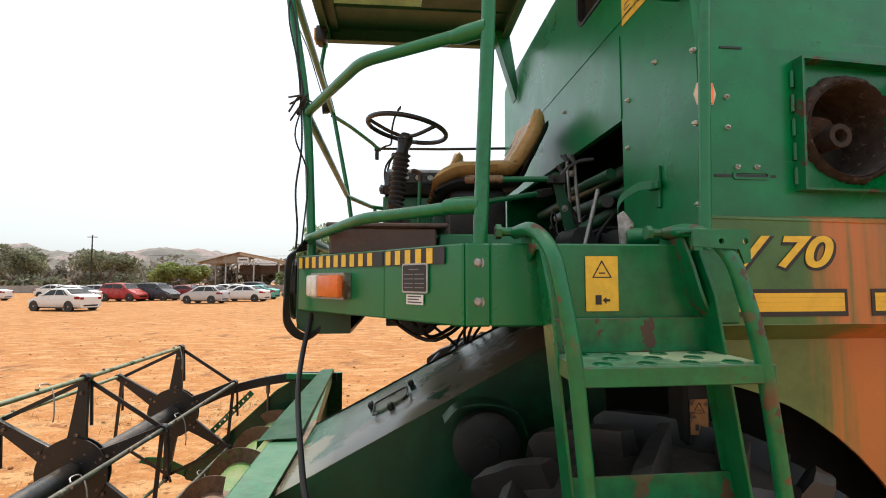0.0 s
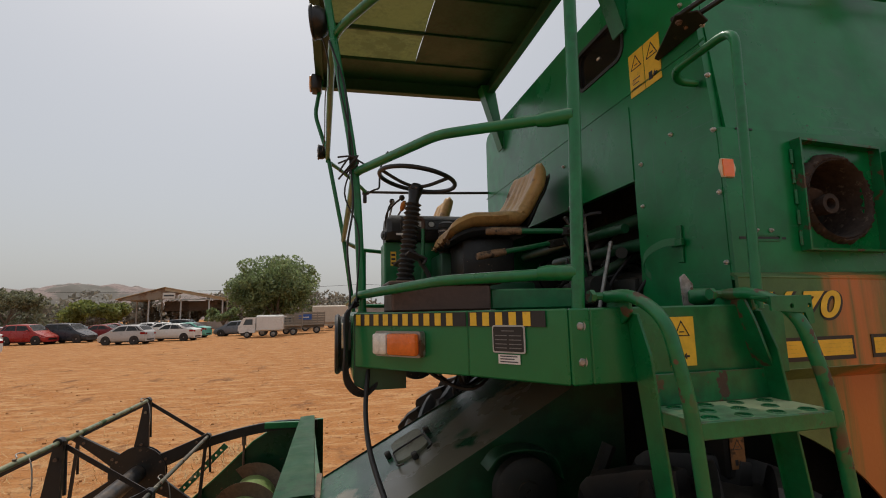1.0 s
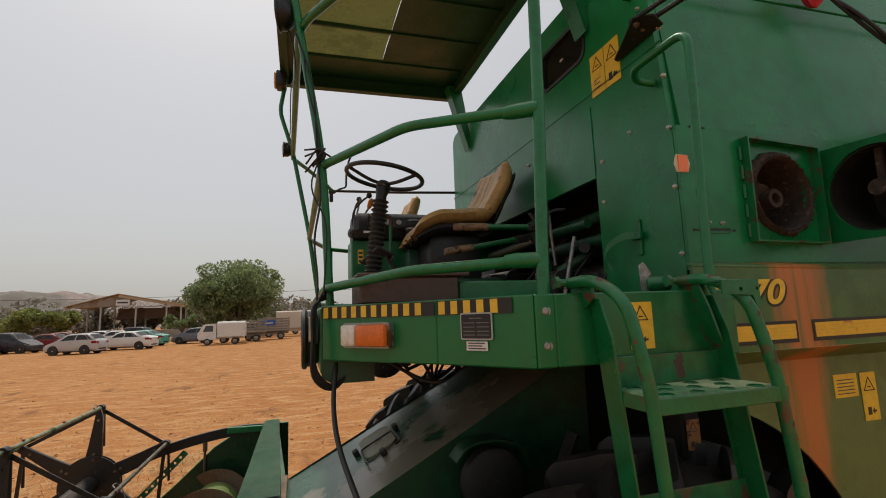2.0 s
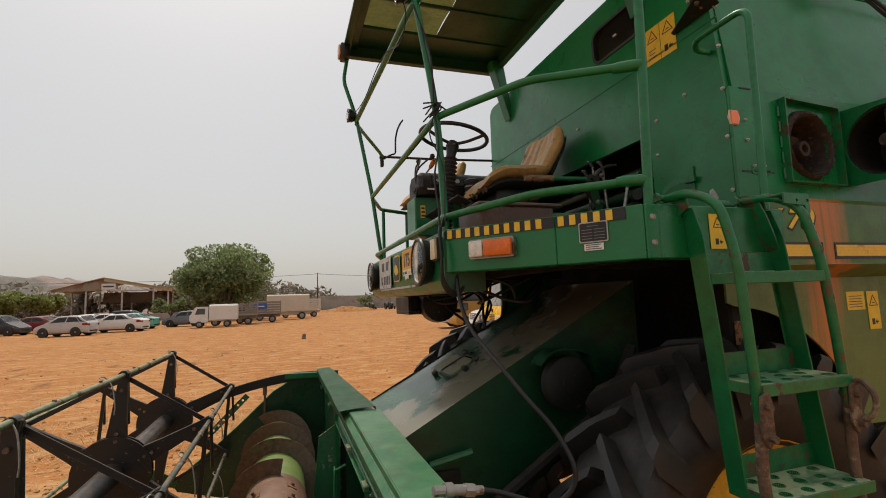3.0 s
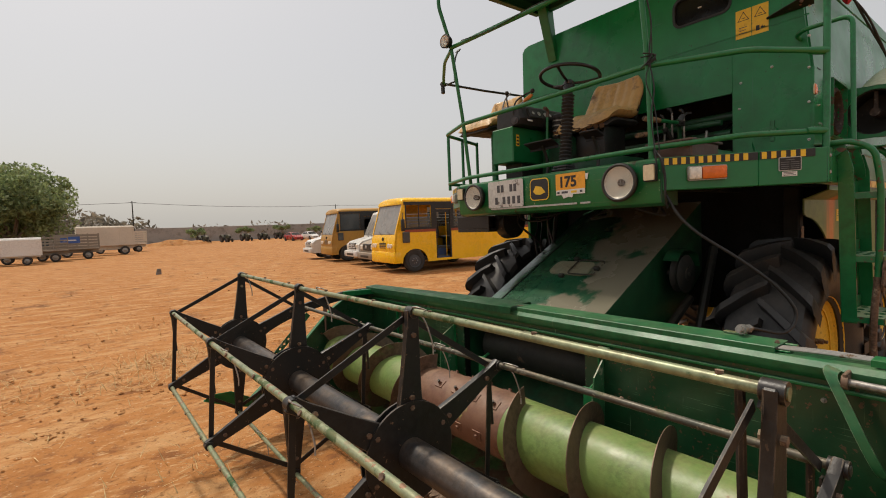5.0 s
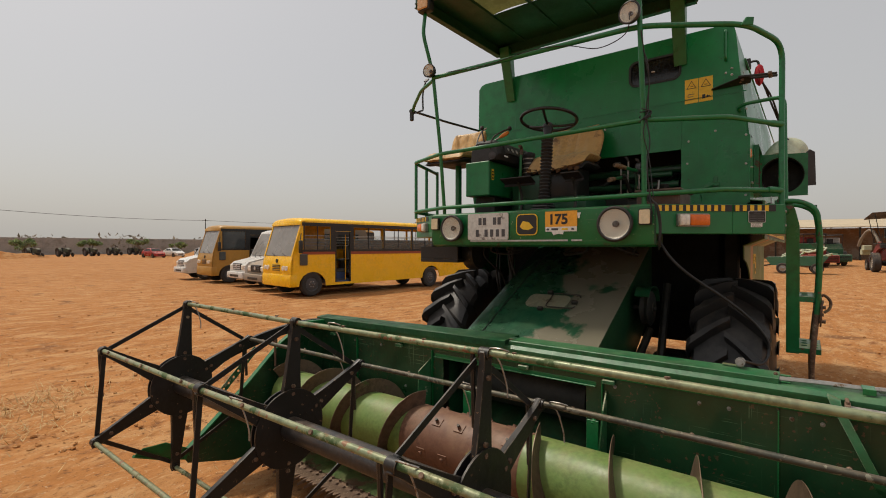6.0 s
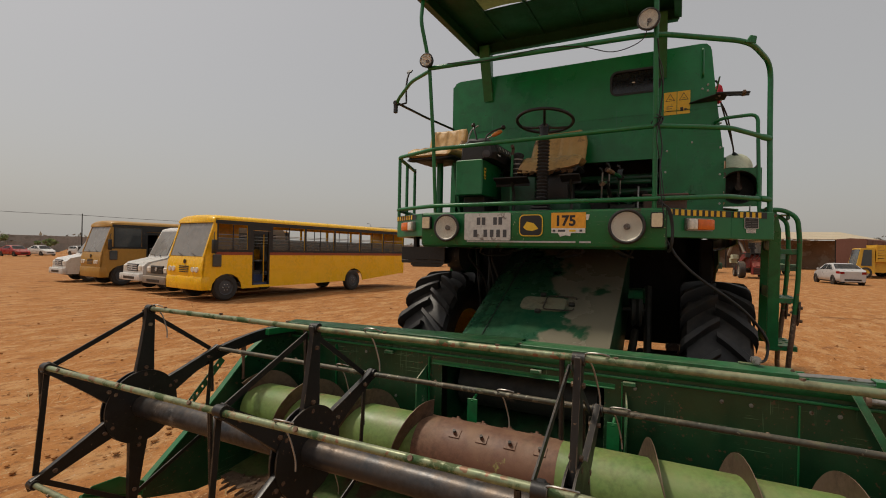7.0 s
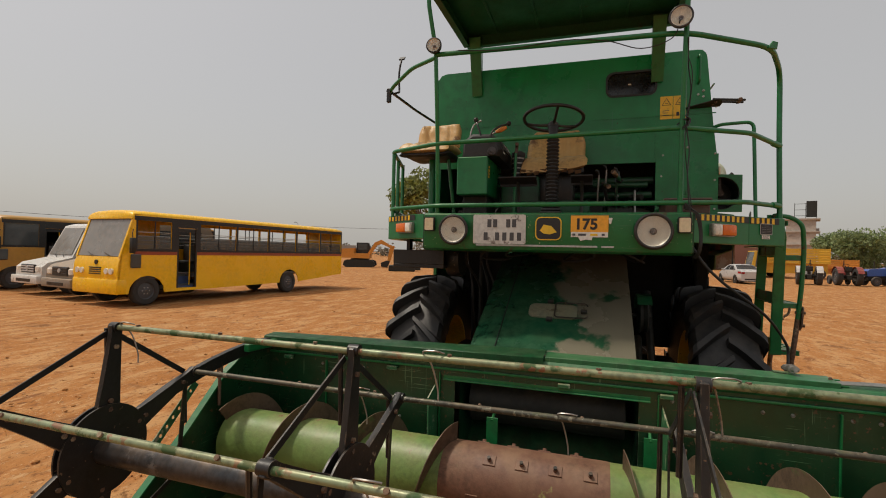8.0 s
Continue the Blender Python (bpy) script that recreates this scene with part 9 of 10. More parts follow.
# car park
CARS = [
    # x, y, yaw, kind, paint, label
    (-24.7, 31.4, -19, "sedan", CAR_WHITE, "clean white sedan parked on dirt"),
    (-24.6, 44.2, 168, "suv", CAR_RED, "bright red boxy small car"),
    (-22.2, 45.4, 168, "suv", CAR_DARK, "dark blue sport utility car"),
    (-25.4, 49.6, -8, "sedan", CAR_MAROON, "dark maroon sedan in the row"),
    (-19.1, 40.0, -12, "hatch", CAR_SILVER, "silver hatchback parked on dirt"),
    (-17.1, 43.2, -12, "sedan", CAR_WHITE, "white hatchback with dark windows"),
    (-17.4, 48.0, -12, "sedan", CAR_TEAL, "pale teal sedan at the row's end"),
    (-13.0, 49.2, -5, "hatch", CAR_GREY, "dark grey hatchback parked alone"),
    (-17.0, 60.5, 170, "suv", CAR_DARK, "black car in the shade of the shed"),
    (-31.5, 41.5, 5, "sedan", CAR_WHITE, "white car in the back row"),
    (-30.0, 46.0, 174, "hatch", CAR_WHITE, "white car in the back row"),
    (-28.3, 50.0, 5, "sedan", CAR_SILVER, "silver car in the back row"),
    (-25.2, 52.0, 175, "hatch", CAR_WHITE, "white car in the back row"),
    (-21.2, 52.5, 5, "sedan", CAR_WHITE, "white car in the back row"),
    (-19.0, 56.0, 175, "sedan", CAR_WHITE, "white car in the back row"),
    (-23.3, 57.0, 4, "hatch", CAR_DARK, "dark car in the back row"),
    (-34.5, 50.0, 5, "hatch", CAR_SILVER, "silver car in the back row"),
    (-38.0, 56.0, 174, "sedan", CAR_WHITE, "white car in the back row"),
    (-33.0, 57.5, 5, "sedan", CAR_WHITE, "white car in the back row"),
    (-29.0, 60.0, 5, "sedan", CAR_MAROON, "maroon car in the back row"),
    (-43.0, 47.0, 4, "sedan", CAR_WHITE, "white car in the back row"),
    (26.0, 76.0, 95, "sedan", CAR_RED, "small red car by the yard wall"),
    (30.8, 80.5, 95, "sedan", CAR_WHITE, "white car by the yard wall"),
    (36.5, 82.5, 95, "hatch", CAR_WHITE, "white car by the yard wall"),
    (40.2, -10.85, 187, "sedan", CAR_SILVER, "silver-white sedan seen from behind"),
]
for x, y, yaw, kind, pm, lab in CARS:
    car(pose(x, y, 0, 0, 0, yaw), kind, pm, lab)

build_truck(pose(-9.7, 42.6, 0, 0, 0, 2), 3.8, 1.5, CAR_WHITE, CAR_WHITE, "white mini truck with a closed load box", 1.2, covered=True, cab_h=1.80, wr=0.29, bed_z=0.66)
build_truck(pose(-8.8, 45.4, 0, 0, 0, 1), 4.4, 1.6, TRUCK_GREY, TRUCK_GREY, "grey stake-sided mini truck with weathered boards", 1.15, caged=True, cab_h=1.7, wr=0.34)
build_truck(pose(-6.9, 48.2, 0, 0, 0, 1), 4.6, 1.7, TRUCK_GREY, TRUCK_GREY, "grey slatted truck with a blue banner", 1.25, cab_h=1.75, banner=TR_BLUE)
build_truck(pose(-5.4, 54.8, 0, 0, 0, 3), 6.2, 2.1, TRUCK_TAN, TRUCK_TAN, "tan lorry with a canvas-covered load", 1.85, covered=True, cab_h=2.2, wr=0.42, bed_z=0.95)
build_truck(pose(-2.6, 62.0, 0, 0, 0, 3), 5.2, 2.0, TRUCK_TAN, TRUCK_TAN, "tan lorry with plank sides", 1.5, cab_h=2.0)
for k in range(5):
    build_tractor(pose(14.5 + 4.6 * k, 90.0 + 3.5 * k, 0, 0, 0, 100), OLIVE, "dull olive open tractor by the yard wall", k == 4)

# yard behind the combine
build_tractor(pose(40.7, -16.5, 0, 0, 0, 165), CAR_SILVER, "grey tractor with white rims")
build_tractor(pose(42.2, -19.2, 0, 0, 0, 175), TR_RED, "red tractor with black tyres")
build_tractor(pose(41.0, -20.6, 0, 0, 0, -75), TR_BLUE, "blue tractor with white rims")
build_truck(pose(52.0, -15.7, 0, 0, 0, -88), 7.0, 2.4, TRUCK_YELLOW, TRUCK_YELLOW, "yellow tipper truck with ribbed sides", 1.5, cab_h=2.8, wr=0.52, bed_z=1.55)
build_truck(pose(55.5, -18.6, 0, 0, 0, -88), 8.0, 2.4, EX_ORANGE, EX_ORANGE, "orange low-sided truck behind the tractors", 0.9, cab_h=2.4, wr=0.52, bed_z=1.1)
build_truck(pose(56.0, -15.2, 0, 0, 0, 150) @ pose(-8, 0, 0), 8.0, 2.4, TRUCK_BROWN, TRUCK_BROWN, "brown container lorry with rusty sides", 2.5, covered=True, cab_h=2.6, wr=0.52, bed_z=1.2)


def build_field_machine(at, body, label, boxy=1.0, tank=None):
    """Parked harvesting machine: body box, cutting trough, chute, cab roof on posts, wheels."""
    t = thing("harvester", label, "harvester", "parked harvesters", at=at)
    bm = B()
    extrude_side(bm, [(0.0, 0.9), (-0.2, 1.6), (0.4, 2.1), (2.6, 2.2), (3.4, 1.7), (3.4, 0.9)], -0.9, 0.9)
    part("body", bm, body, t)
    bm = B()
    box(bm, (-2.0, -1.3, 0.45), (-0.9, 1.3, 1.1), 0.05)
    part("trough", bm, body, t)
    for k in range(4):
        bm = B()
        box(bm, (-2.04, -1.2, 0.55 + 0.13 * k), (-2.0, 1.2, 0.60 + 0.13 * k))
        part("trough_rib", bm, BLACK, t)
    bm = B()
    box(bm, (-1.2, -0.5, 0.7), (0.3, 0.5, 1.2), 0.03, Matrix.Rotation(radians(-12), 4, 'Y'))
    part("chute", bm, body, t)
    bm = B()
    box(bm, (-0.3, -0.9, 2.95), (1.8, 0.9, 3.02), 0.02)
    for x in (-0.2, 1.6):
        for y in (-0.8, 0.8):
            tube(bm, [(x, y, 1.7), (x, y, 2.97)], 0.03, 6)
    part("sun_roof", bm, BLACK, t)
    bm = B()
    box(bm, (0.5, -0.25, 2.1), (0.9, 0.25, 2.2), 0.03)
    box(bm, (0.85, -0.25, 2.15), (0.95, 0.25, 2.6), 0.03)
    part("seat", bm, BLACK, t)
    if tank:
        bm = B()
        box(bm, (1.0, -0.8, 2.2), (3.2, 0.8, 2.75), 0.05)
        part("grain_tank", bm, tank, t)
    for y in (-1.05, 1.05):
        road_wheel(t, (0.6, y, 0.72), 0.72, 0.4, -1 if y < 0 else 1, body)
        road_wheel(t, (3.0, y * 0.9, 0.45), 0.45, 0.25, -1 if y < 0 else 1, body)
    for x, w, z, r in ((0.6, 1.0, 0.72, 0.1), (3.0, 0.9, 0.45, 0.06)):
        bm = B()
        tube(bm, [(x, -w, z), (x, w, z)], r, 8)
        part("axle", bm, DARK, t)
    return t


def build_open_harvester(at):
    """Wheeled harvester with a driver's platform under a black roof; x runs ahead from the big wheels."""
    t = thing("harvester", "red open harvester with a black roof over the platform", "harvester", "parked harvesters", at=at)
    for y in (-1.2, 1.2):
        out = -1 if y < 0 else 1
        road_wheel(t, (0, y, 0.70), 0.70, 0.46, out, TRUCK_GREY)
        road_wheel(t, (3.5, y * 0.8, 0.42), 0.42, 0.26, out, TRUCK_GREY)
    for x, w, z, r in ((0, 1.15, 0.70, 0.13), (3.5, 0.9, 0.42, 0.07)):
        bm = B()
        tube(bm, [(x, -w, z), (x, w, z)], r, 10)
        part("axle", bm, DARK, t)
    bm = B()
    extrude_side(bm, [(-0.55, 0.95), (-0.60, 1.55), (-0.25, 1.95), (1.2, 2.05), (2.4, 1.75), (3.7, 1.15), (3.7, 0.62), (2.6, 0.60)], -0.72, 0.72)
    body = part("body", bm, TR_RED, t, angle=25)
    for z in (1.05, 1.35):
        bm = B()
        box(bm, (0.2, 0.715, z), (3.2, 0.735, z + 0.04))
        part("body_rib", bm, TR_RED, body)
    # feed hopper hanging between the wheels
    bm = B()
    extrude_side(bm, [(-1.05, 0.34), (-1.08, 0.95), (-0.60, 1.42), (-0.45, 1.38), (-0.45, 0.34)], -0.90, 0.62)
    hop = part("hopper", bm, TR_RED, t, angle=25)
    for k in range(3):
        bm = B()
        box(bm, (-1.12, -0.84, 0.42 + 0.17 * k), (-1.07, 0.56, 0.52 + 0.17 * k), 0.01)
        part("hopper_slat", bm, DARK, hop)
    bm = B()
    plate(bm, [(-1.06, -0.70, 1.01), (-1.06, 0.42, 1.01), (-0.70, 0.42, 1.35), (-0.70, -0.70, 1.35)], 0.03)
    part("hopper_lid", bm, TR_RED, hop)
    # lifting arms, bent over the big wheels
    for y in (-0.86, 0.90):
        bm = B()
        plate(bm, [(-0.35, y, 1.95), (0.25, y, 2.22), (0.75, y, 2.05), (3.6, y, 0.62), (3.5, y, 0.40), (0.55, y, 1.62), (-0.2, y, 1.70)], 0.16)
        part("lift_arm", bm, TR_RED, t)
        bm = B()
        tube(bm, [(0.3, y + 0.14, 1.15), (1.7, y + 0.14, 1.35)], 0.06, 8)
        part("lift_ram", bm, CAR_SILVER, t)
    # platform, engine clutter and tank
    bm = B()
    box(bm, (-0.65, -1.10, 2.02), (1.5, 1.05, 2.10), 0.01)
    plat = part("platform", bm, DARK, t)
    bm = B()
    for x, y in ((-0.6, -1.05), (-0.6, -0.2), (-0.6, 0.95), (1.4, 1.0), (1.4, -1.05)):
        tube(bm, [(x, y, 2.08), (x, y, 2.75)], 0.022, 6)
    tube(bm, [(-0.6, -0.2, 2.75), (-0.6, -1.05, 2.75), (1.4, -1.05, 2.75)], 0.022, 6)
    part("guard_rail", bm, DARK, plat)
    bm = B()
    box(bm, (-0.72, -1.35, 2.20), (-0.66, -0.12, 2.48), 0.01)
    part("board", bm, CAR_WHITE, t, "white painted board")
    bm = B()
    extrude_side(bm, [(0.3, 2.1), (0.25, 3.05), (0.5, 3.38), (1.5, 3.38), (1.5, 2.1)], -1.15, -0.05)
    tank = part("engine_cover", bm, TRUCK_GREY, t, angle=25)
    for k in range(4):
        bm = B()
        box(bm, (0.20, -1.05, 2.70 + 0.16 * k), (0.245, -0.15, 2.77 + 0.16 * k), 0.005)
        part("cover_slat", bm, TR_RED if k % 2 else DARK, tank)
    bm = B()
    box(bm, (-0.15, 0.18, 2.45), (0.32, 0.66, 2.58), 0.04, None, 2)
    box(bm, (0.28, 0.18, 2.52), (0.40, 0.66, 3.15), 0.05, None, 2)
    box(bm, (0.0, 0.3, 2.10), (0.2, 0.54, 2.46), 0.02)
    part("seat", bm, BLACK, t)
    bm = B()
    tube(bm, [(-0.55, 0.42, 2.1), (-0.42, 0.42, 2.85)], 0.035, 8)
    tube(bm, [(-0.42 + 0.1 * math.cos(a), 0.42 + 0.2 * math.sin(a), 2.88 + 0.1 * math.cos(a)) for a in [2 * math.pi * k / 16 for k in range(17)]], 0.016, 6, cap=False)
    part("steering_wheel", bm, BLACK, t)
    bm = B()
    tube(bm, [(1.0, -0.5, 3.3), (1.0, -0.5, 3.85)], 0.05, 10)
    part("exhaust", bm, RUST, t)
    # pale unloading chute and boxes on the far flank
    bm = B()
    tube(bm, curve_pts([(1.0, 0.75, 2.0), (1.5, 1.0, 2.9), (1.9, 1.25, 3.05), (2.6, 1.5, 2.5), (3.1, 1.6, 1.9)]), 0.10, 12)
    part("chute", bm, TRUCK_GREY, t, "pale metal chute")
    bm = B()
    box(bm, (2.2, 0.95, 1.55), (3.0, 1.45, 1.95), 0.03)
    box(bm, (3.0, 0.9, 1.20), (3.7, 1.4, 1.62), 0.03)
    box(bm, (2.2, 0.74, 1.2), (3.5, 1.0, 1.3))
    part("tool_chest", bm, CREAM, t, "dusty pale chest")
    # roof on posts
    roof = B()
    rows = [[roof.verts.new((x, y, 4.12 + dz + 0.05 * math.cos(y * 1.3))) for y in (-0.75, -0.2, 0.5, 1.0, 1.55)] for x, dz in ((-0.9, 0.18), (-0.6, 0.15), (1.4, -0.12), (1.75, -0.22))]
    for a, b in zip(rows, rows[1:]):
        for k in range(4):
            roof.faces.new((a[k], b[k], b[k + 1], a[k + 1]))
    bmesh.ops.solidify(roof, geom=roof.faces[:], thickness=0.05)
    top = part("roof", roof, BLACK, t, angle=40)
    for x, y in ((-0.6, -0.65), (-0.6, 1.35), (1.4, -0.65), (1.4, 1.35)):
        bm = B()
        tube(bm, [(x, min(y, 1.0), 2.08), (x, y, 4.15)], 0.028, 6)
        part("roof_post", bm, BLACK, top)
    bm = B()
    for k in range(5):
        y = -0.6 + 0.32 * k
        tube(bm, curve_pts([(-0.62, y, 2.1), (-0.75, y + 0.1, 1.8), (-0.62, y + 0.25, 1.5)]), 0.025, 6)
    box(bm, (-0.7, 0.72, 1.72), (-0.3, 1.05, 2.02), 0.03)
    part("hoses", bm, BLACK, t)
    return t


build_open_harvester(pose(42.1, -6.85, 0, 0, 0, 6))
build_field_machine(pose(50.0, -2.2, 0, 0, 0, 15), TR_RED, "red open harvester standing on the yard", tank=TR_RED)
build_field_machine(pose(54.5, -10.0, 0, 0, 0, 10), TR_GREEN, "green and cream harvester at the back of the yard", tank=CREAM)
build_field_machine(pose(55.0, -3.6, 0, 0, 0, 5), TR_GREEN, "green harvester at the back of the yard", tank=CAR_SILVER)


def build_trailer(at):
    t = thing("trailer", "green farm trailer loaded with pale scrap frames", "trailer", at=at)
    bm = B()
    extrude_side(bm, [(0, 1.0), (0.3, 0.55), (3.0, 0.55), (3.4, 1.15), (3.3, 1.2), (0.1, 1.1)], -0.8, 0.8)
    part("tub", bm, TR_GREEN, t)
    for x in (0.95, 2.8):
        for y in (-0.85, 0.85):
            road_wheel(t, (x, y, 0.36), 0.36, 0.2, -1 if y < 0 else 1)
        bm = B()
        tube(bm, [(x, -0.8, 0.38), (x, 0.8, 0.38)], 0.06, 8)
        tube(bm, [(x, -0.4, 0.38), (x, -0.4, 0.62)], 0.05, 8)
        tube(bm, [(x, 0.4, 0.38), (x, 0.4, 0.62)], 0.05, 8)
        part("axle", bm, DARK, t)
    bm = B()
    tube(bm, [(0.4, 0, 0.6), (-1.0, 0, 0.30)], 0.05, 8)
    tube(bm, [(-0.9, 0, 0.33), (-0.9, 0, 0.0)], 0.03, 8)
    part("drawbar", bm, DARK, t)
    rng = random.Random(31)
    for k in range(9):
        bm = B()
        m = pose(0.7 + 0.24 * k, -0.55 + 0.35 * (k % 3), 1.0 + 0.22 * (k % 4), rng.uniform(-25, 25), rng.uniform(-35, 35), rng.uniform(-40, 40))
        for a, b in (((0, 0, 0), (1.1, 0, 0)), ((0, 0.5, 0), (1.1, 0.5, 0)), ((0, 0, 0), (0, 0.5, 0)), ((1.1, 0, 0), (1.1, 0.5, 0)), ((0.55, 0, 0), (0.55, 0.5, 0))):
            tube(bm, [m @ Vector(a), m @ Vector(b)], 0.05, 6)
        part("scrap_frame", bm, CREAM, t)
    return t


build_trailer(pose(36.1, 0.6, 0, 0, 0, -88))


def build_excavator(at):
    t = thing("excavator", "orange tracked excavator with folded boom", "excavator", at=at)
    for y in (-1.1, 1.1):
        bm = B()
        extrude_side(bm, [(-1.7, 0.25), (-1.4, 0.0), (1.4, 0.0), (1.7, 0.25), (1.6, 0.65), (1.3, 0.8), (-1.3, 0.8), (-1.6, 0.65)], y - 0.25, y + 0.25)
        part("track", bm, DARK, t)
    bm = B()
    box(bm, (-0.9, -0.9, 0.4), (0.9, 0.9, 0.95))
    part("undercarriage", bm, DARK, t)
    bm = B()
    extrude_side(bm, [(-2.0, 1.0), (-2.2, 1.3), (-2.1, 1.95), (-0.6, 2.05), (-0.6, 1.5), (1.1, 1.5), (1.1, 0.95)], -1.2, 1.2)
    part("house", bm, EX_ORANGE, t)
    bm = B()
    box(bm, (-2.26, -1.1, 1.15), (-2.0, 1.1, 1.8), 0.05)
    part("counterweight", bm, BLACK, t)
    bm = B()
    extrude_side(bm, [(-0.5, 1.5), (-0.5, 2.7), (0.8, 2.7), (1.15, 1.9), (1.1, 1.5)], 0.25, 1.2)
    cab = part("cab", bm, BLACK, t)
    bm = B()
    box(bm, (-0.35, 0.23, 1.85), (0.7, 0.245, 2.6))
    part("side_window", bm, WINDOW, cab)
    bm = B()
    extrude_side(bm, [(0.7, 1.3), (1.6, 2.75), (2.3, 3.05), (3.6, 2.3), (3.55, 2.05), (2.3, 2.6), (1.8, 2.4), (1.0, 1.1)], -0.35, 0.05)
    part("boom", bm, EX_ORANGE, t)
    bm = B()
    extrude_side(bm, [(3.3, 2.5), (3.8, 2.35), (3.3, 0.6), (3.0, 0.7)], -0.3, 0.0)
    part("dipper", bm, EX_ORANGE, t)
    bm = B()
    extrude_side(bm, [(3.3, 0.7), (2.9, 0.75), (2.3, 0.5), (2.4, 0.05), (3.0, 0.0)], -0.6, 0.3)
    part("bucket", bm, DARK, t)
    return t


build_excavator(pose(42.5, 24.6, 0, 0, 0, -70))
for k, (x, y) in enumerate(((35.5, 16.6), (38.5, 17.2))):
    t = thing("weight_block", "dark steel counterweight slab lying on dirt", "block", at=pose(x, y, 0, 0, 0, -70))
    bm = B()
    box(bm, (-1.2, -0.5, 0.0), (1.2, 0.5, 0.55), 0.05)
    part("slab", bm, DARK, t)

# ---- trees, shed, hills, walls ----
def leaf_material(name, colour):
    m = bpy.data.materials.new(name)
    m.use_nodes = True
    n, l = m.node_tree.nodes, m.node_tree.links
    bsdf, out = n["Principled BSDF"], n["Material Output"]
    geo = n.new("ShaderNodeNewGeometry")
    hsv = n.new("ShaderNodeHueSaturation")
    hsv.inputs["Color"].default_value = (*colour, 1)
    mr = n.new("ShaderNodeMapRange")
    mr.inputs[3].default_value, mr.inputs[4].default_value = 0.55, 1.5
    l.new(geo.outputs["Random Per Island"], mr.inputs[0])
    l.new(mr.outputs[0], hsv.inputs["Value"])
    l.new(hsv.outputs[0], bsdf.inputs["Base Color"])
    bsdf.inputs["Roughness"].default_value = 0.6
    tr = n.new("ShaderNodeBsdfTranslucent")
    l.new(hsv.outputs[0], tr.inputs["Color"])
    mx = n.new("ShaderNodeMixShader")
    mx.inputs[0].default_value = 0.4
    l.new(bsdf.outputs[0], mx.inputs[1])
    l.new(tr.outputs[0], mx.inputs[2])
    l.new(mx.outputs[0], out.inputs["Surface"])
    return m


# Far foliage: distance haze is put into the leaf colours as paler tones.
LEAF = leaf_material("mid_green_leaves", (0.215, 0.27, 0.115))
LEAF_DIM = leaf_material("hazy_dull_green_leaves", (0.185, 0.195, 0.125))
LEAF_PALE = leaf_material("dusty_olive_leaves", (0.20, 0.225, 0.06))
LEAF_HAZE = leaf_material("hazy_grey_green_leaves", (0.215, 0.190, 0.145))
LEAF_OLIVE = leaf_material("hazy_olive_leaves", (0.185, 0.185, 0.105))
BARK = material("grey_brown_bark", (0.155, 0.125, 0.10), 0.9, grain=0.3, grain_scale=20, bump=0.5, bump_scale=25)


def leaf_mesh(centres, size, seed):
    """Many small bent leaf sprays round the given centres (centre, radius, count)."""
    rng = np.random.default_rng(seed)
    verts, faces = [], []
    for c, r, cnt in centres:
        for _ in range(cnt):
            d = rng.normal(size=3)
            d /= np.linalg.norm(d)
            p = np.array(c) + d * np.array((r, r, r * 0.75)) * (0.55 + 0.5 * rng.random() ** 0.6)
            a = rng.normal(size=3)
            a /= np.linalg.norm(a)
            b = np.cross(a, rng.normal(size=3))
            b /= np.linalg.norm(b) + 1e-6
            s = size * (0.6 + 0.9 * rng.random())
            k = len(verts)
            verts += [tuple(p - a * s), tuple(p + b * s * 0.45), tuple(p + a * s), tuple(p - b * s * 0.45 + np.array((0, 0, -0.2 * s)))]
            faces.append((k, k + 1, k + 2, k + 3))
    me = bpy.data.meshes.new("crown")
    me.from_pydata(verts, [], faces)
    me.update()
    return me


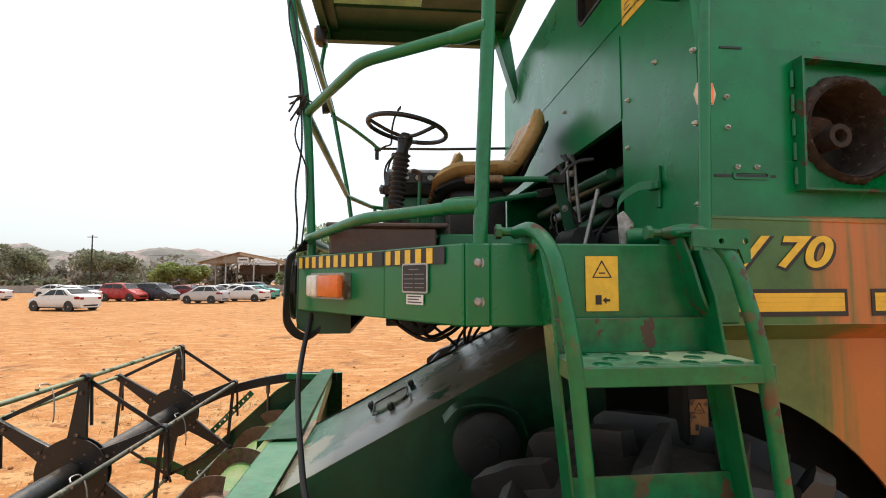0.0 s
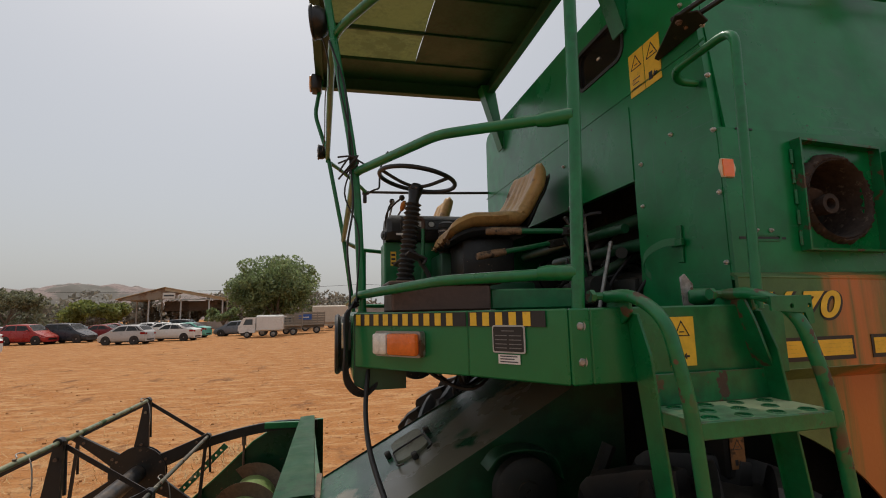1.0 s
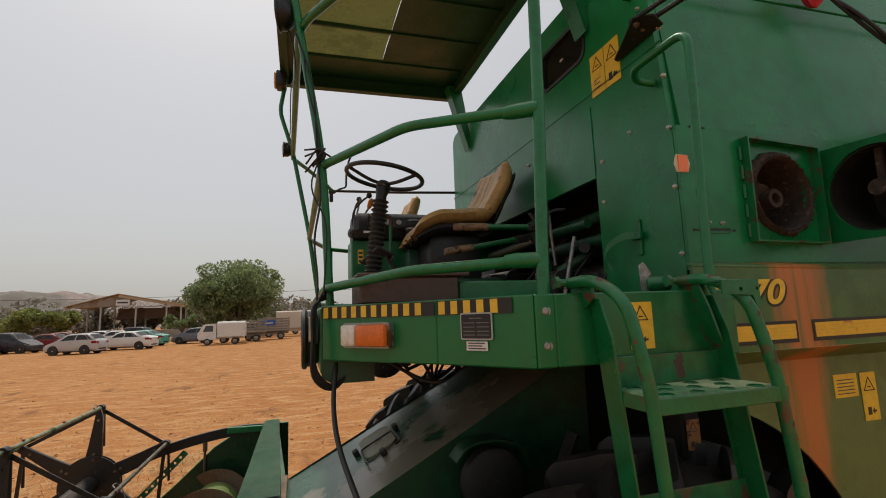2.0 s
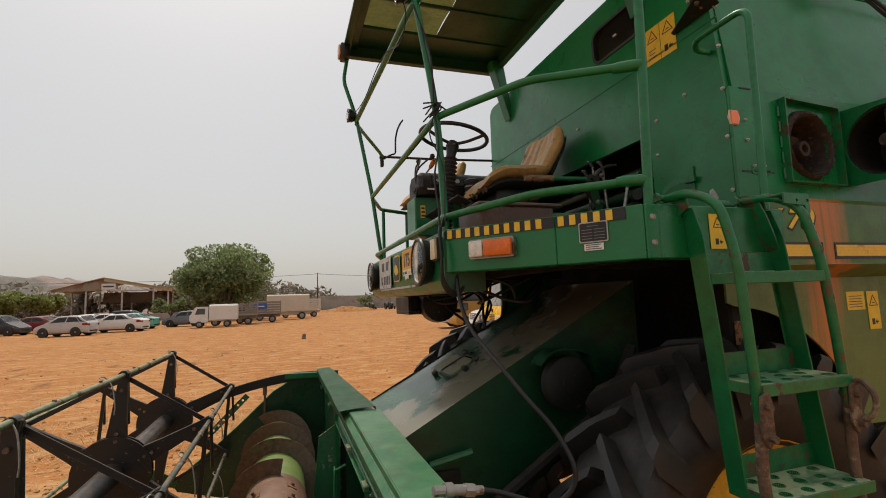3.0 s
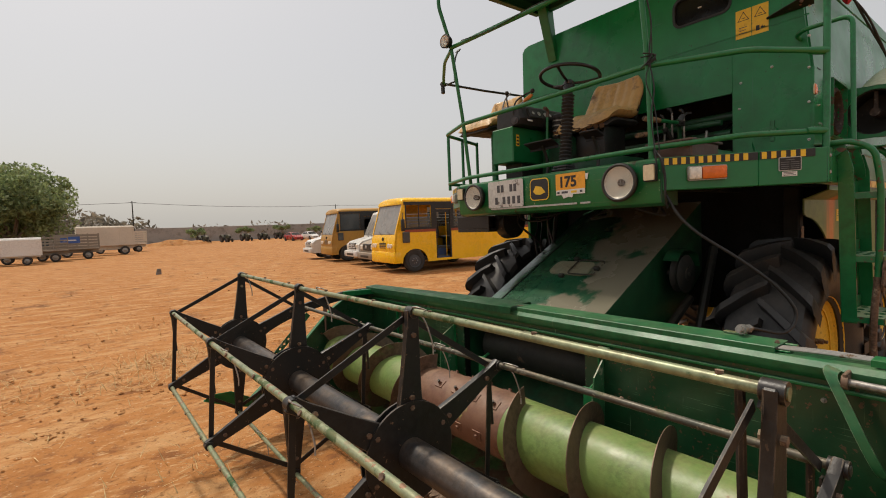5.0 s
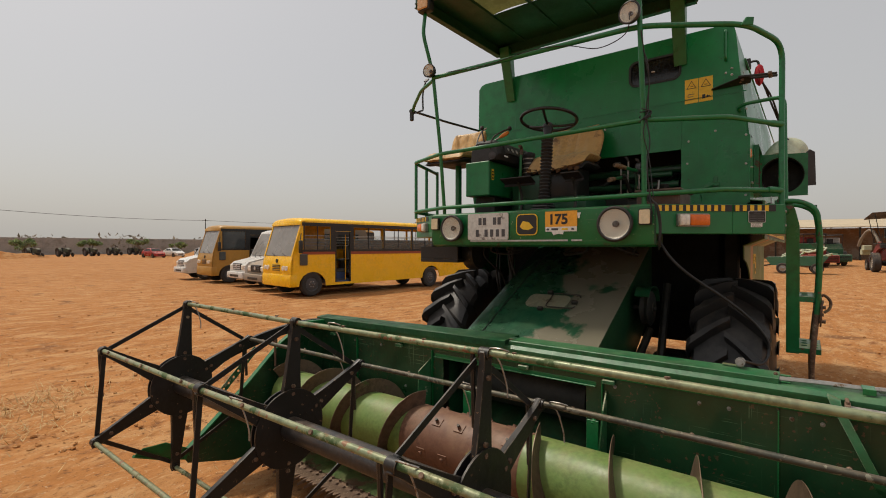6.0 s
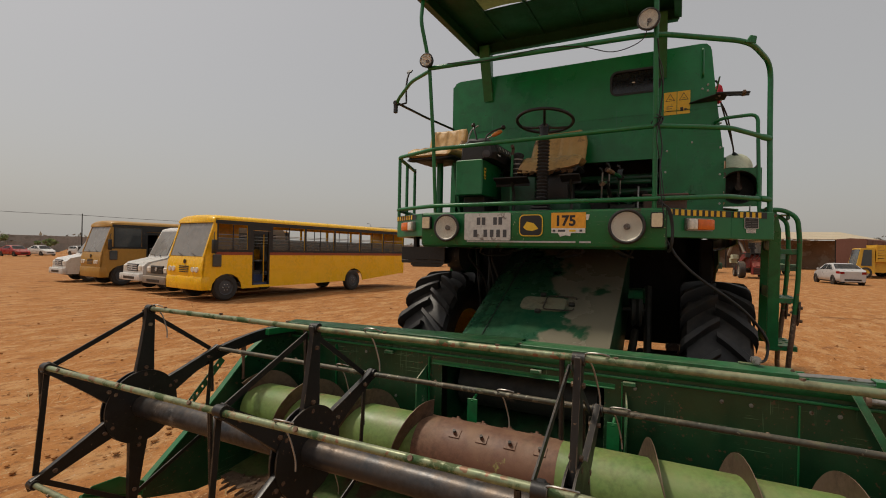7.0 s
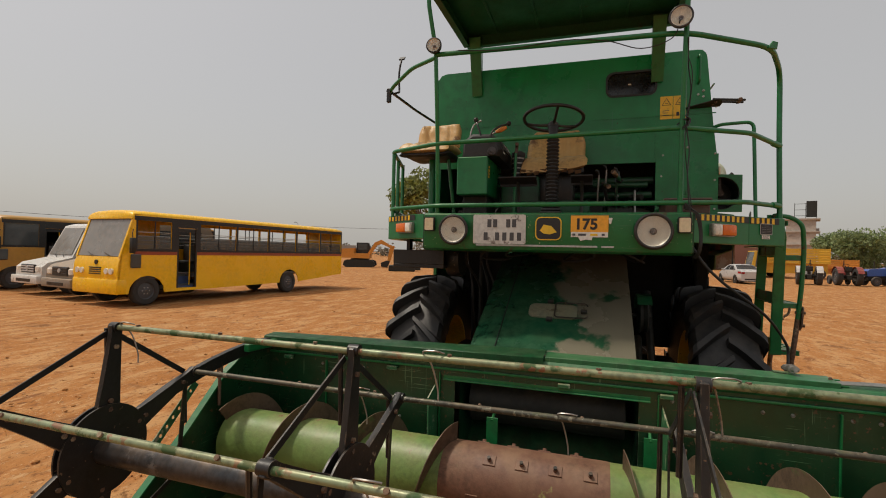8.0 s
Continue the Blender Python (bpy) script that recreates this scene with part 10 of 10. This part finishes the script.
def build_tree(at, h, spread, label, leaf, seed, clumps=26, per=260, size=0.28, trunk_h=0.28, sparse=False):
    rng = np.random.default_rng(seed)
    t = thing("tree", label, "tree", at=at)
    bm = B()
    th = h * trunk_h
    rad = h * 0.028
    tube(bm, curve_pts([(0, 0, -0.1), (0.05 * h * 0.1, 0, th * 0.5), (0.0, 0.02 * h, th)]), rad, 10, radii=None)
    tips = []
    for k in range(9):
        a = 2 * math.pi * k / 9 + rng.random()
        rr = spread * (0.35 + 0.35 * rng.random())
        tip = Vector((rr * math.cos(a), rr * math.sin(a), th + (h - th) * (0.35 + 0.45 * rng.random())))
        mid = Vector((rr * 0.4 * math.cos(a), rr * 0.4 * math.sin(a), th + (h - th) * 0.18))
        pts = curve_pts([(0, 0, th * 0.85), mid, tip])
        tube(bm, pts, rad, 7, radii=[rad * (0.65 - 0.55 * i / (len(pts) - 1)) for i in range(len(pts))])
        tips.append(tip)
        for j in range(3):
            b = a + rng.normal() * 0.7
            t2 = mid.lerp(tip, 0.6) + Vector((math.cos(b), math.sin(b), 0.5)) * spread * 0.28
            pts = [mid.lerp(tip, 0.5), t2]
            tube(bm, pts, rad, 5, radii=[rad * 0.22, rad * 0.06])
            tips.append(t2)
    part("trunk", bm, BARK, t)
    cs = []
    for k in range(clumps):
        if k < len(tips) and rng.random() < 0.8:
            c = tips[k]
        else:
            a, u = rng.random() * 2 * math.pi, rng.random()
            zz = th * 0.9 + (h - th) * (0.1 + 0.8 * rng.random())
            w = math.sin(math.pi * min(1, max(0, (zz - th * 0.6) / (h * 1.02 - th * 0.6)))) ** 0.6
            c = Vector((spread * w * math.sqrt(u) * 0.85 * math.cos(a), spread * w * math.sqrt(u) * 0.85 * math.sin(a), zz))
        cs.append((tuple(c), spread * (0.17 + 0.12 * rng.random()), int(per * (0.5 + rng.random()))))
    me = leaf_mesh(cs, size, seed)
    me.materials.append(leaf)
    ob = new("crown", me)
    ob.parent = t
    return t


build_tree(pose(-9.25, 66, 0), 10.2, 6.6, "broad green shade tree with a dense leafy crown", LEAF, 5, 100, 270, 0.20, 0.19)
build_tree(pose(-15.0, 62.0, 0), 4.0, 2.3, "small green tree beside the shed", LEAF, 6, 22, 110, 0.2, 0.25)
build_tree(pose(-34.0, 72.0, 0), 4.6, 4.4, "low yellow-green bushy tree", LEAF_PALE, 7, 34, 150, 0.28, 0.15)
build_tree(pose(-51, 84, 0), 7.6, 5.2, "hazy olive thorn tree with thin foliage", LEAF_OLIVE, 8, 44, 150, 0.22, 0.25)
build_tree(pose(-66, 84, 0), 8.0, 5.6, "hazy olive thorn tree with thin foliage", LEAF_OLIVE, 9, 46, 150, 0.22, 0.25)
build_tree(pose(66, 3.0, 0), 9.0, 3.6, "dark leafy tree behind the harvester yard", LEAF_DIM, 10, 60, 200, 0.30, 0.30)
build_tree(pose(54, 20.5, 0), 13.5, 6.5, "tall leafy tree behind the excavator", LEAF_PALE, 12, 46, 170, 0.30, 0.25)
build_tree(pose(84, -39, 0), 6.8, 6.5, "green roadside tree with a wide crown", LEAF, 13, 60, 260, 0.2, 0.15)
build_tree(pose(90, -50, 0), 6.8, 7.0, "green roadside tree with a wide crown", LEAF, 14, 60, 260, 0.2, 0.15)
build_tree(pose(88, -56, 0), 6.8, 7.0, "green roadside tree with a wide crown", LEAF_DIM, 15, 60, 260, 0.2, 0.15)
for k, (x, y, hh) in enumerate(((14, 97, 3.4), (24, 101, 3.0), (33, 104, 4.2), (44, 112, 3.2))):
    build_tree(pose(x, y, 0), hh, 2.2, "small roadside sapling by the wall", LEAF, 20 + k, 16, 70, 0.2, 0.3)

CONCRETE = material("weathered_grey_wall", (0.30, 0.285, 0.265), 0.9, spots=(0.23, 0.215, 0.195), spot_scale=0.6, spot_amount=0.5, spot_soft=0.15, grain=0.12, grain_scale=6)
SHEET = material("rusty_roof_sheet", (0.20, 0.125, 0.075), 0.7, spots=(0.30, 0.24, 0.18), spot_scale=0.5, spot_amount=0.5, grain=0.2, grain_scale=8)
SHEET_DARK = material("dull_brown_sheet", (0.135, 0.105, 0.085), 0.8, grain=0.2, grain_scale=6, spots=(0.09, 0.07, 0.06), spot_scale=0.7, spot_amount=0.5)
SHEET_TAN = material("tan_roof_sheet", (0.46, 0.38, 0.26), 0.7, grain=0.12, grain_scale=6, dust=0.2)
# Hill rock, with the haze of distance put into its colour.
ROCK = material("hazy_rocky_hill", (0.235, 0.180, 0.160), 0.95, spots=(0.155, 0.140, 0.118), spot_scale=0.045, spot_amount=0.46, spot_soft=0.10, grain=0.25, grain_scale=0.5, bump=0.3, bump_scale=0.3)


def yard_wall(name, pts, h, mat, label):
    t = thing(name, label, "wall", kind="structure")
    for (xa, ya), (xb, yb) in zip(pts, pts[1:]):
        L = math.hypot(xb - xa, yb - ya)
        n = max(1, int(L / 14))
        d = Vector((xb - xa, yb - ya, 0)).normalized()
        for k in range(n):
            a = Vector((xa, ya, 0)) + d * (L * k / n)
            bm = B()
            hh = h * (1 + 0.012 * math.sin(k * 3.1))
            box(bm, (0.0, -0.1, -0.1), (L / n, 0.1, hh), 0.02, oriented(a, d))
            part("wall_panel", bm, mat, t)
            bm = B()
            box(bm, (-0.15, -0.16, -0.1), (0.15, 0.16, hh + 0.1), 0.02, oriented(a, d))
            part("wall_pier", bm, mat, t)
    return t


yard_wall("wall_north", [(2, 118), (40, 118), (70, 112), (100, 95), (125, 70)], 3.4, CONCRETE, "long weathered grey concrete yard wall")
yard_wall("wall_west", [(-90, 74), (-40, 76), (2, 80)], 1.1, CONCRETE, "low grey boundary wall behind the cars")


def build_shed():
    t = thing("open_shed", "open steel shed with a rust-brown gable and tan roof", "shed", at=pose(-35.65, 84, 0, 0, 0, 8))
    W, D, e, a = 15.7, 22.0, 5.0, 6.85
    bm = B()
    plate(bm, [(0, -0.2, e), (W * 0.42, -0.2, a), (W * 0.54, -0.2, a - 0.42), (W * 0.54, -0.2, e + 0.1), (W * 0.42, -0.2, e - 0.05), (0, -0.2, e - 0.25)], 0.06)
    part("gable_sheet", bm, SHEET, t)
    bm = B()
    plate(bm, [(W * 0.42, -0.32, a + 0.05), (W + 0.3, -0.32, e + 0.05), (W + 0.3, -0.32, e - 0.45), (W * 0.42, -0.32, a - 0.45)], 0.05)
    part("rake_sheet", bm, SHEET_TAN, t)
    bm = B()
    plate(bm, [(-0.4, -0.6, e), (W * 0.42, -0.6, a + 0.1), (W * 0.42, D, a + 0.1), (-0.4, D, e)], 0.08)
    part("roof_slope", bm, SHEET_TAN, t)
    bm = B()
    plate(bm, [(W + 0.4, -0.6, e), (W * 0.42, -0.6, a + 0.1), (W * 0.42, D, a + 0.1), (W + 0.4, D, e)], 0.08)
    part("roof_slope", bm, SHEET_TAN, t)
    for x in (0.3, 4.3, 9.0, 13.3, W - 0.3):
        for y in (0.0, D * 0.5, D - 0.2):
            bm = B()
            tube(bm, [(x, y, -0.1), (x, y, e - 0.1)], 0.13, 8)
            part("post", bm, DECAL_GREY_L, t)
    bm = B()
    box(bm, (7.4, -0.3, 4.75), (W - 0.2, -0.15, 4.95))
    for k in range(9):
        x0 = 7.6 + 0.88 * k
        tube(bm, [(x0, -0.22, 4.9), (x0 + 0.44, -0.22, 4.95 + 0.85 * (1 - k / 9)), (x0 + 0.88, -0.22, 4.9)], 0.04, 5)
    part("roof_truss", bm, DECAL_GREY_L, t)
    bm = B()
    box(bm, (6.2, D - 0.1, 2.2), (W, D + 0.1, e), 0.0)
    part("back_sheet", bm, SHEET, t)
    bm = B()
    box(bm, (5.6, 6.0, 3.0), (W - 1.6, 6.12, 4.75))
    part("hung_sheet", bm, SHEET_DARK, t)
    sign = decal("sign_board", face((0, -0.35, 0), (1, 0, 0)), 6.3, 5.05, 1.85, 0.95, DECAL_WHITE, t, 0.05)
    decal("print_bar", face((0, -0.42, 0), (1, 0, 0)), 6.5, 5.42, 1.45, 0.24, DECAL_GREY, sign, 0.02)
    return t


build_shed()


def build_hills():
    rng = np.random.default_rng(2)
    t = thing("rocky_hill", "low hazy rocky hill with scrub on its slopes", "hill", kind="structure")
    for cx, cy, w, d, h, s in ((-150, 330, 120, 60, 27, 1), (-225, 335, 130, 60, 27, 2), (-70, 380, 120, 60, 22, 3), (-320, 300, 120, 70, 16, 4), (30, 430, 160, 60, 9, 5)):
        bm = B()
        nx, ny = 70, 26
        grid = []
        for i in range(nx + 1):
            row = []
            for j in range(ny + 1):
                u, v = i / nx * 2 - 1, j / ny * 2 - 1
                x, y = cx + u * w, cy + v * d
                f = max(0, 1 - u * u) ** 0.8 * max(0, 1 - v * v) ** 0.7
                n = noise.fractal((x * 0.02, y * 0.02, s), 0.8, 2.2, 6)
                n2 = noise.noise((x * 0.12, y * 0.12, s + 7))
                row.append(bm.verts.new((x, y, f * h * (0.8 + 0.35 * n) + f * 2.2 * n2 - 1.0)))
            grid.append(row)
        for a, b in zip(grid, grid[1:]):
            for k in range(ny):
                bm.faces.new((a[k], a[k + 1], b[k + 1], b[k]))
        part("hill_slope", bm, ROCK, t, angle=50)


build_hills()


def scrub_belt(name, pts, h, leaf, seed, label, per=60, size=0.4):
    """A far belt of bushes and small trees, too many to count."""
    rng = np.random.default_rng(seed)
    cs = []
    for (xa, ya), (xb, yb) in zip(pts, pts[1:]):
        L = math.hypot(xb - xa, yb - ya)
        for k in range(int(L / 2.2)):
            u = k / (L / 2.2)
            hh = h * (0.45 + 0.75 * rng.random())
            x, y = xa + (xb - xa) * u + rng.normal() * 2.5, ya + (yb - ya) * u + rng.normal() * 4
            cs.append(((x, y, hh * 0.45), hh * 0.55, per))
    me = leaf_mesh(cs, size, seed)
    me.materials.append(leaf)
    return tagged(new(name, me), label, "shrubs", kind="stuff")


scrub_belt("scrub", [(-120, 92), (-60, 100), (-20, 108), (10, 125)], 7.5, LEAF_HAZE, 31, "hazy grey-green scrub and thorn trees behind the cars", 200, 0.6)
scrub_belt("scrub", [(-120, 84), (-70, 86), (-42, 90)], 5.0, LEAF_DIM, 32, "olive scrub behind the cars, its colour paled for haze", 150, 0.4)
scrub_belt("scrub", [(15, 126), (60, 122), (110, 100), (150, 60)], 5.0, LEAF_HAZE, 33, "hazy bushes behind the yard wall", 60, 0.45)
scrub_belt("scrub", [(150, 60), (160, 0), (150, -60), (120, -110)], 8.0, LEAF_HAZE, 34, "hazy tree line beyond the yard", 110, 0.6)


def build_building():
    t = thing("apartment_building", "unfinished pale concrete building with balconies", "building", at=pose(128, -46.6, 0, 0, 0, 70))
    W, D = 5.6, 5.6
    for k in range(4):
        z = 2.95 * k
        bm = B()
        box(bm, (-W / 2, -D / 2, z), (W / 2, D / 2, z + 2.65))
        wall = part("storey", bm, PALE_WALL, t)
        bm = B()
        box(bm, (-W / 2 - 0.8, -D / 2 - 1.2, z + 2.65), (W / 2 + 0.4, D / 2 + 0.4, z + 2.95))
        part("slab", bm, PALE_WALL, t)
        for x in (-1.6, 1.2):
            bm = B()
            box(bm, (x - 0.7, -D / 2 - 0.03, z + 0.9), (x + 0.7, -D / 2 + 0.02, z + 2.3))
            part("window", bm, WINDOW, t)
        for y in (-1.6, 1.2):
            bm = B()
            box(bm, (W / 2 - 0.02, y - 0.7, z + 0.9), (W / 2 + 0.03, y + 0.7, z + 2.3))
            part("window", bm, WINDOW, t)
            bm = B()
            box(bm, (-W / 2 - 0.03, y - 0.7, z + 0.9), (-W / 2 + 0.02, y + 0.7, z + 2.3))
            part("window", bm, WINDOW, t)
        bm = B()
        box(bm, (-W / 2 - 0.7, -D / 2 - 1.15, z + 0.2), (W / 2, -D / 2 - 1.05, z + 1.0))
        part("balcony", bm, PALE_WALL, t)
    board = thing("billboard", "dark hoarding on a steel frame on the roof", "billboard", at=pose(128, -47.0, 11.8, 0, 0, 70))
    bm = B()
    box(bm, (-2.6, 1.0, 0.4), (-0.6, 1.2, 4.2))
    part("hoarding", bm, DARK, board)
    bm = B()
    for x in (-2.5, -0.5, 1.6):
        tube(bm, [(x, 1.1, 0.0), (x, 1.1, 3.8)], 0.06, 6)
    for z in (0.8, 2.2, 3.6):
        tube(bm, [(-2.5, 1.1, z), (1.6, 1.1, z)], 0.05, 6)
    part("frame", bm, DARK, board)


PALE_WALL = material("pale_render", (0.42, 0.37, 0.32), 0.9, grain=0.12, grain_scale=2, spots=(0.28, 0.24, 0.21), spot_scale=0.5, spot_amount=0.55, spot_soft=0.15)
build_building()


def build_long_shed(x, y, yaw, L, D, h, label):
    t = thing("long_shed", label, "shed", at=pose(x, y, 0, 0, 0, yaw))
    bm = B()
    plate(bm, [(-L / 2, 0, h), (L / 2, 0, h), (L / 2, D, h + 1.6), (-L / 2, D, h + 1.6)], 0.1)
    part("roof", bm, SHEET_TAN, t)
    bm = B()
    box(bm, (-L / 2, D * 0.5, 0), (L / 2, D * 0.5 + 0.2, h))
    part("back_wall", bm, SHEET, t)
    for k in range(8):
        px = -L / 2 + 0.3 + (L - 0.6) * k / 7
        bm = B()
        tube(bm, [(px, 0.3, -0.1), (px, 0.3, h)], 0.12, 8)
        part("post", bm, DARK, t)


build_long_shed(82, -10, -82, 34, 12, 4.6, "long low shed with a pale tan sheet roof")

# poles and wires
def build_pole(x, y, h, arm=True, lamp=False):
    t = thing("utility_pole", "grey street lamp pole" if lamp else "slim concrete power pole with a cross arm", "pole", "power poles", at=pose(x, y, 0))
    bm = B()
    tube(bm, [(0, 0, -0.2), (0, 0, h)], 0.12, 8, radii=[0.14, 0.08])
    part("post", bm, DARK if not lamp else DECAL_GREY_L, t)
    bm = B()
    if lamp:
        tube(bm, curve_pts([(0, 0, h - 0.1), (-0.3, 0, h + 0.3), (-1.0, 0, h + 0.4)]), 0.04, 6)
        box(bm, (-1.5, -0.12, h + 0.32), (-0.95, 0.12, h + 0.44), 0.03)
    else:
        box(bm, (-0.7, -0.05, h - 0.35), (0.7, 0.05, h - 0.25))
    part("cross_arm", bm, DARK, t)
    return t


POLES = [(4.9, 106, 8.6), (48, 108, 8.0), (92, 82, 8.4), (120, 34, 8.6)]
for x, y, h in POLES:
    build_pole(x, y, h)
build_pole(95, 70, 8.0, lamp=True)
build_pole(-45, 70, 8.5)
for (xa, ya, ha), (xb, yb, hb) in zip([(-60, 112, 8.0)] + POLES, POLES):
    pts = []
    for k in range(13):
        u = k / 12
        pts.append((xa + (xb - xa) * u, ya + (yb - ya) * u, ha - 0.3 + (hb - ha) * u - 1.6 * 4 * u * (1 - u) * 0.35))
    bm = B()
    tube(bm, pts, 0.035, 5)
    tagged(part("power_cable", bm, BLACK), "thin sagging black power cable between poles", "cable")

# dirt mound, stump, stones and dry weeds
def build_mound(x, y, rx, ry, h, seed):
    bm = B()
    n, rings = 28, 7
    prev = None
    for i in range(rings + 1):
        u = i / rings
        ring = []
        for k in range(n):
            a = 2 * math.pi * k / n
            w = 1 + 0.25 * noise.noise((math.cos(a) * 2, math.sin(a) * 2, seed))
            px, py = x + rx * u * w * math.cos(a), y + ry * u * w * math.sin(a)
            z = h * (1 - u * u) * (1 + 0.35 * noise.noise((px * 0.9, py * 0.9, seed))) - 0.05
            ring.append(bm.verts.new((px, py, z)))
        if prev:
            for k in range(n):
                bm.faces.new((prev[k], prev[(k + 1) % n], ring[(k + 1) % n], ring[k]))
        prev = ring
    return tagged(part("dirt_mound", bm, bpy.data.materials["orange_dirt"], angle=70), "low heap of loose orange earth", "mound")


build_mound(9.0, 88, 4.5, 2.5, 1.0, 1)
build_mound(13.0, 91, 3.2, 2.2, 0.7, 2)
build_mound(44, 96, 6, 3, 1.3, 3)
stump = thing("stump", "short brown post stump in the dirt", "stump", at=pose(-1.0, 22.6, 0))
bm = B()
tube(bm, [(0, 0, -0.05), (0.02, 0, 0.14), (0.03, 0.01, 0.24)], 0.10, 9, radii=[0.12, 0.10, 0.075])
part("stump_wood", bm, BARK, stump)


def stone_mesh(seed):
    bm = B()
    bmesh.ops.create_icosphere(bm, subdivisions=1, radius=1.0)
    for v in bm.verts:
        v.co *= 1 + 0.35 * noise.noise(v.co * 1.3 + Vector((seed, 0, 0)))
        v.co.z *= 0.55
    return bm


def scatter_stones():
    rng = np.random.default_rng(9)
    verts, faces = [], []
    protos = []
    for s in range(5):
        b = stone_mesh(s * 3.7)
        b.verts.ensure_lookup_table()
        protos.append(([tuple(v.co) for v in b.verts], [tuple(v.index for v in f.verts) for f in b.faces]))
        b.free()
    for _ in range(7000):
        r = 1.5 + 26 * rng.random() ** 1.4
        a = rng.random() * 2 * math.pi
        x, y = -3 + r * math.cos(a), 2 + r * math.sin(a)
        s = 0.006 + 0.028 * rng.random() ** 4
        pv, pf = protos[rng.integers(5)]
        k = len(verts)
        c, sn = math.cos(a * 7), math.sin(a * 7)
        verts += [(x + s * (px * c - py * sn), y + s * (px * sn + py * c), 0.0 + s * pz) for px, py, pz in pv]
        faces += [tuple(i + k for i in f) for f in pf]
    me = bpy.data.meshes.new("pebbles")
    me.from_pydata(verts, [], faces)
    me.update()
    me.materials.append(bpy.data.materials["orange_dirt"])
    tagged(new("pebbles", me), "loose small stones and clods on the dirt", "stones", kind="stuff")


STRAW = material("dry_straw", (0.42, 0.29, 0.13), 0.8, grain=0.3, grain_scale=30)


def scatter_straw():
    rng = np.random.default_rng(19)
    verts, faces = [], []
    spots = [(-2.75, 5.45, 0.5, 240), (-5.6, 5.6, 1.1, 420), (-3.6, 8.2, 0.7, 160), (-6.5, 9.5, 1.2, 160), (-3.1, 5.3, 0.3, 190), (-3.35, 4.4, 0.35, 190), (-4.5, 4.6, 0.45, 160), (-3.3, 1.7, 0.4, 70)]
    spots += [(-3 + rng.normal() * 9, 10 + rng.normal() * 9, 0.35, 16) for _ in range(70)]
    for cx, cy, sp, cnt in spots:
        for _ in range(cnt):
            x, y = cx + rng.normal() * sp, cy + rng.normal() * sp * 0.7
            a, tilt = rng.random() * 6.28, rng.random() * 0.9
            L = 0.05 + 0.12 * rng.random()
            d = np.array((math.cos(a) * math.cos(tilt), math.sin(a) * math.cos(tilt), math.sin(tilt))) * L
            s = np.array((-math.sin(a), math.cos(a), 0)) * 0.004
            p = np.array((x, y, 0.012))
            k = len(verts)
            verts += [tuple(p - s), tuple(p + s), tuple(p + d + s * 0.3), tuple(p + d - s * 0.3)]
            faces.append((k, k + 1, k + 2, k + 3))
    me = bpy.data.meshes.new("dry_straw")
    me.from_pydata(verts, [], faces)
    me.update()
    me.materials.append(STRAW)
    tagged(new("dry_straw", me), "scattered dry straw and weeds on the dirt", "straw", kind="stuff")


scatter_stones()
scatter_straw()
